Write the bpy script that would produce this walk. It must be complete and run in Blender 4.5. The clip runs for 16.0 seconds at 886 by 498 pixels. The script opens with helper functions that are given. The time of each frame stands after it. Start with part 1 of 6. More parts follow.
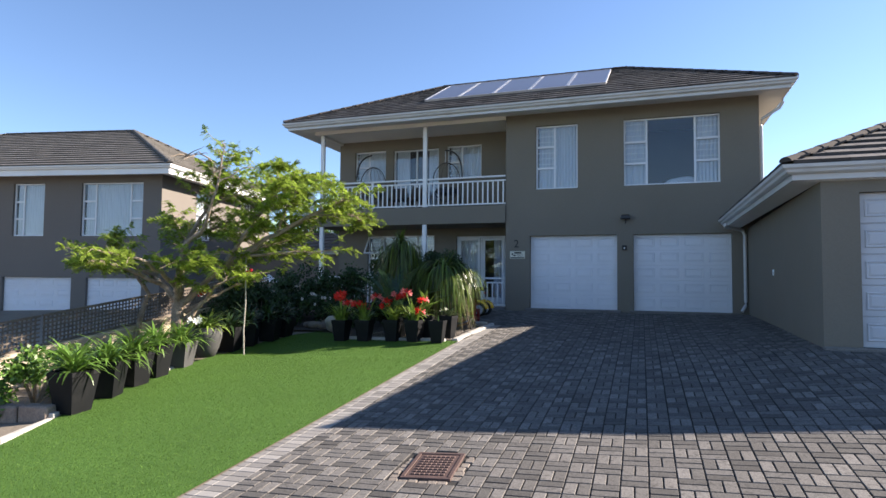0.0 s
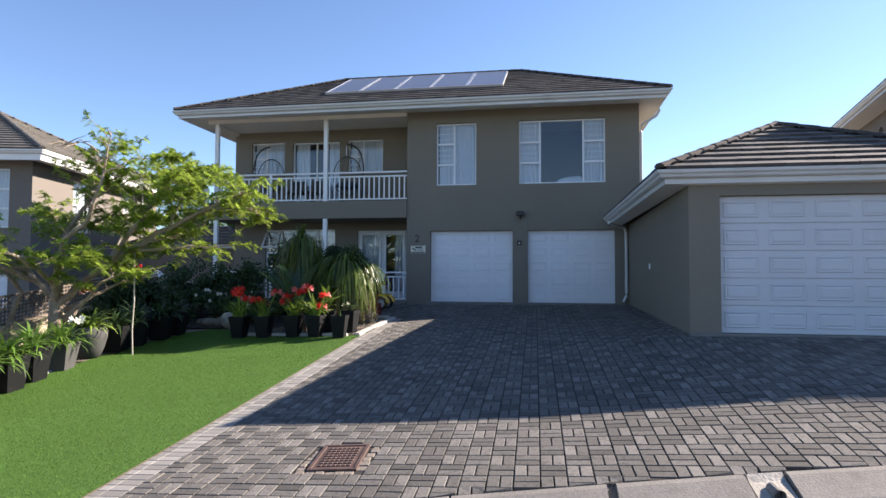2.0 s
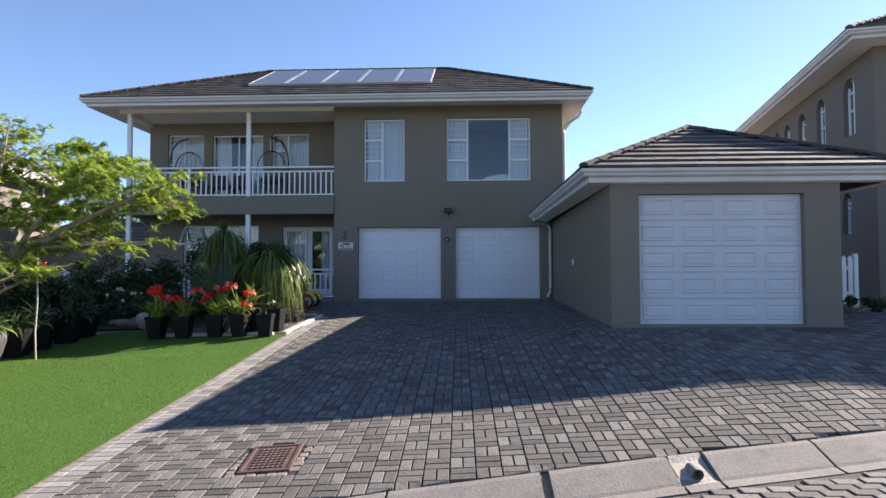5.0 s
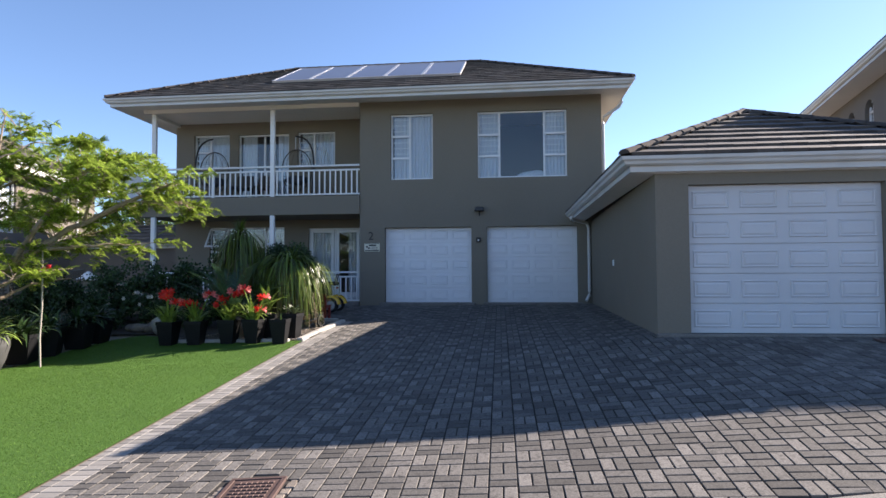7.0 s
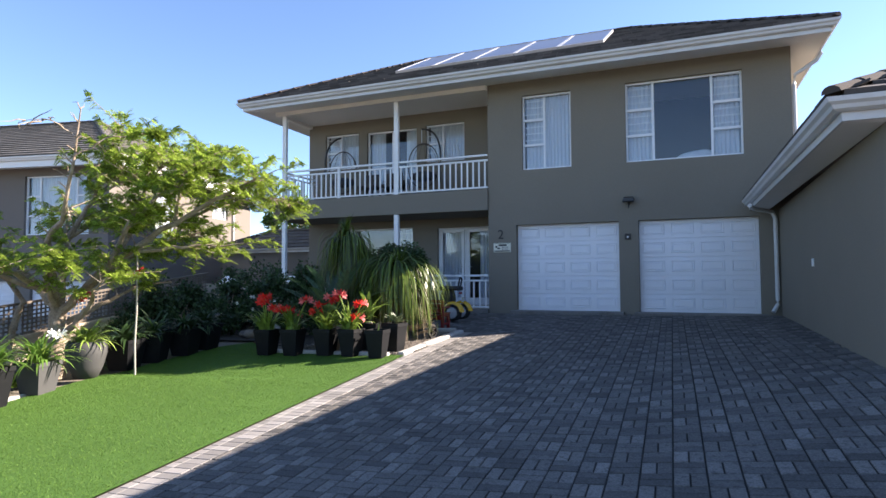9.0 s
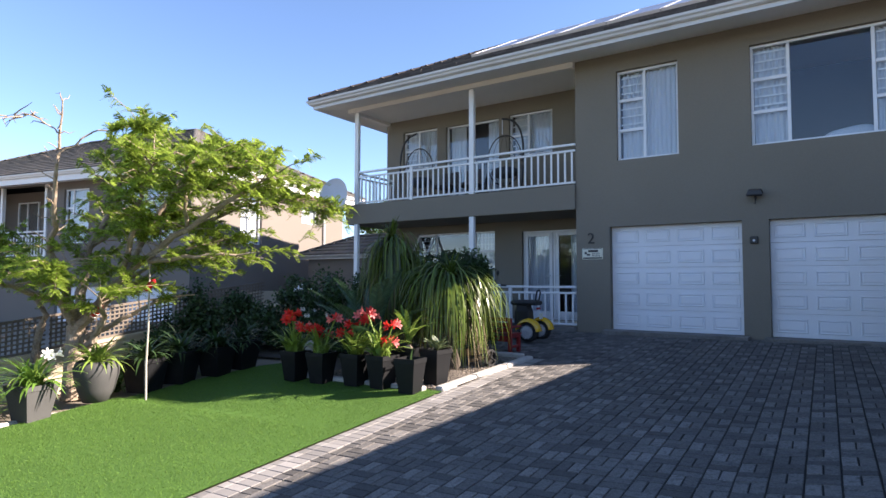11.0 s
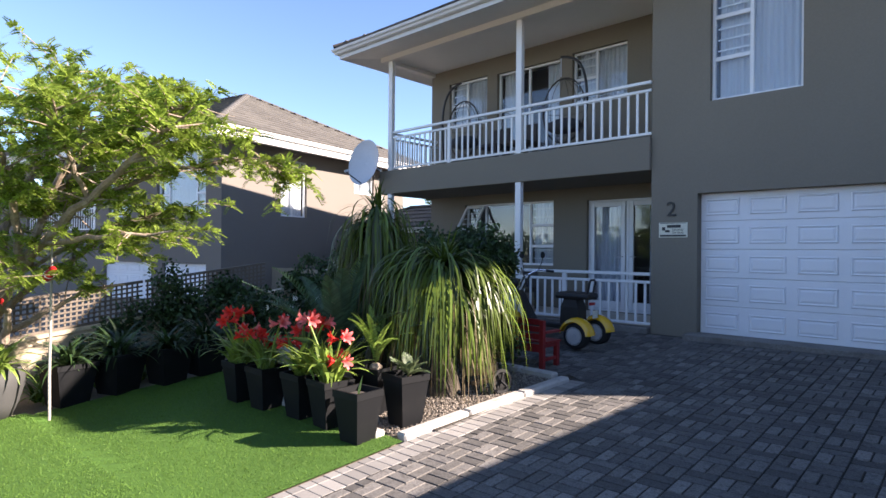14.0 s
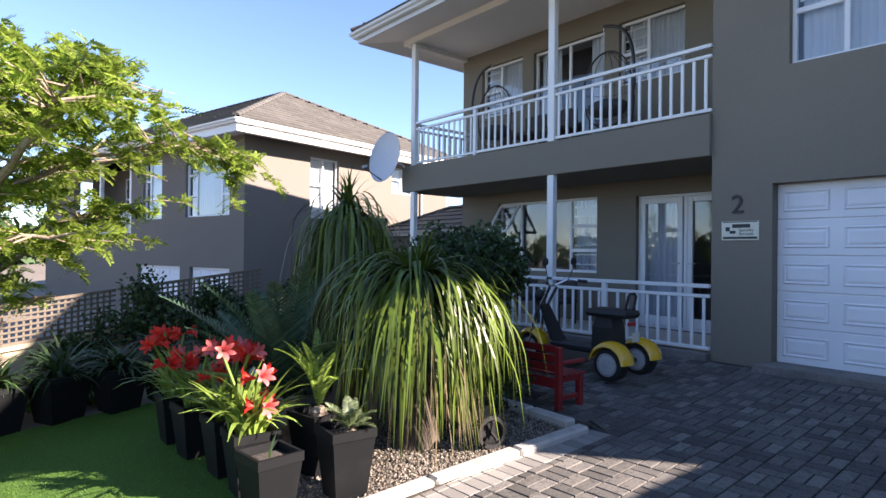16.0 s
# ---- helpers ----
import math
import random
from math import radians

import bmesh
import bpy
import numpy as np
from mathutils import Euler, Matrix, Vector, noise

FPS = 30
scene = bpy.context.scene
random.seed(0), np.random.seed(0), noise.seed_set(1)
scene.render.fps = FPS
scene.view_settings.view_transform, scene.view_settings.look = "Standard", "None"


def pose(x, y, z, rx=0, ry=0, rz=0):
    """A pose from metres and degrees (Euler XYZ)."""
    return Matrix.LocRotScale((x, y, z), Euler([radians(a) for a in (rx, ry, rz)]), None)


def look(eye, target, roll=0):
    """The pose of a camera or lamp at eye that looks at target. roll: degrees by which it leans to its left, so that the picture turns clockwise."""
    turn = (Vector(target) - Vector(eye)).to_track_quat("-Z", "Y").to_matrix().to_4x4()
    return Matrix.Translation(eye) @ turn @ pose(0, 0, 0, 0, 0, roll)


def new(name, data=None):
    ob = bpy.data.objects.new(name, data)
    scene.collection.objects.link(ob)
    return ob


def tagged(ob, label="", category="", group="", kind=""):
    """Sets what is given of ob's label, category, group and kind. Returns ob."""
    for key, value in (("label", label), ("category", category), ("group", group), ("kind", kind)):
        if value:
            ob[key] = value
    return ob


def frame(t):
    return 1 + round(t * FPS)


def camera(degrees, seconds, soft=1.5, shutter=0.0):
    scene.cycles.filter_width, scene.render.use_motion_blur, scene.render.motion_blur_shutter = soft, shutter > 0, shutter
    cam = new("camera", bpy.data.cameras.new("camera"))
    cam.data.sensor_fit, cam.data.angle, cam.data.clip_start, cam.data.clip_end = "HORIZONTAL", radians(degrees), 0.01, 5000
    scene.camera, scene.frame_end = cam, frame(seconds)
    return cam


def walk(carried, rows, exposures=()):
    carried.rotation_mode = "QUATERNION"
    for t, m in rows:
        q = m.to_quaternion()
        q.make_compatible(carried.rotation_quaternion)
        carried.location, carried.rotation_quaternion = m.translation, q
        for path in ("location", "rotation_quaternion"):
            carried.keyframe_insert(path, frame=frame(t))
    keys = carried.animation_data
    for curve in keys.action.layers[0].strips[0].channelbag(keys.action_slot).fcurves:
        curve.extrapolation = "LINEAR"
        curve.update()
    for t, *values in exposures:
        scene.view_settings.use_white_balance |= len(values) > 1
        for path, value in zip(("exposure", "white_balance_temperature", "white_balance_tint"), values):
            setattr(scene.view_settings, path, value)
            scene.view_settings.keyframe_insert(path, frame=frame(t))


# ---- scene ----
cam = camera(73.9, 16.0)
PATH = [
    (0, (0.586, -0.522, 1.677), (-0.076, 1.363, 1.777), 0.5),
    (0.5, (0.635, -0.629, 1.698), (0.054, 1.282, 1.798), 0.4),
    (1, (0.644, -0.677, 1.699), (0.147, 1.258, 1.789), 0.4),
    (1.5, (0.627, -0.722, 1.703), (0.208, 1.232, 1.786), 0.3),
    (2, (0.593, -0.743, 1.707), (0.26, 1.228, 1.786), 0.2),
    (2.5, (0.557, -0.762, 1.703), (0.291, 1.219, 1.781), 0.2),
    (3, (0.528, -0.779, 1.702), (0.329, 1.21, 1.779), 0.1),
    (3.5, (0.507, -0.795, 1.704), (0.37, 1.199, 1.779), 0.1),
    (4, (0.489, -0.792, 1.696), (0.403, 1.205, 1.77), 0.0),
    (6.5, (0.642, -0.258, 1.685), (0.555, 1.739, 1.748), -0.4),
    (7, (0.713, 0.185, 1.67), (0.497, 2.172, 1.75), -0.3),
    (7.5, (0.776, 0.658, 1.679), (0.412, 2.622, 1.772), -0.3),
    (8, (0.917, 1.178, 1.685), (0.417, 3.112, 1.781), -0.4),
    (8.5, (0.971, 1.733, 1.672), (0.337, 3.628, 1.765), -0.2),
    (9, (1.04, 2.316, 1.656), (0.293, 4.169, 1.752), -0.3),
    (11.5, (1.148, 5.029, 1.891), (-0.035, 6.637, 1.996), 0.2),
    (12, (1.102, 5.527, 1.939), (-0.148, 7.085, 2.044), 0.2),
    (12.5, (1.014, 5.985, 1.971), (-0.284, 7.503, 2.074), 0.4),
    (13, (0.892, 6.448, 2.014), (-0.435, 7.943, 2.078), 0.5),
    (13.5, (0.786, 6.949, 2.049), (-0.565, 8.424, 2.064), 0.4),
    (14, (0.607, 7.403, 2.041), (-0.769, 8.854, 2.046), 0.5),
    (14.5, (0.437, 7.832, 2.059), (-0.964, 9.26, 2.059), 0.6),
    (15, (0.291, 8.285, 2.058), (-1.14, 9.682, 2.057), 0.6),
    (15.5, (0.163, 8.7, 2.055), (-1.314, 10.049, 2.057), 0.7),
    (16, (0.088, 9.047, 2.083), (-1.442, 10.335, 2.095), 0.6),
]
walk(cam, [(t, look(eye, target, roll)) for t, eye, target, roll in PATH],
     [(0.0, 1.63, 6450, 14), (4.0, 1.62, 6500, 16), (7.0, 1.63, 6450, 16), (9.0, 2.0, 6450, 17), (12.5, 1.97, 6500, 19), (16.0, 2.13, 6550, 20)])

# ---- world, sun ----
SUN = Vector((5.05, 3.09, 3.24)).normalized()
world = bpy.data.worlds.new("sky")
scene.world = world
world.use_nodes = True
wn = world.node_tree.nodes
sky = wn.new("ShaderNodeTexSky")
sky.sky_type, sky.sun_disc = "NISHITA", False
sky.sun_elevation, sky.sun_rotation = math.asin(SUN.z), math.atan2(SUN.x, SUN.y)
sky.air_density, sky.dust_density, sky.ozone_density = 1.0, 0.45, 3.4
sky.altitude = 1400
wn["Background"].inputs["Strength"].default_value = 0.08
world.node_tree.links.new(sky.outputs["Color"], wn["Background"].inputs["Color"])
sun = new("sun", bpy.data.lights.new("sun", "SUN"))
sun.data.energy, sun.data.angle, sun.data.color = 5.0, radians(0.5), (1.0, 0.89, 0.755)
sun.matrix_world = look(SUN * 60, (0, 0, 0))


# ---- materials ----
def mat(name, color, rough=0.7, metal=0.0, grain=60.0, grain_amt=0.12, patch=0.8, patch_amt=0.12, bump=0.15, dist=0.002,
        island=0.0, obj=0.0, spec=0.5, coat=0.0, trans=0.0, stain=None, stain_amt=0.0, stain_scale=2.0):
    """A solid surface: base colour varied by fine grain, wide patches and, for pieces, from piece to piece."""
    m = bpy.data.materials.new(name)
    m.use_nodes = True
    nt = m.node_tree
    n, l = nt.nodes, nt.links
    p = n["Principled BSDF"]
    p.inputs["Roughness"].default_value = rough
    p.inputs["Metallic"].default_value = metal
    p.inputs["Specular IOR Level"].default_value = spec
    p.inputs["Coat Weight"].default_value = coat
    geo = n.new("ShaderNodeNewGeometry")

    def noise_at(scale, detail=3.0):
        t = n.new("ShaderNodeTexNoise")
        t.inputs["Scale"].default_value, t.inputs["Detail"].default_value = scale, detail
        l.new(geo.outputs["Position"], t.inputs["Vector"])
        return t.outputs["Fac"]

    def val(fac, amt):
        r = n.new("ShaderNodeMapRange")
        r.inputs[3].default_value, r.inputs[4].default_value = 1 - amt * 1.6, 1 + amt * 1.6
        l.new(fac, r.inputs[0])
        return r.outputs[0]

    def times(a, b):
        x = n.new("ShaderNodeMath")
        x.operation = "MULTIPLY"
        l.new(a, x.inputs[0]), l.new(b, x.inputs[1])
        return x.outputs[0]

    fine = noise_at(grain)
    v = times(val(fine, grain_amt), val(noise_at(patch, 4.0), patch_amt))
    if island:
        v = times(v, val(geo.outputs["Random Per Island"], island))
    if obj:
        info = n.new("ShaderNodeObjectInfo")
        v = times(v, val(info.outputs["Random"], obj))
    mix = n.new("ShaderNodeVectorMath")
    mix.operation = "SCALE"
    mix.inputs[0].default_value = color
    l.new(v, mix.inputs["Scale"])
    out = mix.outputs[0]
    if stain:
        ramp = n.new("ShaderNodeMapRange")
        ramp.inputs[1].default_value, ramp.inputs[2].default_value = 0.52, 0.72
        ramp.inputs[4].default_value = stain_amt
        l.new(noise_at(stain_scale, 6.0), ramp.inputs[0])
        mx = n.new("ShaderNodeMix")
        mx.data_type = "RGBA"
        l.new(ramp.outputs[0], mx.inputs[0]), l.new(out, mx.inputs[6])
        mx.inputs[7].default_value = (*stain, 1)
        out = mx.outputs[2]
    l.new(out, p.inputs["Base Color"])
    if bump:
        b = n.new("ShaderNodeBump")
        b.inputs["Strength"].default_value, b.inputs["Distance"].default_value = bump, dist
        l.new(fine, b.inputs["Height"]), l.new(b.outputs[0], p.inputs["Normal"])
    if trans:
        tr = n.new("ShaderNodeBsdfTranslucent")
        l.new(out, tr.inputs["Color"])
        ms = n.new("ShaderNodeMixShader")
        ms.inputs[0].default_value = trans
        l.new(p.outputs[0], ms.inputs[1]), l.new(tr.outputs[0], ms.inputs[2])
        l.new(ms.outputs[0], n["Material Output"].inputs["Surface"])
    return m


def glass(name, tint=(0.95, 0.97, 0.98), gloss=0.05):
    """A window pane: part clear, part mirror by the angle."""
    m = bpy.data.materials.new(name)
    m.use_nodes = True
    n, l = m.node_tree.nodes, m.node_tree.links
    n.remove(n["Principled BSDF"])
    clear, shine = n.new("ShaderNodeBsdfTransparent"), n.new("ShaderNodeBsdfGlossy")
    clear.inputs["Color"].default_value = (*tint, 1)
    shine.inputs["Roughness"].default_value = 0.02
    edge, power, add, ms = n.new("ShaderNodeLayerWeight"), n.new("ShaderNodeMath"), n.new("ShaderNodeMath"), n.new("ShaderNodeMixShader")
    edge.inputs["Blend"].default_value = 0.5
    power.operation, power.inputs[1].default_value = "POWER", 4.0
    add.operation, add.inputs[1].default_value, add.inputs[2].default_value = "MULTIPLY_ADD", 0.7, gloss
    l.new(edge.outputs["Facing"], power.inputs[0]), l.new(power.outputs[0], add.inputs[0]), l.new(add.outputs[0], ms.inputs[0])
    l.new(clear.outputs[0], ms.inputs[1]), l.new(shine.outputs[0], ms.inputs[2])
    l.new(ms.outputs[0], n["Material Output"].inputs["Surface"])
    return m


M_WALL = mat("taupe_plaster", (0.205, 0.183, 0.145), 0.9, grain=45, grain_amt=0.05, patch=0.5, patch_amt=0.07, bump=0.35, dist=0.004, spec=0.2)
M_WALL_NB = mat("grey_taupe_plaster", (0.182, 0.163, 0.142), 0.9, grain=45, grain_amt=0.05, patch=0.4, patch_amt=0.06, bump=0.3, dist=0.004, spec=0.2)
M_CREAM = mat("cream_plaster", (0.5, 0.42, 0.3), 0.9, grain=40, grain_amt=0.05, patch=0.9, patch_amt=0.1, bump=0.3, dist=0.004, stain=(0.2, 0.16, 0.11), stain_amt=0.5)
M_WHITE = mat("white_paint", (0.78, 0.78, 0.76), 0.45, grain=70, grain_amt=0.02, patch=1.5, patch_amt=0.05, bump=0.06)
M_ALU = mat("white_aluminium", (0.75, 0.76, 0.77), 0.35, grain=90, grain_amt=0.02, patch=2, patch_amt=0.03, bump=0.0)
M_DOOR = mat("white_garage_steel", (0.76, 0.77, 0.79), 0.5, grain=120, grain_amt=0.04, patch=1.2, patch_amt=0.05, bump=0.12)
# White door steel again, greyed by the shading on the wing's door.
M_DOOR_SHADED = mat("shaded_white_garage_steel", (0.57, 0.58, 0.6), 0.55, grain=120, grain_amt=0.05, patch=1.2, patch_amt=0.07, bump=0.12)
M_SOFFIT = mat("white_soffit_board", (0.82, 0.8, 0.76), 0.6, grain=60, grain_amt=0.03, patch=1, patch_amt=0.05, bump=0.05)
M_GUTTER = mat("cream_gutter", (0.6, 0.6, 0.585), 0.4, grain=80, grain_amt=0.03, patch=1.3, patch_amt=0.07, bump=0.03, stain=(0.3, 0.28, 0.24), stain_amt=0.2)
M_TILE = mat("charcoal_roof_tile", (0.075, 0.068, 0.064), 0.75, grain=55, grain_amt=0.2, patch=0.9, patch_amt=0.15, bump=0.5, dist=0.004, island=0.28, stain=(0.17, 0.15, 0.13), stain_amt=0.35)
M_TILE_P = mat("charcoal_roof_tile_piece", (0.075, 0.068, 0.064), 0.75, grain=55, grain_amt=0.2, patch=0.9, patch_amt=0.15, bump=0.5, dist=0.004, obj=0.28, stain=(0.17, 0.15, 0.13), stain_amt=0.35)
M_TILE_NB = mat("weathered_roof_tile", (0.105, 0.098, 0.087), 0.85, grain=55, grain_amt=0.2, patch=0.9, patch_amt=0.15, bump=0.5, dist=0.004, island=0.1, stain=(0.16, 0.148, 0.127), stain_amt=0.35, stain_scale=5)
M_CAP = mat("brown_ridge_tile", (0.07, 0.06, 0.054), 0.9, grain=55, grain_amt=0.2, patch=2, patch_amt=0.2, bump=0.5, dist=0.004, spec=0.2)
M_DECK = mat("roof_underlay", (0.04, 0.037, 0.035), 0.9)
# Dark base colour stands for the gloom inside the rooms.
M_ROOM = mat("room_gloom_colour", (0.12, 0.11, 0.1), 0.9)
M_CURTAIN = mat("white_curtain", (0.64, 0.66, 0.69), 0.9, grain=200, grain_amt=0.04, patch=2, patch_amt=0.06, bump=0.1, trans=0.12)
M_GLASS = glass("window_glass")
M_GLASS_DARK = glass("reflective_window_glass", (0.92, 0.94, 0.96), 0.06)
PAVING = dict(rough=0.9, grain=75, grain_amt=0.42, patch=1.2, patch_amt=0.16, bump=0.8, dist=0.003, spec=0.25, stain=(0.055, 0.052, 0.048), stain_amt=0.7, stain_scale=24)
M_PAVER = mat("grey_concrete_paver", (0.148, 0.139, 0.127), island=0.19, **PAVING)
M_PAVER_P = mat("grey_concrete_paver_piece", (0.148, 0.139, 0.127), obj=0.19, **PAVING)
# Same paver, with the shade of its joints and edges put into the colour.
M_PAVER_SHADED = mat("joint_shaded_concrete_paver", (0.11, 0.104, 0.096), island=0.19, **PAVING)
M_PAVER_SHADED_P = mat("joint_shaded_concrete_paver_piece", (0.11, 0.104, 0.096), obj=0.19, **PAVING)
M_EDGER = mat("pale_edging_paver", (0.25, 0.237, 0.218), 0.9, grain=130, grain_amt=0.2, patch=1.5, patch_amt=0.12, bump=0.5, dist=0.003, island=0.15, spec=0.25)
M_SAND = mat("joint_sand", (0.026, 0.023, 0.02), 0.95, grain=200, grain_amt=0.3, patch=3, patch_amt=0.2)
M_SOIL = mat("dark_soil", (0.06, 0.05, 0.04), 0.95, grain=60, grain_amt=0.35, patch=2, patch_amt=0.25, bump=0.8, dist=0.01)
# Outlying ground, lightened so that it reflects light up to the balcony.
M_BOUNCE_GROUND = mat("pale_bounce_ground", (0.2, 0.17, 0.13), 0.95, grain=40, grain_amt=0.25, patch=0.6, patch_amt=0.2, bump=0.6, dist=0.01)
M_CONC = mat("kerb_concrete", (0.185, 0.172, 0.155), 0.92, grain=60, grain_amt=0.32, patch=2.5, patch_amt=0.22, bump=0.8, dist=0.005, stain=(0.09, 0.083, 0.073), stain_amt=0.6, stain_scale=5)
M_SOLAR = mat("solar_cell_glass", (0.11, 0.108, 0.125), 0.3, grain=30, grain_amt=0.05, bump=0.0, coat=0.25)
M_STEEL = mat("silver_aluminium", (0.6, 0.61, 0.62), 0.35, 0.8, bump=0.0)
M_BLACK = mat("black_metal", (0.02, 0.02, 0.021), 0.45, bump=0.03)


# ---- mesh building ----
class G:
    """A mesh in the making."""
    def __init__(self):
        self.v, self.f, self.smooth = [], [], False

    def face(self, *pts):
        k = len(self.v)
        self.v += [tuple(p) for p in pts]
        self.f.append(tuple(range(k, k + len(pts))))

    def hexa(self, p):
        """Eight corners: four of the bottom, four of the top, each counter-clockwise from above."""
        k = len(self.v)
        self.v += [tuple(q) for q in p]
        self.f += [tuple(k + i for i in q) for q in ((3, 2, 1, 0), (4, 5, 6, 7), (0, 1, 5, 4), (1, 2, 6, 5), (2, 3, 7, 6), (3, 0, 4, 7))]
        return self

    def box(self, x0, y0, z0, x1, y1, z1):
        return self.hexa([(x0, y0, z0), (x1, y0, z0), (x1, y1, z0), (x0, y1, z0), (x0, y0, z1), (x1, y0, z1), (x1, y1, z1), (x0, y1, z1)])

    def cbox(self, x0, y0, z0, x1, y1, z1, b=0.006, m=None):
        """A box with chamfered edges."""
        b = min(b, abs(x1 - x0) / 2.2, abs(y1 - y0) / 2.2, abs(z1 - z0) / 2.2)
        bm = bmesh.new()
        bmesh.ops.create_cube(bm, size=1.0)
        for v in bm.verts:
            v.co = Vector(((x0 + x1) / 2 + v.co.x * (x1 - x0), (y0 + y1) / 2 + v.co.y * (y1 - y0), (z0 + z1) / 2 + v.co.z * (z1 - z0)))
        bmesh.ops.bevel(bm, geom=bm.edges[:], offset=b, segments=1, affect="EDGES")
        self.add_bm(bm, m)
        return self

    def add_bm(self, bm, m=None):
        k = len(self.v)
        bm.verts.index_update()
        self.v += [tuple((m @ v.co) if m else v.co) for v in bm.verts]
        self.f += [tuple(k + v.index for v in f.verts) for f in bm.faces]
        bm.free()

    def tube(self, pts, rad, n=8, cap=True):
        """A round bar along points; rad: one radius or one for each point."""
        pts = [Vector(p) for p in pts]
        rads = rad if isinstance(rad, (list, tuple)) else [rad] * len(pts)
        k = len(self.v)
        up = Vector((0, 0, 1))
        for i, p in enumerate(pts):
            d = (pts[min(i + 1, len(pts) - 1)] - pts[max(i - 1, 0)]).normalized()
            a = d.cross(up)
            if a.length < 0.05:
                a = d.cross(Vector((1, 0, 0)))
            a.normalize()
            c = a.cross(d)
            for j in range(n):
                w = 2 * math.pi * j / n
                self.v.append(tuple(p + (a * math.cos(w) + c * math.sin(w)) * rads[i]))
        for i in range(len(pts) - 1):
            for j in range(n):
                self.f.append((k + i * n + j, k + i * n + (j + 1) % n, k + (i + 1) * n + (j + 1) % n, k + (i + 1) * n + j))
        if cap:
            self.f.append(tuple(k + j for j in range(n))[::-1])
            self.f.append(tuple(k + (len(pts) - 1) * n + j for j in range(n)))
        return self

    def lathe(self, profile, n=20, m=None):
        """Turn (radius, height) pairs round z."""
        k = len(self.v)
        for r, z in profile:
            for j in range(n):
                w = 2 * math.pi * j / n
                p = Vector((r * math.cos(w), r * math.sin(w), z))
                self.v.append(tuple(m @ p if m else p))
        for i in range(len(profile) - 1):
            for j in range(n):
                self.f.append((k + i * n + j, k + i * n + (j + 1) % n, k + (i + 1) * n + (j + 1) % n, k + (i + 1) * n + j))
        self.f.append(tuple(k + j for j in range(n))[::-1])
        self.f.append(tuple(k + (len(profile) - 1) * n + j for j in range(n)))
        return self

    def loft(self, profile, n=4, m=None, turn=45, cap=True):
        """Rings of n corners: (half width x, half width y, height)."""
        k = len(self.v)
        for a, b, z in profile:
            for j in range(n):
                w = radians(turn) + 2 * math.pi * j / n
                c, s = math.cos(w), math.sin(w)
                q = max(abs(c), abs(s)) if n == 4 else 1
                p = Vector((a * c / q, b * s / q, z))
                self.v.append(tuple(m @ p if m else p))
        for i in range(len(profile) - 1):
            for j in range(n):
                self.f.append((k + i * n + j, k + i * n + (j + 1) % n, k + (i + 1) * n + (j + 1) % n, k + (i + 1) * n + j))
        if cap:
            self.f.append(tuple(k + j for j in range(n))[::-1])
            self.f.append(tuple(k + (len(profile) - 1) * n + j for j in range(n)))
        return self

    def wall(self, axis, a0, a1, b0, b1, z0, z1, holes=()):
        """A wall along x or y from a0 to a1, b0 to b1 thick, with holes (a, a, z, z) right through."""
        A = sorted({a0, a1, *[v for h in holes for v in h[:2]]})
        Z = sorted({z0, z1, *[v for h in holes for v in h[2:]]})

        def solid(i, j):
            if not (0 <= i < len(A) - 1 and 0 <= j < len(Z) - 1):
                return False
            a, z = (A[i] + A[i + 1]) / 2, (Z[j] + Z[j + 1]) / 2
            return not any(h[0] < a < h[1] and h[2] < z < h[3] for h in holes)

        def P(a, b, z):
            return (a, b, z) if axis == "x" else (b, a, z)
        for i in range(len(A) - 1):
            for j in range(len(Z) - 1):
                if not solid(i, j):
                    continue
                p, q, r, s = A[i], A[i + 1], Z[j], Z[j + 1]
                self.face(P(p, b0, r), P(q, b0, r), P(q, b0, s), P(p, b0, s))
                self.face(P(q, b1, r), P(p, b1, r), P(p, b1, s), P(q, b1, s))
                if not solid(i - 1, j):
                    self.face(P(p, b1, r), P(p, b0, r), P(p, b0, s), P(p, b1, s))
                if not solid(i + 1, j):
                    self.face(P(q, b0, r), P(q, b1, r), P(q, b1, s), P(q, b0, s))
                if not solid(i, j - 1):
                    self.face(P(p, b1, r), P(q, b1, r), P(q, b0, r), P(p, b0, r))
                if not solid(i, j + 1):
                    self.face(P(p, b0, s), P(q, b0, s), P(q, b1, s), P(p, b1, s))
        return self

    def mesh(self, name, material):
        me = bpy.data.meshes.new(name)
        me.from_pydata(self.v, [], self.f)
        me.materials.append(material)
        if self.smooth:
            me.shade_smooth()
        return me


FRAMES = {}


def thing(name, base, rz=0.0, F=None, label="", category="", group="", kind=""):
    """An Empty at its base. Its parts are given in its own axes, or in those of F."""
    ob = new(name)
    ob.empty_display_size = 0.1
    M = (F @ pose(*base, 0, 0, rz)) if F is not None else pose(*base, 0, 0, rz)
    ob.matrix_world = M
    FRAMES[ob.name] = (M.inverted() @ F) if F is not None else None
    return tagged(ob, label, category, group, kind)


def part(name, g, material, parent, label="", kind=""):
    """A mesh of its own under a thing or under a part."""
    fr = FRAMES.get(parent.name)
    if fr is not None:
        g.v = [tuple(fr @ Vector(p)) for p in g.v]
    ob = new(name, g.mesh(name, material))
    ob.parent = parent
    FRAMES[ob.name] = fr
    return tagged(ob, label=label, kind=kind)


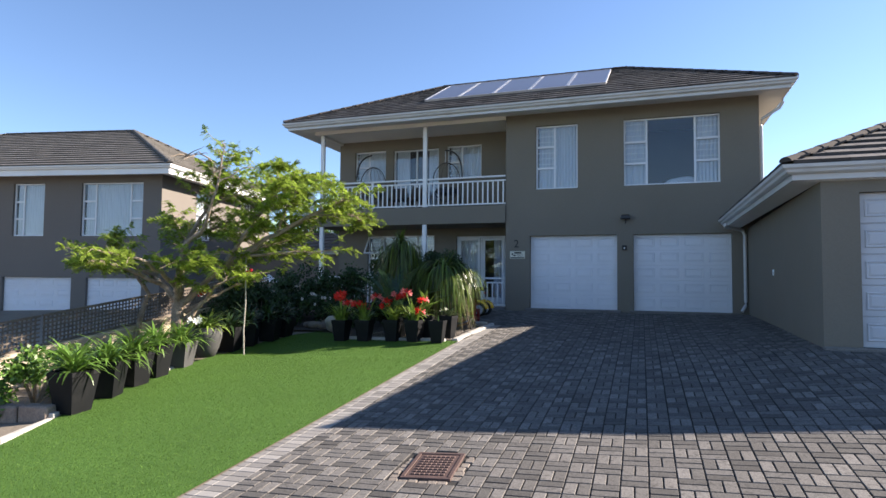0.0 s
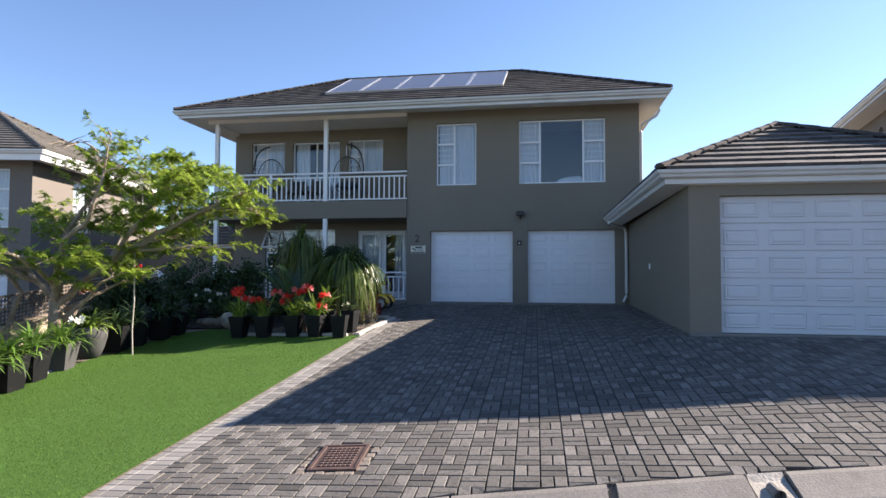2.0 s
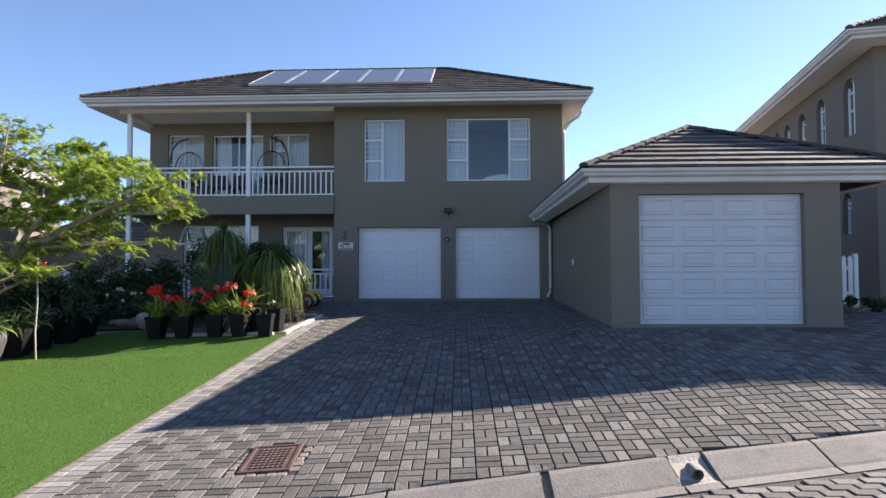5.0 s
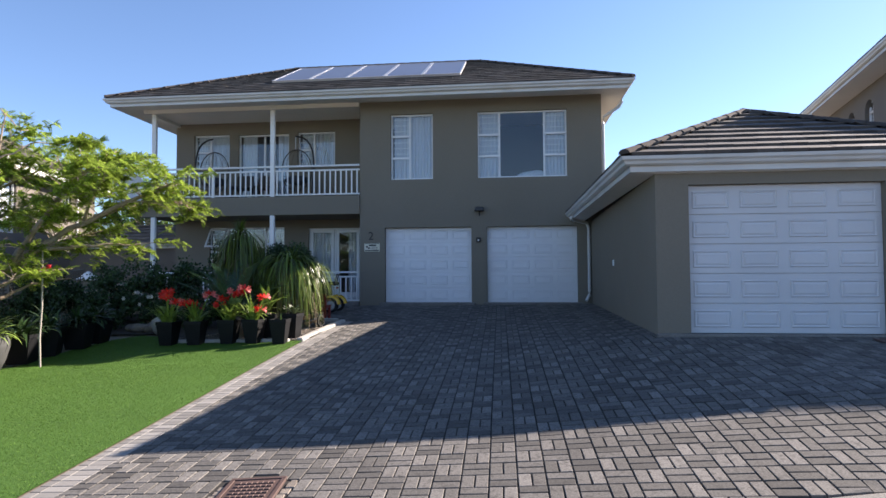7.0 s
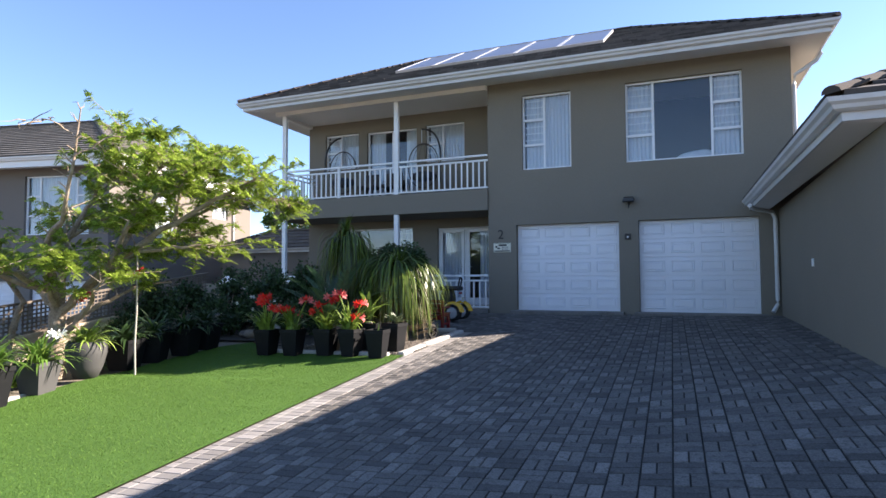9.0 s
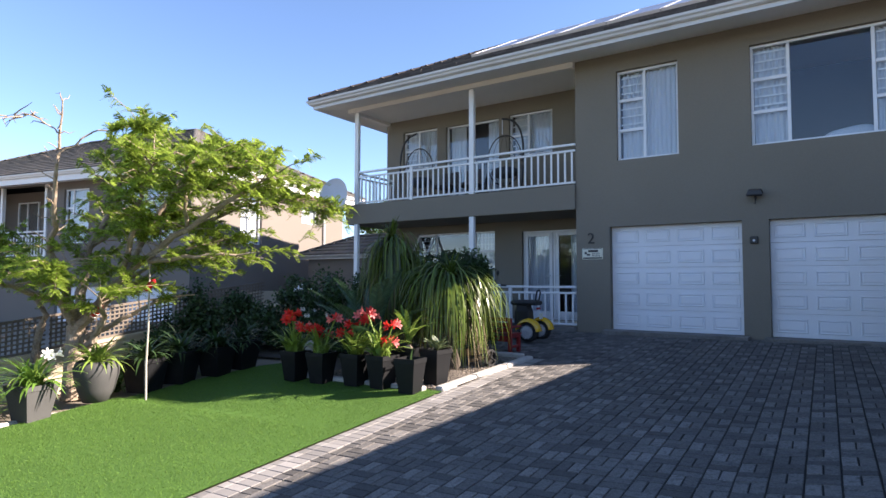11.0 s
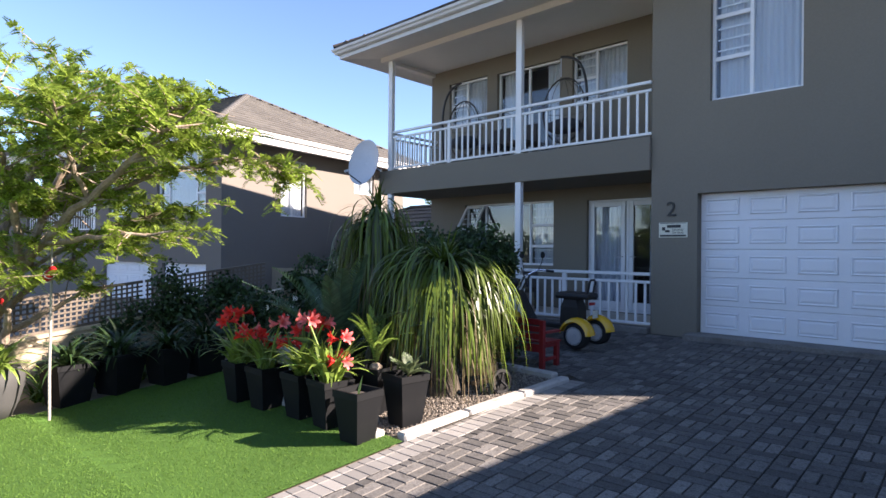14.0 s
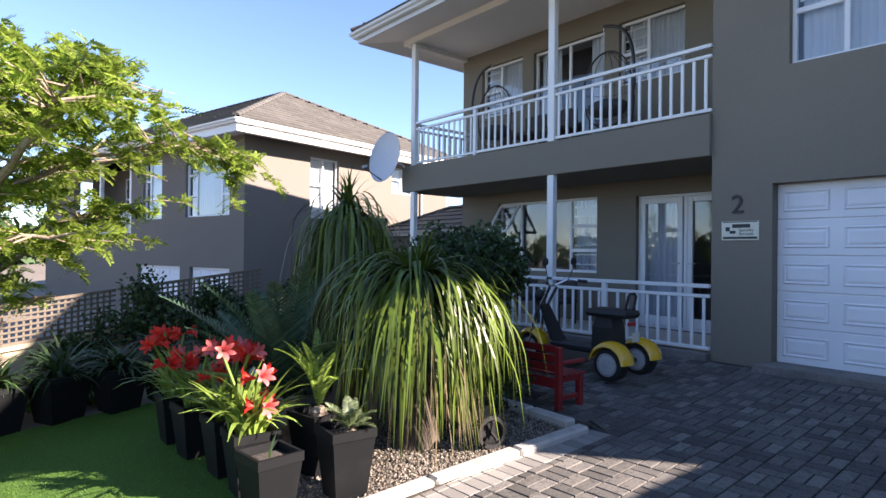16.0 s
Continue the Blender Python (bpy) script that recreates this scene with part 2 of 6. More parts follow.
def solo(name, g, material, label, category, base=None, group="", kind=""):
    """A thing of one mesh."""
    if base:
        g.v = [(x - base[0], y - base[1], z - base[2]) for x, y, z in g.v]
    ob = new(name, g.mesh(name, material))
    if base:
        ob.location = base
    return tagged(ob, label, category, group, kind)


ID = Matrix.Identity(4)


def lerp(t, xs, ys):
    return float(np.interp(t, xs, ys))


def kerb_y(x):
    """Where the kerb's upper edge runs."""
    return 3.72 + (0.2 if x > 0.1 else 0.28) * (min(max(x, -9.0), 9.0) - 0.1)


GX = (-3.0, -1.0, 0.5, 1.6, 2.8, 4.2)
GY_ = (3.5, 4.4, 6.0, 8.7, 12.0, 14.8, 16.4)
RISE = ((-0.12, -0.034, 0.028, 0.074, 0.124, 0.15), (-0.055, 0.037, 0.108, 0.165, 0.215, 0.25), (0.058, 0.149, 0.247, 0.348, 0.465, 0.6),
        (0.264, 0.322, 0.405, 0.58, 0.79, 0.8), (0.499, 0.527, 0.565, 0.675, 0.81, 0.81), (0.661, 0.695, 0.721, 0.766, 0.82, 0.82),
        (0.782, 0.797, 0.809, 0.816, 0.825, 0.825))


def knot(v, ks):
    """The stretch of ks that holds v, and how far along it v lies."""
    v = min(max(v, ks[0]), ks[-1])
    i = 0
    while i < len(ks) - 2 and v > ks[i + 1]:
        i += 1
    return i, (v - ks[i]) / (ks[i + 1] - ks[i])


def gz(x, y):
    """The ground's height: it rises to the house and to the garage, and drops at the kerb to the street."""
    yk = kerb_y(x)
    yy = min(max(y, yk), 16.4)
    i, u = knot(x, GX)
    j, v = knot(yy, GY_)
    p, q = RISE[j], RISE[j + 1]
    z = (p[i] * (1 - u) + p[i + 1] * u) * (1 - v) + (q[i] * (1 - u) + q[i + 1] * u) * v
    if yy < 3.5:
        z -= 0.075 * (3.5 - yy)
    if x < -3:
        z += (0.03 if yy < 9 else 0.04 * max(0.0, 1 - (yy - 9) / 7)) * (max(x, -14.0) + 3)
    drop = min(max((yk - 0.02 - y) / 0.3, 0.0), 1.0) * 0.1
    return z - drop


# ---- ground ----
def ground():
    xs = [-900, -300, -90, -40] + [v * 0.5 - 24 for v in range(90)] + [30, 60, 200, 900]
    ys = [-900, -300, -90, -40] + [v * 0.5 - 8 for v in range(90)] + [50, 90, 300, 900]
    g = G()
    g.v = [(x, y, gz(x, y) - 0.035) for y in ys for x in xs]
    n = len(xs)
    g.f = [(j * n + i, j * n + i + 1, (j + 1) * n + i + 1, (j + 1) * n + i) for j in range(len(ys) - 1) for i in range(n - 1)]
    g.smooth = True
    solo("ground", g, M_BOUNCE_GROUND, "ground under garden and paving, made pale to bounce light", "ground", kind="structure")


ground()


def tiles(g, P0, U, V, N, length, run, left, right, c=0.33, w=0.33, own=None):
    """Courses of flat tiles on one roof plane: from the eave's corner P0 along U and up V; left, right: inset per metre up."""
    rows = max(1, int(round(run / c)))
    c = run / rows
    for i in range(rows):
        v0, v1 = i * c, (i + 1) * c + 0.05
        vm = (i + 0.35) * c
        a, b = vm * left, length - vm * right
        if b - a < 0.05:
            continue
        k = a - (0.5 * w if i % 2 else 0)
        while k < b:
            u0, u1 = max(k, a), min(k + w - 0.004, b)
            if u1 - u0 > 0.02:
                lift = random.uniform(-0.003, 0.003)
                q = [(u0, v0, 0.012), (u1, v0, 0.012), (u1, v1, 0.0), (u0, v1, 0.0), (u0, v0, 0.062 + lift), (u1, v0, 0.062 + lift), (u1, v1, 0.018), (u0, v1, 0.018)]
                if own is None:
                    g.hexa([P0 + U * x + V * y + N * z for x, y, z in q])
                else:
                    own.append([P0 + U * x + V * y + N * z for x, y, z in q])
            k += w


def caps(g, A, B, step=0.38, r=0.085):
    """Half-round caps along a hip or ridge."""
    A, B = Vector(A), Vector(B)
    n = max(1, int((B - A).length / step))
    d = (B - A) / n
    side = d.cross(Vector((0, 0, 1))).normalized()
    up = side.cross(d).normalized()
    for i in range(n):
        p, q = A + d * i, A + d * (i + 1.08)
        k = len(g.v)
        for c, rr in ((p, r * 1.08), (q, r * 0.92)):
            for j in range(7):
                w = math.pi * j / 6
                g.v.append(tuple(c + side * math.cos(w) * rr + up * (math.sin(w) * rr * 0.75 - 0.02)))
        g.f += [(k + j, k + j + 1, k + 8 + j, k + 7 + j) for j in range(6)]
        g.f += [tuple(k + j for j in range(7)), tuple(k + 13 - j for j in range(7))]


def hip_roof(parent, x0, x1, y0, y1, z, rise, run, wall_box, wall_z, tile_mat, gut=0.12, fascia=0.3, trim=None, ridge_axis="x", own=False):
    """A hipped roof over the eave rectangle: deck, tile courses, caps, fascia, gutter and soffit."""
    trim = trim or M_GUTTER
    if ridge_axis == "x":
        rA, rB = Vector((x0 + run, (y0 + y1) / 2, z + rise)), Vector((x1 - run, (y0 + y1) / 2, z + rise))
    else:
        rA, rB = Vector(((x0 + x1) / 2, y0 + run, z + rise)), Vector(((x0 + x1) / 2, y1 - run, z + rise))
    c = [Vector((x0, y0, z)), Vector((x1, y0, z)), Vector((x1, y1, z)), Vector((x0, y1, z))]
    if ridge_axis == "x":
        planes = [(c[0], c[1], rB, rA), (c[1], c[2], rB), (c[2], c[3], rA, rB), (c[3], c[0], rA)]
        hips = [(c[0], rA), (c[3], rA), (c[1], rB), (c[2], rB), (rA, rB)]
    else:
        planes = [(c[0], c[1], rA), (c[1], c[2], rB, rA), (c[2], c[3], rB), (c[3], c[0], rA, rB)]
        hips = [(c[0], rA), (c[1], rA), (c[2], rB), (c[3], rB), (rA, rB)]
    deck, tl, cp, single = G(), G(), G(), []
    for pl in planes:
        deck.face(*[p + Vector((0, 0, -0.005)) for p in pl])
        U = (pl[1] - pl[0])
        L = U.length
        U.normalize()
        top = pl[2]
        V = (top - pl[0]) - U * (top - pl[0]).dot(U)
        H = V.length
        V.normalize()
        N = U.cross(V).normalized()
        left = (pl[-1] - pl[0]).dot(U) / H
        right = (L - (pl[2] - pl[0]).dot(U)) / H
        tiles(tl, pl[0], U, V, N, L, H, left, right, own=single if own and pl is planes[0] else None)
    for a, b in hips:
        caps(cp, a + Vector((0, 0, 0.06)), b + Vector((0, 0, 0.06)))
    roof = part("roof", deck, M_DECK, parent)
    part("tiling", tl, tile_mat, roof, "overlapping flat roof tiles in courses", "stuff")
    part("ridge_capping", cp, M_CAP if tile_mat is M_TILE else tile_mat, roof, "", "stuff")
    for q in single:
        part("roof_tile", G().hexa(q), M_TILE_P, roof)
    fa, gu, so = G(), G(), G()
    e = 0.02
    ring = lambda d, zz: [(x0 + d, y0 + d, zz), (x1 - d, y0 + d, zz), (x1 - d, y1 - d, zz), (x0 + d, y1 - d, zz)]

    def band(g, prof):
        rings = [ring(d, zz) for d, zz in prof]
        for r0, r1 in zip(rings, rings[1:]):
            for i in range(4):
                j = (i + 1) % 4
                g.face(r0[i], r0[j], r1[j], r1[i])
    band(fa, [(0.1, z - 0.02), (0.1, z - fascia), (0.125, z - fascia), (0.125, z - 0.02)])
    band(gu, [(0.06, z - gut), (0.02, z - gut + 0.02), (0.005, z - gut * 0.55), (-0.03, z - gut * 0.35), (-0.04, z), (-0.028, z + 0.004), (-0.02, z - 0.02), (0.095, z - 0.03), (0.095, z - gut), (0.06, z - gut)])
    a0, b0, a1, b1 = wall_box
    o = ring(0.125, z - fascia + 0.006)
    w = [(a0, b0, wall_z), (a1, b0, wall_z), (a1, b1, wall_z), (a0, b1, wall_z)]
    for i in range(4):
        j = (i + 1) % 4
        so.face(o[i], w[i], w[j], o[j])
    part("fascia", fa, trim, parent, "cream painted fascia board")
    part("gutter", gu, trim, parent, "cream painted eaves gutter")
    part("soffit", so, M_SOFFIT, parent, "white boarded soffit")
    return planes


def curtain(g, x0, x1, y, z0, z1, folds=0.09, depth=0.03):
    n = max(6, int((x1 - x0) / folds * 4))
    k = len(g.v)
    ph = random.random() * 6
    for i in range(n + 1):
        x = x0 + (x1 - x0) * i / n
        dy = depth * math.sin(x * 2 * math.pi / folds + ph + 0.8 * math.sin(x * 7))
        g.v += [(x, y + dy * 0.7, z1), (x, y + dy * 1.15, z0)]
    g.f += [(k + 2 * i + 1, k + 2 * i + 3, k + 2 * i + 2, k + 2 * i) for i in range(n)]
    g.smooth = True


def window(parent, x0, x1, z0, z1, y, lights, drapes=(), pane=None, slats=(), name="window", label=""):
    """A white framed window in a wall that faces -y. lights: (x, x, transom heights); drapes: curtains (x, x);
    slats: stretches (x, x, z, z) of burglar bars behind the pane."""
    f = G()
    t, d = 0.045, 0.06
    ring = lambda e, yy: [(x0 + e, yy, z0 + e), (x1 - e, yy, z0 + e), (x1 - e, yy, z1 - e), (x0 + e, yy, z1 - e)]
    loops = [ring(e, yy) for e, yy in ((0.0, y + d), (0.0, y + 0.004), (0.004, y), (t - 0.006, y), (t, y + 0.006), (t, y + d))]
    f.v = [p for lp in loops for p in lp]
    f.f = [(i * 4 + j, i * 4 + (j + 1) % 4, (i + 1) % 6 * 4 + (j + 1) % 4, (i + 1) % 6 * 4 + j) for i in range(6) for j in range(4)]
    w = part(name, f, M_ALU, parent, label or "white aluminium framed window")
    for i, (a, b, tr) in enumerate(lights):
        if i:
            part("mullion", G().cbox(a - t * 0.6, y + 0.003, z0 + t, a + t * 0.6, y + d - 0.003, z1 - t), M_ALU, w)
        for h in tr:
            part("transom", G().cbox(a + 0.028, y + 0.005, h - t * 0.7, b - 0.028, y + d - 0.005, h + t * 0.7), M_ALU, w)
    for a, b, tr in lights:
        zs = [z0 + 0.02, *tr, z1 - 0.02]
        for p, q in zip(zs, zs[1:]):
            part("pane", G().box(a + 0.01, y + 0.028, p, b - 0.01, y + 0.034, q), pane or M_GLASS, w).visible_shadow = False
    for a, b, p, q in slats:
        n = max(2, int((q - p) / 0.16))
        for i in range(n):
            h = p + (q - p) * (i + 0.5) / n
            part("burglar_bar", G().box(a, y + 0.064, h - 0.012, b, y + 0.076, h + 0.012), M_WHITE, w)
    for a, b in drapes:
        c = G()
        curtain(c, a, b, y + 0.125, z0 - 0.05, z1 + 0.05)
        part("curtain", c, M_CURTAIN, w, "white gathered curtain")
    return w


def garage_door(parent, x0, x1, z0, z1, y, rows=5, cols=4, steel=None):
    """A sectional door of raised panels that faces -y."""
    steel = steel or M_DOOR
    d = part("garage_door", G().box(x0, y + 0.02, z0 + 0.015, x1, y + 0.06, z1), steel, parent, "white sectional garage door with raised panels")
    h, w = (z1 - z0) / rows, (x1 - x0) / cols
    for r in range(rows):
        s = G()
        a0 = z0 + r * h
        s.cbox(x0 + 0.002, y, a0 + 0.006, x1 - 0.002, y + 0.03, a0 + h - 0.006, 0.006)
        sec = part("section", s, steel, d)
        for c in range(cols):
            cx, cz = x0 + (c + 0.5) * w, a0 + h / 2
            p = G()
            a, b = w * 0.39, h * 0.29
            y0 = y - 0.001
            for e0, e1, o0, o1 in ((0, 0.014, 0, -0.014), (0.014, 0.034, -0.014, -0.002), (0.034, 0.06, -0.002, -0.012)):
                R = [[(cx - a + e, y0 + o, cz - b + e), (cx + a - e, y0 + o, cz - b + e), (cx + a - e, y0 + o, cz + b - e), (cx - a + e, y0 + o, cz + b - e)] for e, o in ((e0, o0), (e1, o1))]
                for i in range(4):
                    j = (i + 1) % 4
                    p.face(R[0][i], R[0][j], R[1][j], R[1][i])
            e = 0.06
            p.face((cx - a + e, y0 - 0.012, cz - b + e), (cx + a - e, y0 - 0.012, cz - b + e), (cx + a - e, y0 - 0.012, cz + b - e), (cx - a + e, y0 - 0.012, cz + b - e))
            part("panel", p, steel, sec)
    part("seal", G().box(x0 + 0.002, y + 0.01, z0 - 0.003, x1 - 0.002, y + 0.05, z0 + 0.014), M_BLACK, d, "black rubber seal")
    return d


def railing(parent, x0, x1, y, z0, z1, posts=(), gap=0.155, axis="x", top_gap=0.13):
    """White balusters between rails, with a handrail above."""
    P = (lambda g, a0, b0, c0, a1, b1, c1, ch=0.006: g.cbox(a0, b0, c0, a1, b1, c1, ch)) if axis == "x" else (lambda g, a0, b0, c0, a1, b1, c1, ch=0.006: g.cbox(b0, a0, c0, b1, a1, c1, ch))
    r = G()
    P(r, x0, y - 0.03, z1 - 0.05, x1, y + 0.03, z1)
    top = part("handrail", r, M_WHITE, parent, "white painted handrail")
    part("upper_rail", P(G(), x0, y - 0.02, z1 - top_gap - 0.045, x1, y + 0.02, z1 - top_gap), M_WHITE, parent)
    part("lower_rail", P(G(), x0, y - 0.02, z0 + 0.03, x1, y + 0.02, z0 + 0.075), M_WHITE, parent)
    for p in posts:
        part("rail_post", P(G(), p - 0.04, y - 0.028, z0, p + 0.04, y + 0.028, z1 - 0.052), M_WHITE, parent)
    n = int((x1 - x0) / gap)
    for i in range(n):
        a = x0 + (i + 0.5) * (x1 - x0) / n
        if all(abs(a - p) > 0.07 for p in posts):
            part("baluster", P(G(), a - 0.02, y - 0.012, z0 + 0.077, a + 0.02, y + 0.012, z1 - top_gap - 0.047, 0.003), M_WHITE, parent)


# ---- the house ----
FY, BY, Z0 = 16.39, 17.95, 0.8
HX0, HX1, HXL = -3.4, 3.29, -9.82
house = thing("house", (-3.4, 19.4, Z0), 0, ID, "two-storey taupe plastered house with balcony and double garage", "house")
w = G()
W1, W2 = (-2.52, -1.32, 4.28, 6.13), (-0.07, 2.37, 4.28, 6.13)
GA, GB = (-2.69, -0.26, 0.83, 2.93), (0.17, 2.62, 0.83, 2.93)
w.wall("x", HX0, HX1, FY, FY + 0.24, Z0 - 0.3, 6.5, [W1, W2, GA, GB])
part("wall", w, M_WALL, house, "smooth taupe plastered front wall")
w = G()
BW1, BD, BW3 = (-9.22, -8.03, 5.0, 6.1), (-7.74, -6.08, 3.88, 6.07), (-5.79, -4.59, 5.0, 6.1)
LW, LD = (-8.68, -6.21, 1.74, 3.12), (-5.43, -3.78, 0.88, 3.07)
w.wall("x", HXL, HX0, BY, BY + 0.24, Z0, 6.5, [BW1, BD, BW3, LW, LD])
part("wall", w, M_WALL, house, "taupe plastered wall behind the balcony")
w = G()
w.wall("y", FY + 0.24, 22.4, HX1 - 0.24, HX1, Z0, 6.5)
w.wall("y", FY + 0.24, BY + 0.24, HX0, HX0 + 0.24, Z0 - 0.3, 6.5)
w.wall("y", BY + 0.24, 22.4, HXL, HXL + 0.24, Z0, 6.5)
w.wall("x", HXL, HX1, 22.4, 22.64, Z0, 6.5)
part("wall", w, M_WALL, house)
# Unseen block behind the house, added to throw shade on the neighbour's side wall.
w = G()
w.wall("x", HXL, HX1, 27.8, 28.04, Z0 - 0.3, 6.4)
w.wall("y", 22.645, 27.8, HXL, HXL + 0.24, Z0 - 0.3, 6.4)
w.wall("y", 22.645, 27.8, HX1 - 0.24, HX1, Z0 - 0.3, 6.4)
part("wall", w, M_WALL, house, "taupe wall of an added rear block that shades the neighbour's wall")
part("flat_roof", G().cbox(HXL - 0.1, 22.645, 6.402, HX1 + 0.1, 28.14, 6.55, 0.01), M_DECK, house, "flat roof of the added, unseen rear block")
# Added board behind the panes, coloured dark like an unlit room.
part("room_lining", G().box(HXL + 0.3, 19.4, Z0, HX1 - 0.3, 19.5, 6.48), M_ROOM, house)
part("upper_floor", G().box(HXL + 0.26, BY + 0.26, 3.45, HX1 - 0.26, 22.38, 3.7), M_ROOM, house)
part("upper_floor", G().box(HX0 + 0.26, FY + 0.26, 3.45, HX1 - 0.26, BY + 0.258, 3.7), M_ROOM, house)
part("room_ceiling", G().box(HXL + 0.25, BY + 0.25, 6.46, HX1 - 0.25, 22.38, 6.498), M_SOFFIT, house)
part("room_ceiling", G().box(HX0 + 0.25, FY + 0.25, 6.46, HX1 - 0.25, BY + 0.248, 6.498), M_SOFFIT, house)
part("balcony_slab", G().cbox(-9.93, FY - 0.06, 3.33, HX0 - 0.002, BY - 0.002, 3.86, 0.01), M_WALL, house, "taupe plastered balcony slab")
part("balcony_beam", G().cbox(-9.86, FY - 0.1, 6.37, HX0 - 0.002, FY + 0.06, 6.5, 0.008), M_SOFFIT, house, "white beam over the balcony posts")
part("balcony_beam", G().cbox(-9.86, FY + 0.062, 6.37, -9.7, BY + 0.1, 6.5, 0.008), M_SOFFIT, house)
part("balcony_ceiling", G().box(-9.84, FY - 0.02, 6.46, HX0 - 0.002, BY, 6.5), M_SOFFIT, house, "white boarded balcony ceiling")
# Pale floors added as reflectors, to brighten the recessed walls and ceiling.
M_BOUNCE_FLOOR = mat("pale_bounce_floor", (0.58, 0.52, 0.43), 0.5, grain=50, grain_amt=0.08, patch=1.5, patch_amt=0.1, bump=0.1)
part("balcony_floor", G().box(-9.5, FY + 0.06, 3.862, HX0 - 0.003, BY - 0.003, 3.872), M_BOUNCE_FLOOR, house, "added balcony floor, pale to bounce light")
part("patio_floor", G().box(-9.8, FY + 0.06, 0.862, HX0 - 0.003, BY - 0.003, 0.872), M_BOUNCE_FLOOR, house, "added patio floor, pale to bounce light")
for px in (-9.58, -5.96):
    part("post", G().cbox(px - 0.065, FY - 0.05, 3.86, px + 0.065, FY + 0.05, 6.368, 0.008), M_WHITE, house, "white painted timber post")
    part("post", G().cbox(px - 0.065, FY - 0.05, 0.8, px + 0.065, FY + 0.05, 3.328, 0.008), M_WHITE, house, "white painted timber post")
railing(house, -9.5, HX0 - 0.002, FY - 0.01, 3.86, 4.75, posts=(-7.75,))
railing(house, FY, BY - 0.002, -9.62, 3.86, 4.75, axis="y")
railing(house, -9.5, HX0 - 0.002, FY - 0.02, 0.86, 1.72, posts=(-7.7, -4.95))
part("step", G().cbox(-9.82, FY - 0.12, 0.5, HX0 - 0.002, BY - 0.002, 0.86, 0.01), M_CONC, house, "grey concrete patio step")
H_EAVE = 6.58
hip_roof(house, -10.45, 3.95, 15.38, 23.46, H_EAVE, 2.02, 4.04, (HXL, FY, HX1, 22.64), 6.5, M_TILE, gut=0.13, fascia=0.21)
# windows and doors of the house
window(house, *W1, FY + 0.09, [(-2.52, -1.98, (4.9, 5.52)), (-1.98, -1.32, ())], [(-2.45, -1.36)], slats=[(-2.46, -2.0, 4.95, 6.08)])
window(house, *W2, FY + 0.09, [(-0.07, 0.53, (4.9, 5.5)), (0.53, 1.76, ()), (1.76, 2.37, (4.9, 5.5))], [(-0.02, 0.5), (1.8, 2.33)], slats=[(-0.02, 0.5, 4.95, 6.08), (1.8, 2.32, 4.95, 6.08)])
window(house, *BW1, BY + 0.08, [(-9.22, -8.7, (5.55,)), (-8.7, -8.03, ())], [(-9.15, -8.1)], slats=[(-9.18, -8.72, 5.05, 6.05)])
window(house, *BW3, BY + 0.08, [(-5.79, -5.27, (5.55,)), (-5.27, -4.59, ())], [(-5.72, -4.65)], slats=[(-5.75, -5.29, 5.05, 6.05)])
window(house, *BD, BY + 0.08, [(-7.74, -6.9, ()), (-6.9, -6.08, ())], [(-7.68, -7.2), (-6.5, -6.12)], name="balcony_door", label="white framed glazed double balcony door")
window(house, *LW, BY + 0.08, [(-8.68, -8.1, (2.35,)), (-8.1, -6.85, ()), (-6.85, -6.21, (2.15, 2.6))], [(-6.8, -6.25)], M_GLASS_DARK, slats=[(-8.64, -8.12, 1.8, 2.3), (-6.8, -6.25, 1.8, 3.05)])
window(house, *LD, BY + 0.08, [(-5.43, -4.6, ()), (-4.6, -3.78, ())], [(-5.38, -4.75), (-4.2, -3.82)], M_GLASS_DARK, name="patio_door", label="white framed glazed double patio door")
for a, b in ((-5.38, -4.64), (-4.56, -3.83)):
    f = G()
    for p in ((a, 0.93, a + 0.085, 3.02), (b - 0.085, 0.93, b, 3.02), (a + 0.086, 2.93, b - 0.086, 3.02), (a + 0.086, 0.93, b - 0.086, 1.08)):
        f.cbox(p[0], BY + 0.068, p[1], p[2], BY + 0.105, p[3], 0.005)
    sash = part("door_sash", f, M_ALU, house, "white aluminium door leaf frame")
    hx = b - 0.045 if a < -5 else a + 0.045
    part("door_handle", G().tube([(hx, BY + 0.068, 1.95), (hx, BY + 0.02, 1.95), (hx + (-0.11 if a < -5 else 0.11), BY + 0.02, 1.95)], 0.011), M_STEEL, sash, "silver lever handle")
garage_door(house, GA[0], GA[1], GA[2], GA[3], FY + 0.15)
garage_door(house, GB[0], GB[1], GB[2], GB[3], FY + 0.15)
for a, b in ((GA[0], GA[1]), (GB[0], GB[1])):
    part("threshold", G().cbox(a - 0.1, FY - 0.3, 0.6, b + 0.1, FY + 0.14, 0.846, 0.01), M_CONC, house, "concrete threshold")
g = G()
bm = bmesh.new()
bmesh.ops.create_uvsphere(bm, u_segments=20, v_segments=12, radius=1.0)
for v in bm.verts:
    v.co = Vector((math.copysign(abs(v.co.x) ** 0.6, v.co.x) * 0.42, math.copysign(abs(v.co.y) ** 0.6, v.co.y) * 0.2, v.co.z * 0.16))
g.add_bm(bm)
g.smooth = True
pillow = solo("pillow", g, M_CURTAIN, "white pillow on the bed behind the window", "pillow")
pillow.matrix_world = pose(1.4, FY + 0.6, 4.38, 12, -8, 0)
bd = thing("bed", (1.0, FY + 1.2, 3.7), 0, ID, "white-covered bed under the upstairs window", "bed")
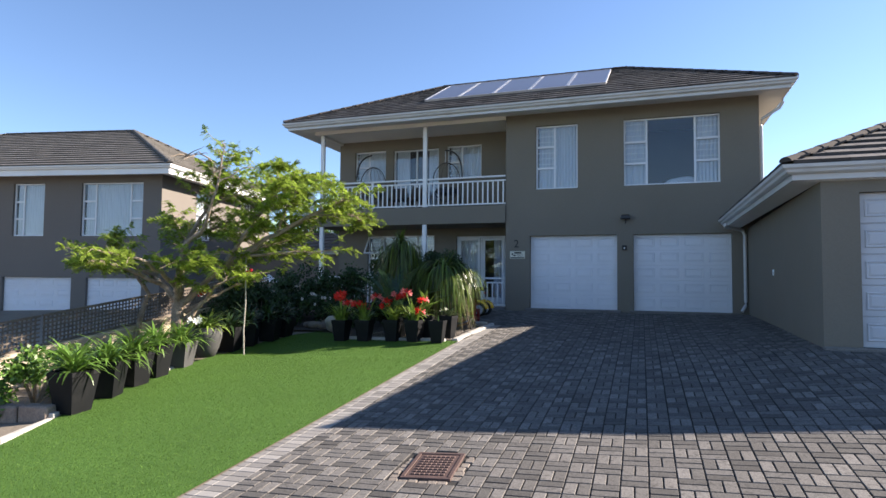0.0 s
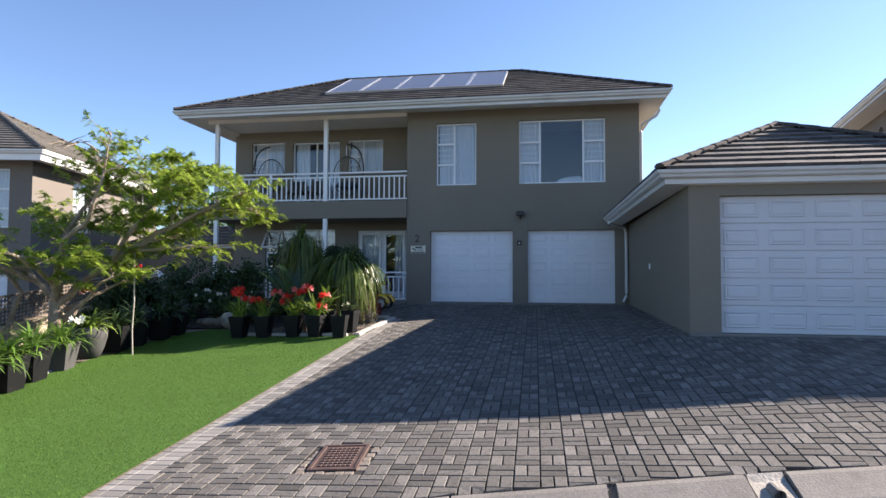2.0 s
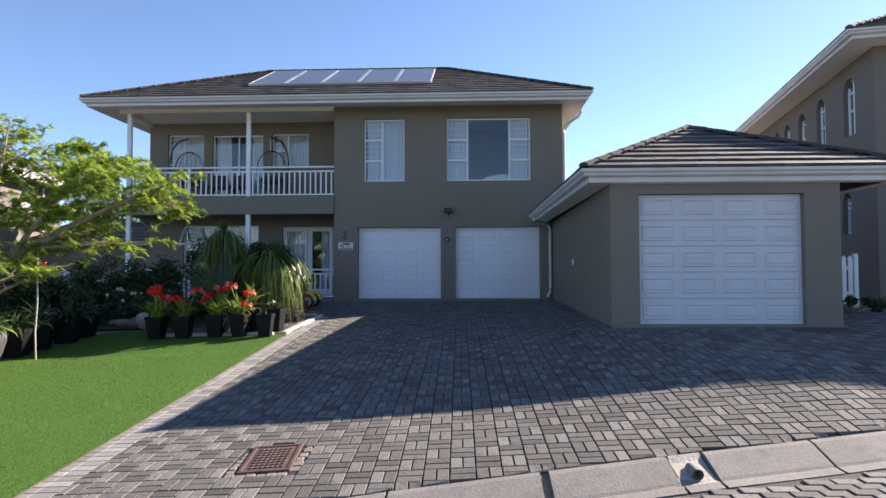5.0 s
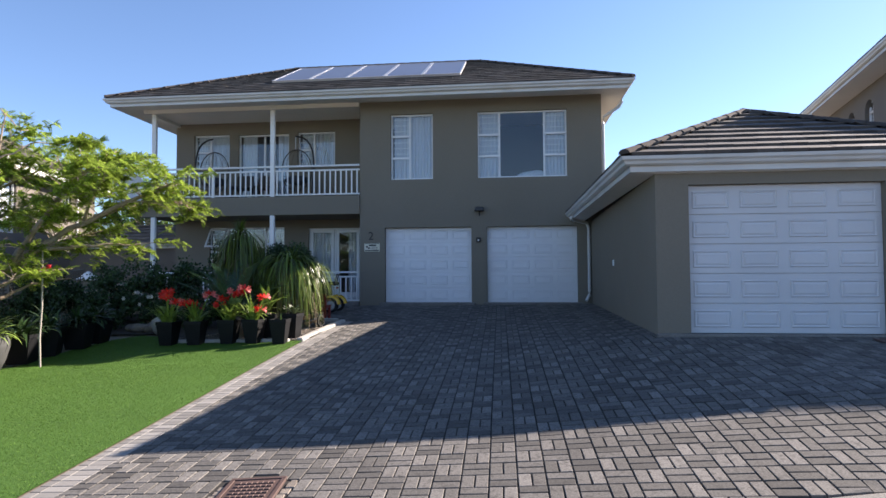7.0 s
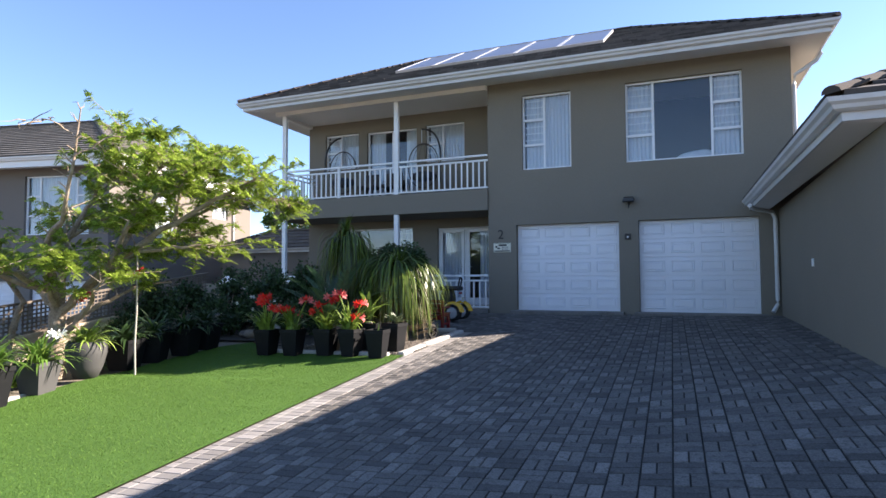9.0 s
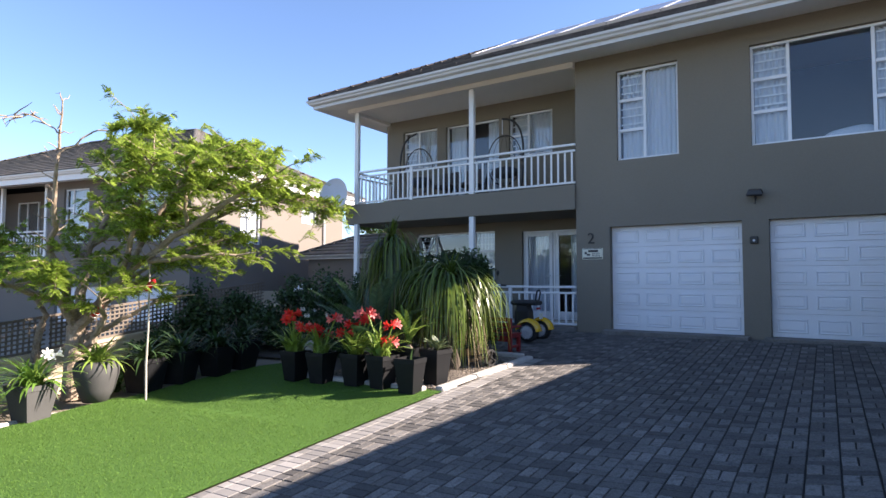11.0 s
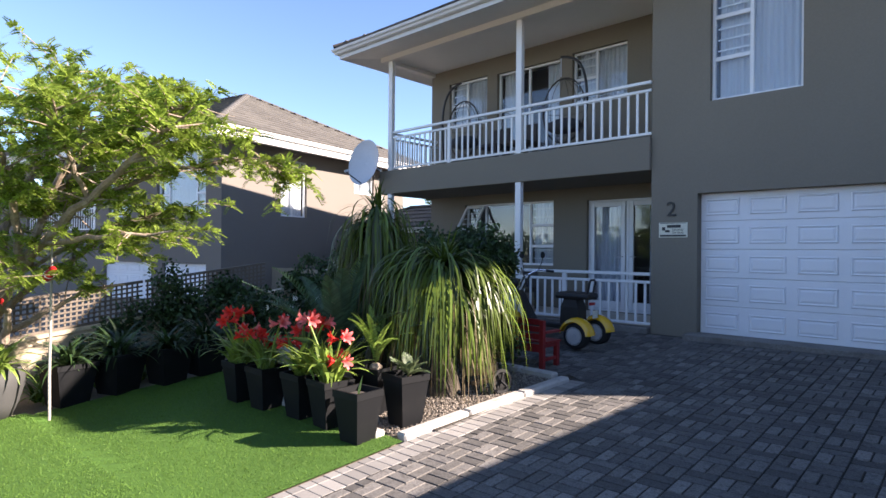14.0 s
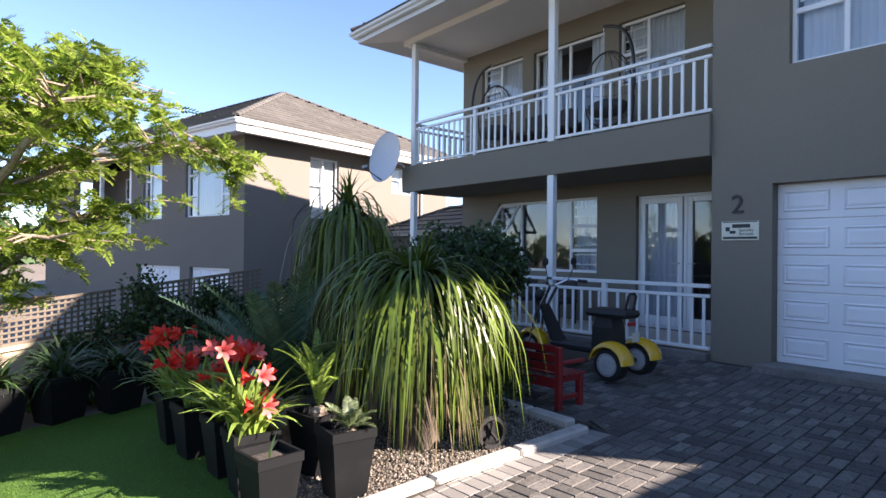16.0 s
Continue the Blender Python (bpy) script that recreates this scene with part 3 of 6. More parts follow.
part("mattress", G().cbox(0.6, FY + 0.3, 3.9, 2.0, FY + 2.2, 4.3, 0.05), M_CURTAIN, bd)
for x in (0.66, 1.88):
    for y in (FY + 0.34, FY + 2.1):
        part("leg", G().cbox(x, y, 3.7, x + 0.06, y + 0.06, 3.9, 0.004), M_ROOM, bd)
# solar panels on the front slope
SL = Vector((0, 1, 0.5)).normalized()
NS = Vector((0, -0.5, 1)).normalized()


def solar(x0, x1, y0, y1):
    P = lambda x, y, h: Vector((x, y, H_EAVE + 0.5 * (y - 15.38))) + NS * h
    s = thing("solar_panel", (x0, y0, H_EAVE + 0.5 * (y0 - 15.38)), 0, ID, "blue-grey solar panel in a silver frame on the roof", "solar panel", "solar panels on the roof")
    g = G()
    for a0, b0, a1, b1 in ((x0, y0, x1, y0 + 0.04), (x0, y1 - 0.04, x1, y1), (x0, y0 + 0.04, x0 + 0.04, y1 - 0.04), (x1 - 0.04, y0 + 0.04, x1, y1 - 0.04)):
        g.hexa([P(a0, b0, 0.06), P(a1, b0, 0.06), P(a1, b1, 0.06), P(a0, b1, 0.06), P(a0, b0, 0.125), P(a1, b0, 0.125), P(a1, b1, 0.125), P(a0, b1, 0.125)])
    part("frame", g, M_STEEL, s)
    g = G()
    a0, b0, a1, b1 = x0 + 0.04, y0 + 0.04, x1 - 0.04, y1 - 0.04
    g.hexa([P(a0, b0, 0.08), P(a1, b0, 0.08), P(a1, b1, 0.08), P(a0, b1, 0.08), P(a0, b0, 0.118), P(a1, b0, 0.118), P(a1, b1, 0.118), P(a0, b1, 0.118)])
    part("cell_grid", g, M_SOLAR, s)
    g = G()
    for k in (0.25, 0.75):
        yy = y0 + (y1 - y0) * k
        g.hexa([P(x0, yy, 0.0), P(x1, yy, 0.0), P(x1, yy + 0.05, 0.0), P(x0, yy + 0.05, 0.0), P(x0, yy, 0.062), P(x1, yy, 0.062), P(x1, yy + 0.05, 0.062), P(x0, yy + 0.05, 0.062)])
    part("mounting_rail", g, M_STEEL, s)


for i in range(5):
    solar(-6.05 + i * 1.105, -6.05 + i * 1.105 + 1.09, 16.55, 18.98)

# ---- the garage wing ----
GX0, GX1, GY, GZ = 2.79, 6.36, 8.7, 0.7
wing = thing("garage", (4.5, 12.5, GZ), 0, ID, "single-storey taupe plastered garage wing with hipped tiled roof", "garage")
w = G()
GD = (3.24, 5.81, 0.8, 2.88)
w.wall("x", GX0, GX1, GY, GY + 0.24, GZ - 0.3, 3.04, [GD])
w.hexa([(x, y, z) for z in (GZ - 0.2, 3.04) for x, y in ((GX0, GY + 0.24), (GX0 + 0.24, GY + 0.24), (GX0 + 0.43, FY - 0.002), (GX0 + 0.19, FY - 0.002))])
w.wall("y", GY + 0.24, FY - 0.002, GX1 - 0.24, GX1, GZ, 3.04)
part("wall", w, M_WALL, wing)
# This door's shade is in its greyer steel.
garage_door(wing, *GD, GY + 0.1, steel=M_DOOR_SHADED)
part("threshold", G().cbox(GX0 - 0.02, GY - 0.12, 0.6, GX1, GY - 0.002, 0.81, 0.01), M_CONC, wing, "concrete apron strip")
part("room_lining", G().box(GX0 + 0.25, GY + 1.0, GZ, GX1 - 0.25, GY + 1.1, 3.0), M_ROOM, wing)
hip_roof(wing, 2.33, 7.5, 8.48, 21.0, 3.255, 1.2, 2.585, (GX0, GY, GX1 + 0.7, 20.5), 3.04, M_TILE, ridge_axis="y", fascia=0.2, own=True)

# ---- neighbours ----
NB = pose(-14.85, 14.9, 0.1, 0, 0, 11.5)
nb = thing("neighbour_house", (-4.0, 4.0, 0.0), 0, NB, "two-storey grey taupe house beyond the garden wall", "house")
nw = G()
N_R = [(-11.2, -6.4, 2.5, 4.98)]
N_W = [(-5.6, -4.38, 2.92, 4.75), (-2.98, -0.68, 2.92, 4.75)]
N_G = [(-5.9, -3.25, -0.3, 1.5), (-2.7, -0.65, -0.3, 1.5)]
nw.wall("x", -14.0, 0, 0, 0.24, -0.3, 5.1, N_W + N_G + N_R)
part("wall", nw, M_WALL_NB, nb)
nw = G()
N_E = [(2.12, 3.2, 2.94, 4.7), (5.5, 6.6, 3.93, 4.8)]
nw.wall("y", 0.24, 8.2, -0.24, 0, -0.3, 5.1, N_E)
nw.wall("x", -14.0, 0, 8.2, 8.44, -0.3, 5.1)
part("wall", nw, M_WALL_NB, nb)
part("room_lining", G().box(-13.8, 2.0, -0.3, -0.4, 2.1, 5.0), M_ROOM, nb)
for x0, x1, z0, z1 in N_W:
    m0 = x0 + 0.3 * (x1 - x0)
    window(nb, x0, x1, z0, z1, 0.08, [(x0, m0, (z0 + 0.6, z0 + 1.2)), (m0, x1, ())] if x1 - x0 < 2 else [(x0, x0 + 0.5, (z0 + 0.6, z0 + 1.2)), (x0 + 0.5, x1 - 0.5, ()), (x1 - 0.5, x1, (z0 + 0.6, z0 + 1.2))], [(x0 + 0.05, x1 - 0.05)])
for x0, x1, z0, z1 in N_G:
    garage_door(nb, x0, x1, z0, z1, 0.1)
part("recess_wall", G().box(-13.7, 1.6, 2.3, -6.1, 1.7, 5.09), M_WALL_NB, nb, "taupe wall at the back of the balcony")
part("recess_wall", G().box(-6.35, 0.245, 2.3, -6.2, 1.598, 5.09), M_WALL_NB, nb)
part("recess_floor", G().box(-13.6, 0.245, 2.3, -6.37, 1.598, 2.5), M_WALL_NB, nb)
window(nb, -10.4, -9.2, 3.1, 4.7, 1.53, [(-10.4, -9.85, (3.9,)), (-9.85, -9.2, ())], [(-10.3, -9.3)])
window(nb, -8.6, -7.0, 2.55, 4.7, 1.53, [(-8.6, -7.8, ()), (-7.8, -7.0, ())], [(-8.5, -7.1)], name="balcony_door", label="white framed glazed balcony door")
for px in (-8.9, -6.55):
    part("post", G().cbox(px - 0.06, 0.02, 2.5, px + 0.06, 0.14, 4.978, 0.008), M_WHITE, nb, "white painted post")
railing(nb, -11.19, -6.41, 0.08, 2.5, 3.4, posts=(-8.9,))
FRAMES[nb.name] = FRAMES[nb.name] @ pose(0, 0, 0, 0, 0, 90)
for x0, x1, z0, z1 in N_E:
    window(nb, x0, x1, z0, z1, 0.08, [(x0, x0 + 0.5 * (x1 - x0), (z0 + 0.55 * (z1 - z0),)), (x0 + 0.5 * (x1 - x0), x1, ())], [(x0 + 0.03, x1 - 0.03)])
FRAMES[nb.name] = FRAMES[nb.name] @ pose(0, 0, 0, 0, 0, -90)
part("downpipe", G().tube([(0.06, 6.95, 5.0), (0.06, 6.95, 0.0)], 0.04), M_WHITE, nb, "white downpipe")
hip_roof(nb, -15.0, 0.75, -0.75, 9.2, 5.2, 2.4, 4.9, (-14.0, 0, 0, 8.44), 5.0, M_TILE_NB, trim=M_WHITE)

shed = thing("outbuilding", (-12.5, 20.7, 0.0), 0, ID, "low taupe outbuilding with a tiled roof between the houses", "outbuilding")
sw = G()
sw.wall("x", -14.7, -10.4, 19.5, 19.7, -0.3, 2.6)
sw.wall("x", -14.7, -10.4, 21.8, 22.0, -0.3, 2.6)
sw.wall("y", 19.7, 21.8, -14.7, -14.5, -0.3, 2.6)
sw.wall("y", 19.7, 21.8, -10.6, -10.4, -0.3, 2.6)
part("wall", sw, M_WALL_NB, shed)
hip_roof(shed, -15.0, -10.1, 19.2, 22.3, 2.7, 0.7, 1.5, (-14.7, 19.5, -10.4, 22.0), 2.6, M_TILE_NB, gut=0.08, fascia=0.14)

RB = pose(9.5, 9.5, 0.3, 0, 0, -11.2)
rb = thing("neighbour_house", (3.0, 9.0, 0.0), 0, RB, "tall taupe house with arched windows beyond the garage", "house")
R_W = [(5.35, 6.05, 4.87, 6.4), (7.28, 7.95, 4.87, 6.38), (8.85, 9.5, 4.87, 6.36), (10.3, 10.9, 4.87, 6.34), (11.4, 11.95, 4.87, 6.32), (5.7, 6.25, 2.3, 3.4)]
rw = G()
rw.wall("y", 4.3, 18.0, 0, 0.24, -0.3, 6.75, R_W)
part("wall", rw, M_WALL_NB, rb)
rw = G()
rw.wall("x", 0.24, 7.0, 4.3, 4.54, -0.3, 6.75)
part("wall", rw, M_WALL_NB, rb)
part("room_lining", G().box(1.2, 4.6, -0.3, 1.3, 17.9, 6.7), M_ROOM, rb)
FRAMES[rb.name] = FRAMES[rb.name] @ pose(0, 0, 0, 0, 0, -90)
for a, b, z0, z1 in R_W:
    x0, x1, xm = -b, -a, -(a + b) / 2
    ar, sp, zc = (b - a) / 2, G(), z1 - (b - a) / 2
    for sgn in (-1, 1):
        for k in range(6):
            p0, p1 = radians(15 * k), radians(15 * (k + 1))
            q = [(xm + sgn * ar * math.cos(p0), zc + ar * math.sin(p0)), (xm + sgn * ar * math.cos(p1), zc + ar * math.sin(p1))]
            for yy in (0.001, 0.2):
                sp.face((q[0][0], yy, q[0][1]), (q[0][0], yy, z1), (q[1][0], yy, z1), (q[1][0], yy, q[1][1]))
            sp.face((q[0][0], 0.001, q[0][1]), (q[0][0], 0.2, q[0][1]), (q[1][0], 0.2, q[1][1]), (q[1][0], 0.001, q[1][1]))
    part("arch", sp, M_WALL_NB, rb)
    window(rb, x0, x1, z0, z1, 0.12, [(x0, x0 + 0.45 * (x1 - x0), (z0 + 0.7, zc)), (x0 + 0.45 * (x1 - x0), x1, (zc,))], [(x0 + 0.03, x1 - 0.03)], label="white framed arched window")
FRAMES[rb.name] = FRAMES[rb.name] @ pose(0, 0, 0, 0, 0, 90)
hip_roof(rb, -0.8, 8.0, 3.55, 18.8, 6.95, 2.2, 4.4, (0, 4.3, 7.0, 18.0), 6.75, M_TILE_NB, fascia=0.2, ridge_axis="y")

# ---- garden materials ----
M_TURF = mat("green_turf", (0.065, 0.138, 0.024), 0.8, grain=160, grain_amt=0.3, patch=0.9, patch_amt=0.16, bump=0.8, dist=0.008, spec=0.2)
M_TURF_BLADE = mat("green_turf_blade", (0.1, 0.19, 0.032), 0.6, grain=30, grain_amt=0.15, patch=0.8, patch_amt=0.16, bump=0, island=0.22, trans=0.3, spec=0.25)
M_LEAF_TREE = mat("feathery_tree_leaf", (0.245, 0.335, 0.052), 0.55, grain=3, grain_amt=0.25, patch=0.7, patch_amt=0.2, bump=0, island=0.3, trans=0.6, spec=0.25)
M_LEAF_STRAP = mat("strap_leaf", (0.115, 0.215, 0.035), 0.42, grain=6, grain_amt=0.2, patch=1.5, patch_amt=0.15, bump=0, island=0.35, trans=0.3)
M_LEAF_LIGHT = mat("yellow_green_leaf", (0.21, 0.305, 0.055), 0.45, grain=6, grain_amt=0.2, patch=1.5, patch_amt=0.15, bump=0, island=0.3, trans=0.3)
M_LEAF_PONY = mat("ponytail_palm_leaf", (0.088, 0.132, 0.018), 0.34, grain=5, grain_amt=0.2, patch=2, patch_amt=0.15, bump=0, island=0.4, trans=0.28)
M_LEAF_DRY = mat("dry_palm_leaf", (0.17, 0.13, 0.065), 0.7, grain=5, grain_amt=0.2, bump=0, island=0.3, trans=0.2)
M_LEAF_CYCAD = mat("blue_green_cycad_leaf", (0.05, 0.1, 0.055), 0.42, grain=8, grain_amt=0.2, bump=0, island=0.25, trans=0.2)
M_LEAF_BUSH = mat("dark_shrub_leaf", (0.034, 0.07, 0.02), 0.5, grain=4, grain_amt=0.25, patch=1, patch_amt=0.25, bump=0, island=0.35, trans=0.25)
M_LEAF_GREY = mat("grey_green_leaf", (0.1, 0.135, 0.06), 0.5, grain=6, grain_amt=0.2, bump=0, island=0.3, trans=0.2)
M_PALM_BARK = mat("dark_palm_bark", (0.085, 0.068, 0.05), 0.95, grain=40, grain_amt=0.35, patch=4, patch_amt=0.25, bump=0.9, dist=0.01)
M_BARK = mat("pale_bark", (0.27, 0.21, 0.15), 0.9, grain=40, grain_amt=0.35, patch=4, patch_amt=0.25, bump=0.9, dist=0.01, stain=(0.46, 0.41, 0.34), stain_amt=0.6, stain_scale=9)
M_POT = mat("charcoal_plastic_pot", (0.005, 0.0057, 0.0068), 0.6, spec=0.22, grain=90, grain_amt=0.1, patch=5, patch_amt=0.15, bump=0.12, stain=(0.02, 0.019, 0.018), stain_amt=0.3, stain_scale=6)
M_POT_GREY = mat("grey_cement_pot", (0.058, 0.058, 0.056), 0.8, grain=90, grain_amt=0.12, patch=5, patch_amt=0.15, bump=0.2)
M_RED = mat("red_flower_petal", (0.62, 0.03, 0.02), 0.5, grain=40, grain_amt=0.2, bump=0, island=0.25, trans=0.35)
M_PINK = mat("pink_white_petal", (0.68, 0.16, 0.15), 0.5, grain=40, grain_amt=0.2, bump=0, island=0.2, trans=0.3)
M_PETAL_W = mat("white_petal", (0.8, 0.8, 0.75), 0.5, bump=0, trans=0.3)
M_STONE = mat("pale_garden_stone", (0.38, 0.35, 0.3), 0.9, grain=40, grain_amt=0.25, patch=4, patch_amt=0.2, bump=0.7, dist=0.01)
M_ROCK = mat("brown_grey_rock", (0.2, 0.17, 0.14), 0.9, grain=40, grain_amt=0.3, patch=4, patch_amt=0.25, bump=0.8, dist=0.01)
M_BLOCK = mat("brown_split_block", (0.27, 0.21, 0.165), 0.9, grain=40, grain_amt=0.3, patch=4, patch_amt=0.25, bump=0.8, dist=0.01, stain=(0.12, 0.1, 0.085), stain_amt=0.5, stain_scale=6)
M_EDGE = mat("white_painted_kerb", (0.45, 0.43, 0.39), 0.85, grain=60, grain_amt=0.08, patch=3, patch_amt=0.1, bump=0.3, dist=0.004, stain=(0.25, 0.21, 0.165), stain_amt=0.6, stain_scale=7)
M_GRAVEL = mat("mixed_gravel", (0.25, 0.215, 0.175), 0.85, grain=60, grain_amt=0.2, patch=3, patch_amt=0.2, bump=0.2, island=0.38)
M_IRON = mat("rusty_iron_cover", (0.1, 0.062, 0.052), 0.7, 0.2, grain=80, grain_amt=0.3, patch=6, patch_amt=0.25, bump=0.4, dist=0.002)
M_RED_WOOD = mat("red_painted_wood", (0.24, 0.016, 0.016), 0.5, grain=30, grain_amt=0.15, patch=3, patch_amt=0.15, bump=0.15)
M_YELLOW = mat("yellow_gloss_plastic", (0.75, 0.42, 0.01), 0.25, grain=30, grain_amt=0.03, bump=0, coat=0.5)
M_RUBBER = mat("black_tyre_rubber", (0.018, 0.018, 0.018), 0.85, grain=90, grain_amt=0.2, bump=0.3)
M_CHROME = mat("polished_alloy", (0.7, 0.7, 0.7), 0.22, 0.95, bump=0)
M_DISH = mat("grey_dish_enamel", (0.5, 0.52, 0.55), 0.4, bump=0.03)
M_WICKER = mat("dark_wicker", (0.045, 0.035, 0.03), 0.7, grain=120, grain_amt=0.3, bump=0.4)
M_LATTICE = mat("weathered_lattice_wood", (0.14, 0.115, 0.09), 0.85, grain=40, grain_amt=0.25, patch=2, patch_amt=0.2, bump=0.3)
M_SIGN = mat("cream_sign_board", (0.7, 0.68, 0.55), 0.5, bump=0)
M_SIGN_INK = mat("dark_sign_ink", (0.03, 0.03, 0.03), 0.5, bump=0)
M_WOOD = mat("raw_wood", (0.3, 0.2, 0.11), 0.8, grain=30, grain_amt=0.3, bump=0.3)

rng = np.random.default_rng(7)
R = lambda a, b: float(rng.uniform(a, b))

# ---- lawn, driveway, bed ----
LAWN = [(-5.3, 2.3), (-6.06, 4.0), (-6.42, 4.86), (-6.78, 5.7), (-7.12, 7.0), (-7.3, 8.2), (-7.42, 9.4), (-7.38, 10.5), (-7.2, 11.3), (-6.85, 11.7), (-6.35, 11.55), (-5.95, 11.05), (-3.061, 10.8), (-3.061, 2.9)]


def inside(x, y, poly):
    hit = False
    for (a, b), (c, d) in zip(poly, poly[1:] + poly[:1]):
        if (b > y) != (d > y) and x < (c - a) * (y - b) / (d - b) + a:
            hit = not hit
    return hit


def lawn():
    bm = bmesh.new()
    bm.faces.new([bm.verts.new((x, y, 0)) for x, y in LAWN])
    bmesh.ops.triangulate(bm, faces=bm.faces[:])
    for _ in range(4):
        bmesh.ops.subdivide_edges(bm, edges=bm.edges[:], cuts=1, use_grid_fill=True)
    for v in bm.verts:
        v.co.z = gz(v.co.x, v.co.y) + 0.012
    g = G()
    g.add_bm(bm)
    ob = solo("lawn", g, M_TURF, "bright green artificial turf lawn", "lawn", kind="structure")
    n = 190000
    pts = rng.uniform((-7.5, 2.3), (-3.055, 11.8), (n, 2))
    b = G()
    lean = rng.normal(0, 0.011, (n, 2))
    turn, wide = rng.uniform(0, math.pi, n), rng.uniform(0.0016, 0.0034, n)
    tall = rng.uniform(0.01, 0.021, n)
    for i in range(n):
        x, y = pts[i]
        if not inside(x, y, LAWN):
            continue
        z = gz(x, y) + 0.01
        dx, dy = math.cos(turn[i]) * wide[i], math.sin(turn[i]) * wide[i]
        k = len(b.v)
        b.v += [(x - dx, y - dy, z), (x + dx, y + dy, z), (x + lean[i, 0], y + lean[i, 1], z + tall[i])]
        b.f.append((k, k + 1, k + 2))
    solo("turf_pile", b, M_TURF_BLADE, "short green turf blades on the lawn", "turf", kind="stuff")


lawn()

BED = [(-3.17, 10.84), (-3.08, 13.24), (-4.5, 13.34), (-9.0, 13.3), (-9.0, 11.7), (-6.9, 11.75), (-6.35, 11.6), (-5.95, 11.1), (-3.2, 10.84)]


def bed():
    g = G()
    k = 0
    for x in np.arange(-9.0, -3.2, 0.25):
        for y in np.arange(10.9, 16.2, 0.25):
            if inside(x, y, [(-3.2, 10.9), (-3.08, 13.24), (-4.5, 13.34), (-4.6, 16.2), (-9.0, 16.2), (-9.0, 11.6), (-6.9, 11.8), (-6.3, 11.6), (-5.9, 11.1)]):
                p = [(x, y), (x + 0.25, y), (x + 0.25, y + 0.25), (x, y + 0.25)]
                g.face(*[(a, b, gz(a, b) + 0.012) for a, b in p])
    solo("planting_bed", g, M_SOIL, "dark soil of the planting bed", "soil", kind="structure")
    g = G()
    for _ in range(26000):
        x, y = R(-5.9, -3.1), R(10.85, 13.25)
        if not inside(x, y, BED) or x < -4.6 - 0.5 * (13 - y):
            continue
        r = R(0.004, 0.012) if R(0, 1) < 0.93 else R(0.012, 0.018)
        c = Vector((x, y, gz(x, y) + 0.016 + R(0, 0.012)))
        m = Matrix.Translation(c) @ Euler((R(0, 6), R(0, 6), R(0, 6))).to_matrix().to_4x4()
        k = len(g.v)
        g.v += [tuple(m @ Vector(p)) for p in ((r, 0, 0), (0, r * 0.8, 0), (-r, 0, 0), (0, -r * 0.8, 0), (0, 0, r * 0.6), (0, 0, -r * 0.6))]
        g.f += [(k, k + 1, k + 4), (k + 1, k + 2, k + 4), (k + 2, k + 3, k + 4), (k + 3, k, k + 4), (k + 1, k, k + 5), (k + 2, k + 1, k + 5), (k + 3, k + 2, k + 5), (k, k + 3, k + 5)]
    solo("gravel", g, M_GRAVEL, "mixed pale gravel round the palm", "gravel", kind="stuff")


bed()


def edging(pts, width=0.14, height=0.11, length=0.75):
    """White painted kerb stones set end to end along a line."""
    t = thing("bed_edging", (pts[0][0], pts[0][1], gz(*pts[0])), 0, ID, "white-painted concrete kerb edging round the planting bed", "edging")
    for (a, b), (c, d) in zip(pts, pts[1:]):
        L = math.hypot(c - a, d - b)
        n = max(1, round(L / length))
        ang = math.degrees(math.atan2(d - b, c - a))
        for i in range(n):
            u0, u1 = L * i / n + 0.006, L * (i + 1) / n - 0.006
            um = (u0 + u1) / 2
            x, y = a + (c - a) * um / L, b + (d - b) * um / L
            e0, e1 = gz(a + (c - a) * u0 / L, b + (d - b) * u0 / L), gz(a + (c - a) * u1 / L, b + (d - b) * u1 / L)
            m = pose(x, y, (e0 + e1) / 2, 0, -math.degrees(math.atan2(e1 - e0, u1 - u0)), ang)
            g = G()
            g.cbox((u0 - u1) / 2, 0, -0.05, (u1 - u0) / 2, width, height - 0.02, 0.018, m)
            part("kerb_stone", g, M_EDGE, t)


edging([(-3.05, 13.25), (-3.2, 10.84)], 0.125, 0.075, 0.74)
edging([(-3.08, 13.26), (-4.6, 13.4)], 0.12, 0.1, 0.5)
edging([(-3.3, 10.82), (-5.85, 10.98)], 0.12, 0.08, 0.6)


def paver_ok(x, y):
    if y > 16.26 or x < -2.84 and y < 13.37 + 0.1 * max(0.0, -3.1 - x) or x > 9.5:
        return False
    if y < kerb_y(x) + 0.03:
        return False
    if y > 8.56 and 2.84 + 0.0247 * (y - 8.7) < x < 6.42:
        return False
    if x < -9.6:
        return False
    if -1.5 < x < -0.93 and 4.07 < y < 4.78:
        return False
    return not 5.4 < x < 6.3 or not 8.1 < y < 8.45


def paver_mesh(lx, ly):
    """A paver with worn, rounded edges, its top at z = 0."""
    a, b, h = lx / 2, ly / 2, 0.03
    rings = [(0.0, -h), (0.0, -0.005), (0.001, -0.0015), (0.004, 0.0)]
    g = G()
    for c, z in rings:
        g.v += [(c - a, c - b, z), (a - c, c - b, z), (a - c, b - c, z), (c - a, b - c, z)]
    for k in (0, 4, 8):
        g.f += [(k + i, k + (i + 1) % 4, k + 4 + (i + 1) % 4, k + 4 + i) for i in range(4)]
    g.f.append((12, 13, 14, 15))
    return g


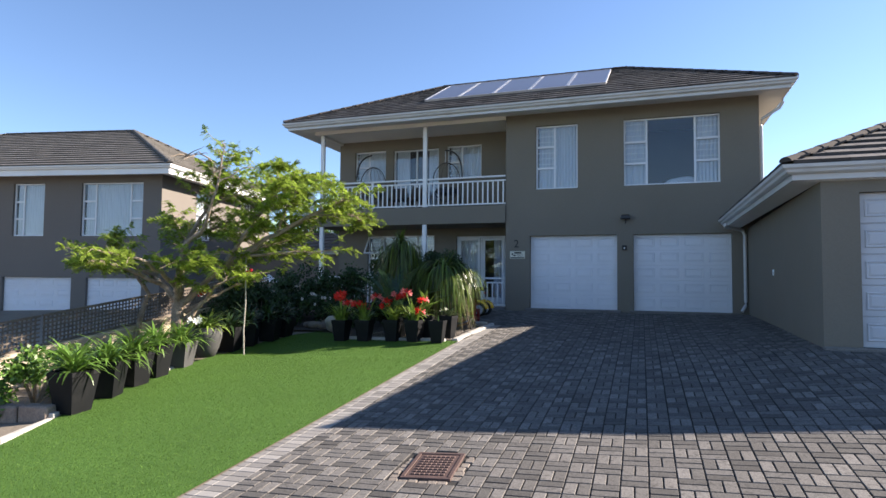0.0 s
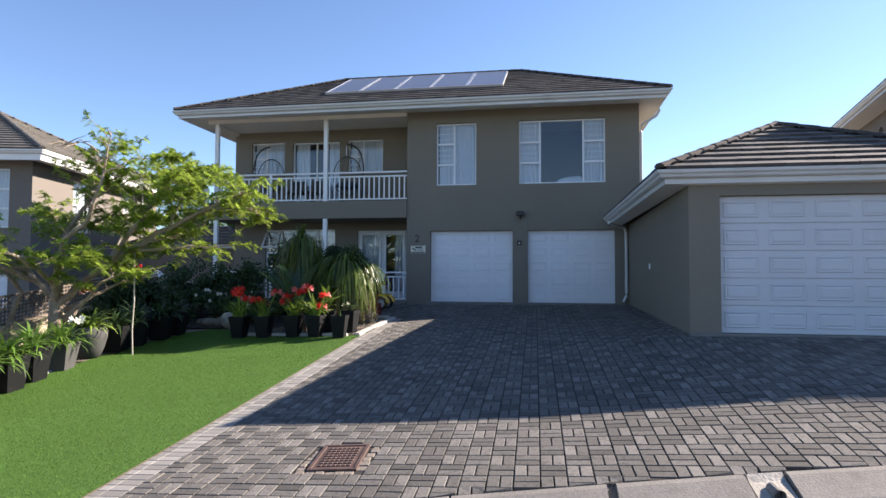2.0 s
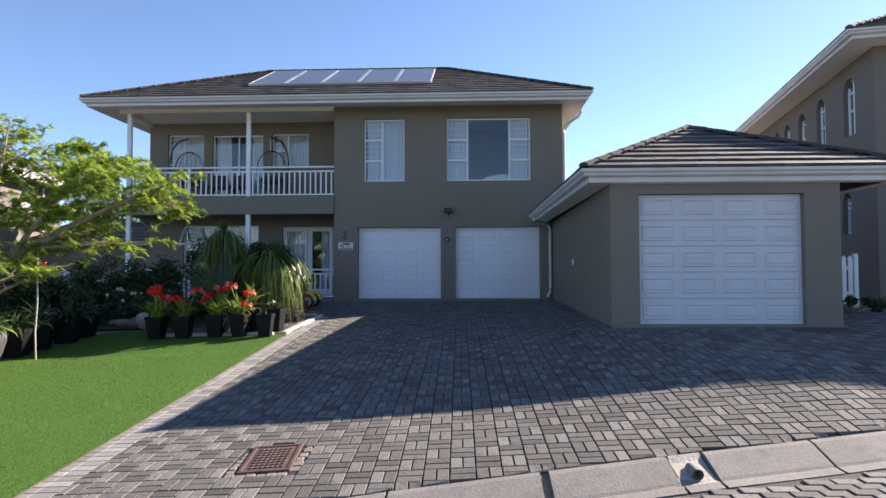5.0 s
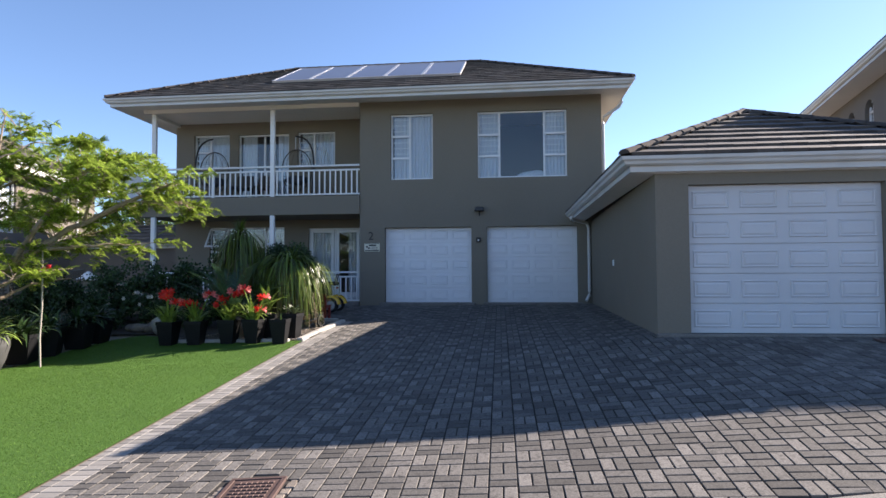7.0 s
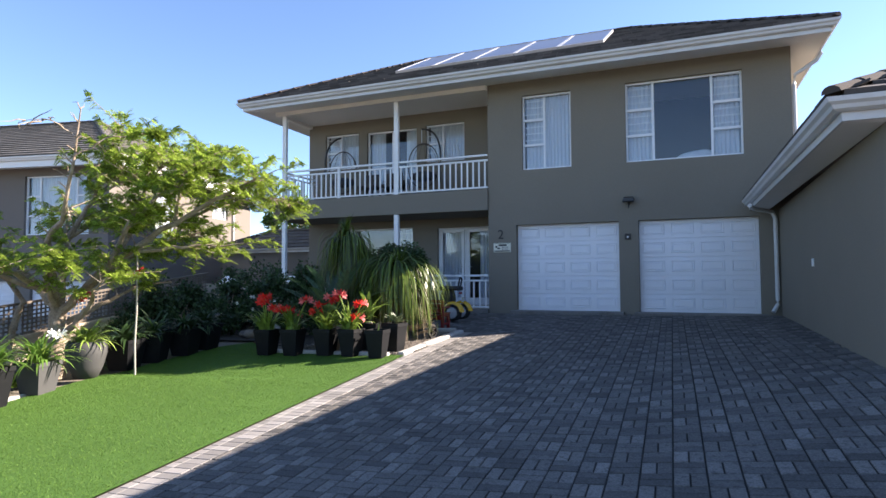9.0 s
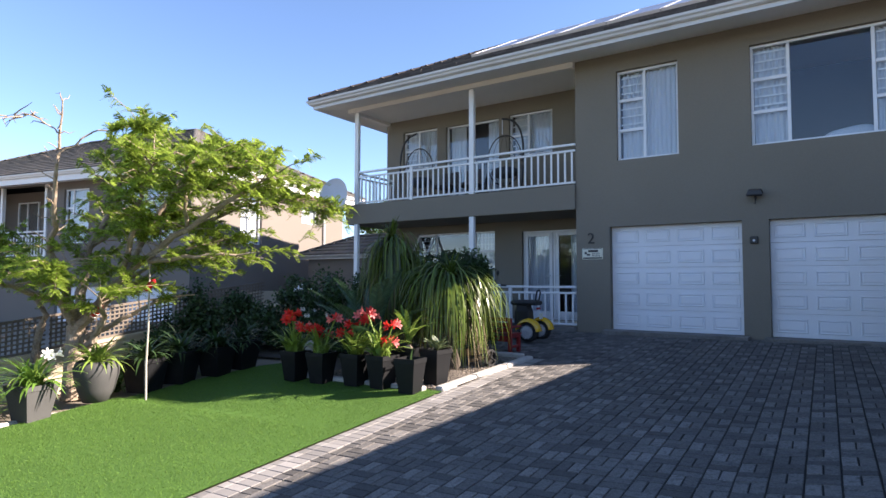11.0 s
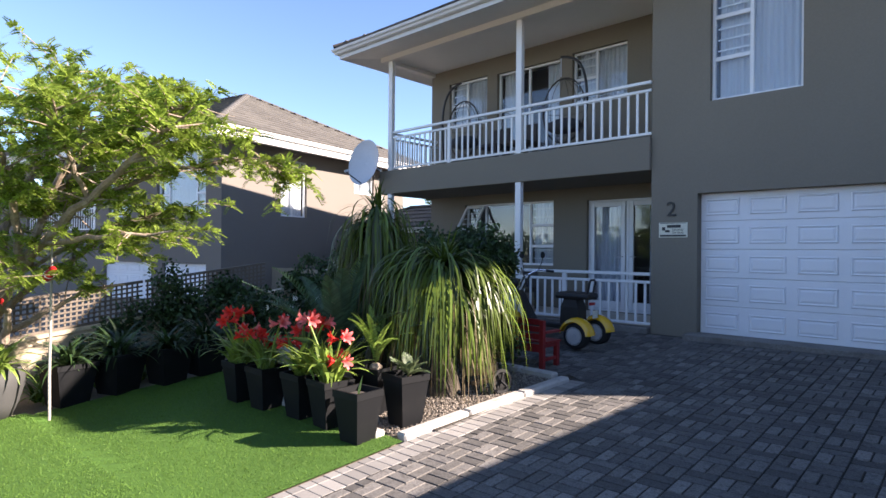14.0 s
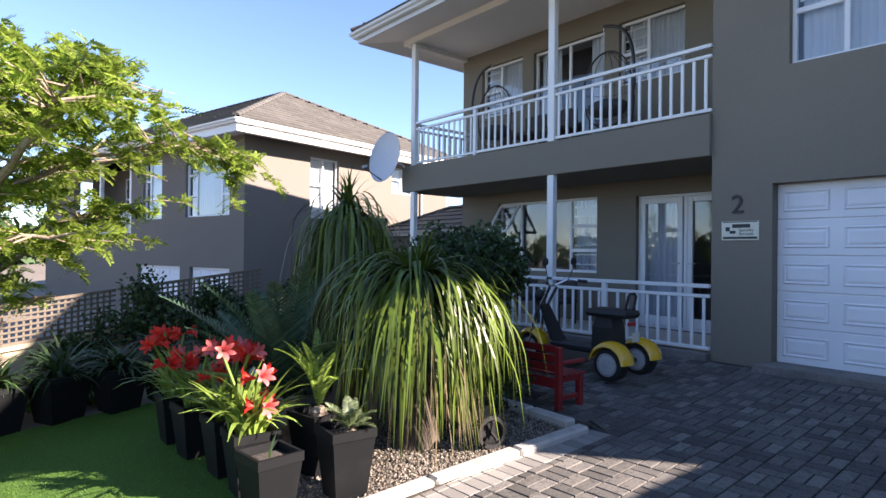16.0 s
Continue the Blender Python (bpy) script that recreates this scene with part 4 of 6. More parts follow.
def tilt(x, y, rz=0.0, dz=0.0):
    e = 0.2
    sx, sy = (gz(x + e, y) - gz(x - e, y)) / (2 * e), (gz(x, y + e) - gz(x, y - e)) / (2 * e)
    n = Vector((-sx, -sy, 1)).normalized()
    q = Vector((0, 0, 1)).rotation_difference(n)
    return Matrix.Translation((x, y, gz(x, y) + dz)) @ q.to_matrix().to_4x4() @ pose(0, 0, 0, 0, 0, rz)


PAVERS = []


def driveway():
    """Basket-weave pairs of pavers; those in the middle stretch are pieces of their own."""
    cell, across, along = 0.2105, G(), G()
    proto = paver_mesh(0.199, 0.0935)
    base = G()
    for x in np.arange(-9.6, 9.6, 0.6):
        for y in np.arange(2.8, 16.3, 0.6):
            if x > -3.3 or y > 13.1:
                if y < kerb_y(x + 0.6) - 0.1:
                    continue
                base.face(*[(a, b, gz(a, b) - 0.011) for a, b in ((x, y), (x + 0.6, y), (x + 0.6, y + 0.6), (x, y + 0.6))])
    road = solo("driveway", base, M_SAND, "grey basket-weave brick paved driveway", "driveway", kind="structure")
    for i in range(-48, 46):
        for j in range(-8, 60):
            u, v = (i + 0.5) * cell, (j + 0.5) * cell
            cx, cy = 0.36 + u - 0.012 * v, 4.09 + v + 0.012 * u
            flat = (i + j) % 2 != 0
            sink = R(-0.002, 0.0015)
            for s in (-0.25, 0.25):
                x, y = (cx, cy + s * cell) if flat else (cx + s * cell, cy)
                if not paver_ok(x, y):
                    continue
                m = tilt(x, y, (0.7 if flat else 90.7) + R(-1.1, 1.1), sink + R(-0.0018, 0.0015)) @ pose(0, 0, 0, R(-0.3, 0.3), R(-0.25, 0.25), 0)
                if -0.95 < x < 1.05 and 5.3 < y < 8.6:
                    PAVERS.append((road, m, flat))
                else:
                    # Across-laid pavers go to the field whose grey holds the joint shade.
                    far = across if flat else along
                    k = len(far.v)
                    q = [m @ Vector(p) for p in proto.v]
                    far.v += [(max(p.x, -2.764) if p.y < 13.37 else p.x, max(p.y, kerb_y(p.x) + 0.084), p.z) for p in q]
                    far.f += [tuple(k + q for q in f) for f in proto.f]
    part("paver_field", along, M_PAVER, road, "pale grey concrete pavers in basket weave", "stuff")
    part("paver_field", across, M_PAVER_SHADED, road, "concrete pavers laid across, joint shade painted into a darker grey", "stuff")
    row = G()
    y = 2.98
    pr, ps = paver_mesh(0.194, 0.1), paver_mesh(0.094, 0.1)
    while y < 13.3:
        for x, one_brick in ((-2.865, pr), (-3.015, ps)):
            m = tilt(x, y, R(-0.4, 0.4), R(-0.002, 0.001))
            k = len(row.v)
            row.v += [tuple(m @ Vector(p)) for p in one_brick.v]
            row.f += [tuple(k + q for q in f) for f in one_brick.f]
        y += 0.107
    part("edge_course", row, M_EDGER, road, "soldier course of pale pavers along the lawn", "stuff")


driveway()


def road_paving():
    g = G()
    pr = paver_mesh(0.196, 0.1)
    for j in range(78):
        for i in range(94):
            x, y = -9.0 + i * 0.205 + (0.1 if j % 2 else 0), -2.6 + j * 0.106
            if y < kerb_y(x) - 0.52:
                m = Matrix.Translation((x, y, gz(x, y) + R(-0.002, 0.002))) @ pose(0, 0, 0, 0, 0, R(-1, 1))
                k = len(g.v)
                g.v += [tuple(m @ Vector(p)) for p in pr.v]
                g.f += [tuple(k + q for q in f) for f in pr.f]
    bed_ = G()
    for i in range(19):
        for j in range(18):
            x, y = -9.2 + i, -2.8 + j * 0.5
            if y < kerb_y(x + 0.5) - 0.4:
                q = [(x, y), (x + 1, y), (x + 1, min(y + 0.5, kerb_y(x + 1) - 0.4)), (x, min(y + 0.5, kerb_y(x) - 0.4))]
                bed_.face(*[(a, b, gz(a, b) - 0.012) for a, b in q])
    solo("road_bed", bed_, M_SOIL, "dark sand joints under the street paving", "road", kind="structure")
    solo("road", g, M_PAVER, "grey brick paved street", "road", kind="structure")


road_paving()


def street_kerb():
    t = thing("street_kerb", (0.5, 3.6, gz(0.5, 3.6)), 0, ID, "sloping grey concrete kerb between street and driveway", "kerb")
    cuts = [-7.4, -6.3, -5.2, -4.0, -2.7, -1.4, -0.1, 1.13, 2.12, 2.42, 3.4, 4.5, 5.6, 6.7, 7.8]
    for a, b in zip(cuts, cuts[1:]):
        gap = 0.012
        a, b = a + gap, b - gap - (0.05 if b > 1.0 and b < 1.2 else 0)
        drop = 0.035 if 2.1 < a < 2.2 else 0.0
        g = G()
        prof = [(0.08, -0.08), (0.08, -0.012), (0.05, 0.004), (-0.02, 0.0 - drop), (-0.3, -0.085 - drop * 0.5), (-0.33, -0.1), (-0.33, -0.2)]
        for i in range(len(prof) - 1):
            (d0, h0), (d1, h1) = prof[i], prof[i + 1]
            g.face((a, kerb_y(a) + d0, gz(a, kerb_y(a)) + h0), (a, kerb_y(a) + d1, gz(a, kerb_y(a)) + h1), (b, kerb_y(b) + d1, gz(b, kerb_y(b)) + h1), (b, kerb_y(b) + d0, gz(b, kerb_y(b)) + h0))
        for x in (a, b):
            g.face(*[(x, kerb_y(x) + d, gz(x, kerb_y(x)) + h) for d, h in prof])
        part("kerb_stone", g, M_STONE if drop else M_CONC, t, "rough pale mortar round the drain" if drop else "")
        c = G()
        pr2 = [(-0.335, -0.2), (-0.335, -0.098), (-0.46, -0.1), (-0.46, -0.2)]
        for i in range(3):
            (d0, h0), (d1, h1) = pr2[i], pr2[i + 1]
            c.face((a, kerb_y(a) + d0, gz(a, kerb_y(a)) + h0), (a, kerb_y(a) + d1, gz(a, kerb_y(a)) + h1), (b, kerb_y(b) + d1, gz(b, kerb_y(b)) + h1), (b, kerb_y(b) + d0, gz(b, kerb_y(b)) + h0))
        part("channel", c, M_CONC, t)
    g = G()
    p = Vector((2.27, kerb_y(2.27) - 0.2, gz(2.27, kerb_y(2.27)) - 0.055))
    for r0, r1, d0, d1 in ((0.042, 0.042, -0.07, 0.1), (0.034, 0.034, 0.1, -0.075)):
        k = len(g.v)
        for d, r in ((d0, r0), (d1, r1)):
            g.v += [tuple(p + Vector((r * math.cos(w * math.pi / 8), d, r * math.sin(w * math.pi / 8)))) for w in range(16)]
        g.f += [(k + i, k + (i + 1) % 16, k + 16 + (i + 1) % 16, k + 16 + i) for i in range(16)]
    part("drain_pipe", g, M_CONC, t, "broken grey drain pipe mouth in the kerb")


street_kerb()


def cover(x0, y0, x1, y1, nx, ny, rz=0.0):
    cx, cy = (x0 + x1) / 2, (y0 + y1) / 2
    m = tilt(cx, cy, rz)
    a, b = (x1 - x0) / 2, (y1 - y0) / 2
    t = thing("manhole_cover", (cx, cy, gz(cx, cy)), rz, None, "rusty brown iron manhole cover set in the paving", "manhole cover")
    t.matrix_world = m
    g = G()
    for p in ((-a, -b, a, 0.035 - b), (-a, b - 0.035, a, b), (-a, 0.036 - b, 0.035 - a, b - 0.036), (a - 0.035, 0.036 - b, a, b - 0.036)):
        g.cbox(p[0], p[1], -0.03, p[2], p[3], 0.012, 0.003)
    part("rim", g, M_IRON, t)
    g = G().cbox(0.038 - a, 0.038 - b, -0.03, a - 0.038, b - 0.038, 0.004, 0.003)
    lid = part("lid", g, M_IRON, t)
    g = G()
    for i in range(nx):
        for j in range(ny):
            u, v = (-a + 0.07) + (2 * a - 0.14) * (i + 0.5) / nx, (-b + 0.07) + (2 * b - 0.14) * (j + 0.5) / ny
            g.cbox(u - 0.018, v - 0.018, 0.0, u + 0.018, v + 0.018, 0.013, 0.004)
    part("stud_pattern", g, M_IRON, lid, "raised square studs", "stuff")


cover(-1.44, 4.13, -1.0, 4.73, 7, 8, 5)
cover(5.42, 8.12, 6.25, 8.42, 9, 3)
g = G()
for p in ((-0.99, 4.16, -0.93, 4.76), (-1.5, 4.06, -0.98, 4.125), (-1.51, 4.13, -1.455, 4.6)):
    for k in range(6):
        f0, f1 = k / 6, (k + 0.94) / 6
        tall = p[3] - p[1] > p[2] - p[0]
        q = (p[0] + R(-0.012, 0.008), p[1] + (p[3] - p[1]) * f0, p[2] + R(-0.01, 0.03), p[1] + (p[3] - p[1]) * f1) if tall else (p[0] + (p[2] - p[0]) * f0, p[1] + R(-0.02, 0.01), p[0] + (p[2] - p[0]) * f1, p[3])
        m = tilt((q[0] + q[2]) / 2, (q[1] + q[3]) / 2, 5)
        g.cbox((q[0] - q[2]) / 2, (q[1] - q[3]) / 2, -0.03, (q[2] - q[0]) / 2, (q[3] - q[1]) / 2, R(-0.006, 0.003), 0.006, m)
solo("mortar_collar", g, mat("rough_mortar", (0.2, 0.17, 0.14), 0.95, grain=70, grain_amt=0.3, patch=5, patch_amt=0.25, bump=0.8, dist=0.008), "rough tan mortar patch round the manhole cover", "mortar", kind="structure")


# ---- plants ----
def blade(g, base, az, elev, length, width, sag, n=6, twist=0.0, stiff=0.0, curl=0.0):
    """A strap leaf: it starts at elev degrees and bends down by sag degrees along its length."""
    p = Vector(base)
    side = Vector((-math.sin(az), math.cos(az), 0))
    k = len(g.v)
    step = length / n
    for i in range(n + 1):
        s = i / n
        if stiff < 0:
            e = radians(elev - sag * min(1.0, s / -stiff))
        else:
            e = radians(elev - sag * s ** (1.0 + stiff))
        wd = width * (0.55 + 0.45 * min(1, s * 5)) * max(0.04, (1 - s ** 2.5))
        tw = side + Vector((0, 0, twist * s))
        g.v += [tuple(p - tw * wd / 2), tuple(p + tw * wd / 2)]
        a = az + curl * s
        p = p + Vector((math.cos(a) * math.cos(e), math.sin(a) * math.cos(e), math.sin(e))) * step
    g.f += [(k + 2 * i, k + 2 * i + 1, k + 2 * i + 3, k + 2 * i + 2) for i in range(n)]


def clump(g, c, n, length, width, spread=0.1, elev=(35, 85), sag=(60, 120)):
    for _ in range(n):
        az = R(0, 6.283)
        blade(g, (c[0] + R(-spread, spread), c[1] + R(-spread, spread), c[2]), az, R(*elev), length * R(0.6, 1.1), width * R(0.7, 1.2), R(*sag), 6, R(-0.3, 0.3))


def square_pot(x, y, w, h, rz=0.0, material=None, rim=0.06, taper=0.68, label="", z=None):
    t = thing("plant_pot", (x, y, gz(x, y) + 0.012 if z is None else z), rz, None, label or "tall tapered square charcoal plant pot", "plant pot", "pots in the garden")
    a = w / 2
    material = material or M_POT
    g = G().loft([(a * taper, a * taper, 0), (a * 0.95, a * 0.95, h - rim), (a, a, h - rim), (a, a, h), (a * 0.86, a * 0.86, h), (a * 0.84, a * 0.84, h - 0.07)], cap=True)
    part("body", g, material, t)
    part("soil", G().loft([(a * 0.82, a * 0.82, h - 0.1), (a * 0.82, a * 0.82, h - 0.055), (a * 0.4, a * 0.4, h - 0.04)]), M_SOIL, t)
    return t


def tulip_pot(x, y, r, h, material):
    t = thing("plant_pot", (x, y, gz(x, y) + 0.012), R(0, 90), None, "rounded grey cement plant pot, wide at the shoulder", "plant pot", "pots in the garden")
    g = G().loft([(r * 0.55, r * 0.55, 0), (r * 0.8, r * 0.8, h * 0.3), (r * 0.98, r * 0.98, h * 0.65), (r, r, h * 0.82), (r * 0.86, r * 0.86, h), (r * 0.78, r * 0.78, h), (r * 0.76, r * 0.76, h - 0.06)], n=20)
    g.smooth = True
    part("body", g, material, t)
    part("soil", G().loft([(r * 0.76, r * 0.76, h - 0.09), (r * 0.76, r * 0.76, h - 0.05)], n=20), M_SOIL, t)
    return t


def strap_plant(x, y, z, n, length, width, material, label, name="strap_leaf_plant", category="plant", elev=(30, 85), sag=(60, 125)):
    g = G()
    clump(g, (0, 0, 0), n, length, width, 0.07, elev, sag)
    ob = solo(name, g, material, label, category, group="potted plants")
    ob.location = (x, y, z)
    return ob


LEFT_POTS = [(-6.48, 5.18, "s", 0.43, 0.54), (-6.74, 5.92, "s", 0.42, 0.52), (-6.93, 6.56, "s", 0.41, 0.52), (-7.08, 7.12, "s", 0.4, 0.52), (-7.25, 7.85, "g", 0.42, 0.44), (-7.46, 8.72, "t", 0.29, 0.56),
             (-7.52, 9.45, "s", 0.48, 0.5), (-7.5, 10.0, "s", 0.48, 0.5), (-7.35, 10.55, "s", 0.46, 0.48), (-7.35, 11.05, "s", 0.46, 0.48)]
for x, y, kind_, w_, h_ in LEFT_POTS:
    if kind_ == "t":
        tulip_pot(x, y, w_, h_, M_POT_GREY)
    else:
        square_pot(x, y, w_, h_, R(-14, 14) + 12, M_POT if kind_ == "s" else M_POT_GREY, label="" if kind_ == "s" else "square grey plant pot with a white-flowered plant")
    strap_plant(x, y, gz(x, y) + h_ - 0.06, 95, 0.68 if y < 8 else 0.58, 0.048, M_LEAF_STRAP if y < 8 else M_LEAF_BUSH if y > 9.2 else M_LEAF_LIGHT, "arching green strap-leaved lily plant in a pot")


def amaryllis(x, y, z, n_stems, leaves=46, white=False):
    t = thing("amaryllis", (x, y, z), R(0, 360), None, "white-flowering amaryllis with green strap leaves in a grey pot" if white else "red-flowering amaryllis with green strap leaves in a pot", "flower", "flowers in the pots")
    g = G()
    clump(g, (0, 0, 0), leaves, 0.6, 0.05, 0.08, (55, 90), (40, 125))
    part("foliage", g, M_LEAF_LIGHT, t)
    for i in range(n_stems):
        az, h = R(0, 6.283), R(0.2, 0.62)
        lean = R(0.08, 0.26)
        top = Vector((math.cos(az) * lean, math.sin(az) * lean, h))
        st = part("stem", G().tube([(top.x * 0.1, top.y * 0.1, 0), top * 0.55 + Vector((0, 0, 0.03)), top], 0.011, 6), M_LEAF_LIGHT, t)
        for f in range(3):
            fa = f * 2.094 + R(-0.3, 0.3)
            d = Vector((math.cos(fa), math.sin(fa), R(-0.05, 0.4))).normalized()
            q = Vector((0, 0, 1)).rotation_difference(d).to_matrix().to_4x4()
            m = Matrix.Translation(top + d * 0.015) @ q
            p = G()
            for s in range(6):
                a = s * 1.047
                k = len(p.v)
                for u, rr, hw in ((0.0, 0.006, 0.005), (0.038, 0.014, 0.012), (0.073, 0.034, 0.019), (0.092, 0.058, 0.014), (0.09, 0.076, 0.003)):
                    for sg in (-1, 1):
                        c, sn = math.cos(a), math.sin(a)
                        p.v.append(tuple(m @ Vector((rr * c - sg * hw * sn, rr * sn + sg * hw * c, u + (0.004 if sg > 0 else 0)))))
                p.f += [(k + 2 * i2, k + 2 * i2 + 1, k + 2 * i2 + 3, k + 2 * i2 + 2) for i2 in range(4)]
            p.smooth = True
            part("flower", p, M_PETAL_W if white else M_RED if R(0, 1) < 0.72 else M_PINK, st)


amaryllis(-7.25, 7.85, gz(-7.25, 7.85) + 0.38, 1, 10, True)
FRONT = [(-3.42, 10.6, 0.31, 0.44), (-3.96, 10.7, 0.33, 0.44), (-4.45, 10.72, 0.33, 0.44), (-5.08, 10.68, 0.33, 0.44), (-5.62, 10.68, 0.33, 0.44)]
for i, (x, y, w_, h_) in enumerate(FRONT):
    square_pot(x, y, w_, h_, R(-8, 8))
    if i:
        amaryllis(x, y, gz(x, y) + h_ - 0.05, (0, 3, 5, 5, 4)[i], 60)
strap_plant(-3.42, 10.62, gz(-3.42, 10.6) + 0.4, 1, 0.17, 0.03, M_LEAF_LIGHT, "tiny sprouting bulb in a pot", "bulb_sprout", elev=(70, 88), sag=(5, 20))
square_pot(-3.38, 11.12, 0.32, 0.47, -6)
square_pot(-3.9, 11.2, 0.34, 0.46, 10)


def frond(g, base, az, elev, length, sag, leaf, n=40, wide=0.02, vee=30.0):
    """A feather leaf: a bent stalk with leaflets on both sides."""
    p = Vector(base)
    side = Vector((-math.sin(az), math.cos(az), 0))
    pts, dirs = [], []
    for i in range(n + 1):
        e = radians(elev - sag * (i / n) ** 1.4)
        d = Vector((math.cos(az) * math.cos(e), math.sin(az) * math.cos(e), math.sin(e)))
        pts.append(p.copy())
        dirs.append(d)
        p = p + d * length / n
    k = len(g.v)
    for q in pts:
        g.v += [tuple(q - side * 0.006), tuple(q + side * 0.006)]
    g.f += [(k + 2 * i, k + 2 * i + 1, k + 2 * i + 3, k + 2 * i + 2) for i in range(n)]
    for i in range(2, n + 1):
        s = i / n
        L = leaf * math.sin(math.pi * min(1, 0.12 + 0.86 * s)) ** 0.6
        d = dirs[i]
        up = side.cross(d) * -1
        for sg in (-1, 1):
            v = (side * sg * 0.85 + d * 0.55 + up * math.sin(radians(vee)) * 0.7).normalized()
            a, b = pts[i] - d * wide / 2, pts[i] + d * wide / 2
            k = len(g.v)
            g.v += [tuple(a), tuple(b), tuple(pts[i] + v * L * 0.6 + d * wide * 0.4), tuple(pts[i] + v * L + Vector((0, 0, -0.015)))]
            g.f += [(k, k + 1, k + 2), (k, k + 2, k + 3)]


def cycad(x, y, z, n, length, leaf, material, label, trunk_h=0.25, trunk_r=0.14, elev=(20, 80), sag=(20, 60), pairs=40, wide=0.02):
    t = thing("cycad", (x, y, z), 0, None, label, "cycad")
    g = G().loft([(trunk_r, trunk_r, 0), (trunk_r * 1.1, trunk_r * 1.1, trunk_h * 0.6), (trunk_r * 0.6, trunk_r * 0.6, trunk_h)], n=10)
    part("trunk", g, M_BARK, t)
    for i in range(n):
        f = G()
        frond(f, (0, 0, trunk_h), i * 2.39996, R(*elev), length * R(0.8, 1.1), R(*sag), leaf, pairs, wide)
        part("frond", f, material, t, "", "stuff")


cycad(-4.6, 11.25, gz(-4.6, 11.25), 22, 1.25, 0.17, M_LEAF_CYCAD, "large blue-green cycad with stiff feather fronds", 0.42, 0.2, (22, 76), (12, 36), 34, 0.028)
cycad(-3.9, 11.2, gz(-3.9, 11.2) + 0.42, 16, 0.6, 0.06, M_LEAF_LIGHT, "young yellow-green cycad in a charcoal pot", 0.08, 0.06, (45, 84), (20, 80), 40, 0.007)
cycad(-3.36, 11.14, gz(-3.36, 11.14) + 0.4, 15, 0.24, 0.06, M_LEAF_GREY, "small grey-green cycad in a tall charcoal pot", 0.05, 0.05, (20, 75), (20, 50), 14, 0.016)


def ponytail(x, y, z, h, n, length, label, dry=60, peak=0.0, width=(0.011, 0.022), elev=(8, 86), bend=(0.5, 0.95)):
    """A swollen trunk with a mop of ribbon leaves; peak: how far the leafy top reaches down the stem; bend: how far along a leaf hangs straight."""
    t = thing("ponytail_palm", (x, y, z), 0, None, label, "palm")
    part("trunk", G().loft([(0.2, 0.2, 0), (0.17, 0.17, 0.15), (0.08, 0.08, 0.5), (0.06, 0.06, h)], n=12), M_PALM_BARK, t)
    g, d = G(), G()
    for i in range(n):
        az, u = R(0, 6.283), R(0, 1)
        young = R(0, 1) < 0.035
        e = R(72, 88) if young else R(*elev)
        ln = length * (R(0.28, 0.42) if young else R(0.62, 1.05) * (1 - 0.12 * u * (peak > 0.3)))
        fall = R(25, 80) if young else e + R(78, 90)
        base = (R(-0.05, 0.05), R(-0.05, 0.05), h + R(-0.04, 0.05) - (0 if young else peak * u))
        blade(g, base, az, e, ln, R(*width), fall, 14, R(-0.5, 0.5), -(1.0 if young else R(*bend)), R(-0.55, 0.55))
    part("foliage", g, M_LEAF_PONY, t, "long drooping ribbon leaves", "stuff")
    for i in range(dry):
        az, e = R(0, 6.283), R(-30, 40)
        blade(d, (math.cos(az) * 0.15, math.sin(az) * 0.15, h - peak * 0.6 - R(0.0, 0.3)), az, e, length * R(0.7, 0.95), R(0.007, 0.013), e + R(74, 90), 9, R(-0.8, 0.8), -R(0.3, 0.6), R(-0.9, 0.9))
    part("dry_foliage", d, M_LEAF_DRY, t, "dry straw-coloured lower leaves", "stuff")


ponytail(-3.77, 12.04, gz(-3.77, 12.04), 1.28, 1250, 1.45, "ponytail palm with a dense mound of drooping leaves", 150, 0.14, (0.018, 0.034), (0, 80), (0.42, 0.85))
ponytail(-4.85, 12.0, gz(-4.85, 12.0), 2.0, 760, 1.3, "taller ponytail palm with a pointed top and long hanging leaves", 40, 0.75, (0.016, 0.03), (15, 78), (0.25, 0.6))


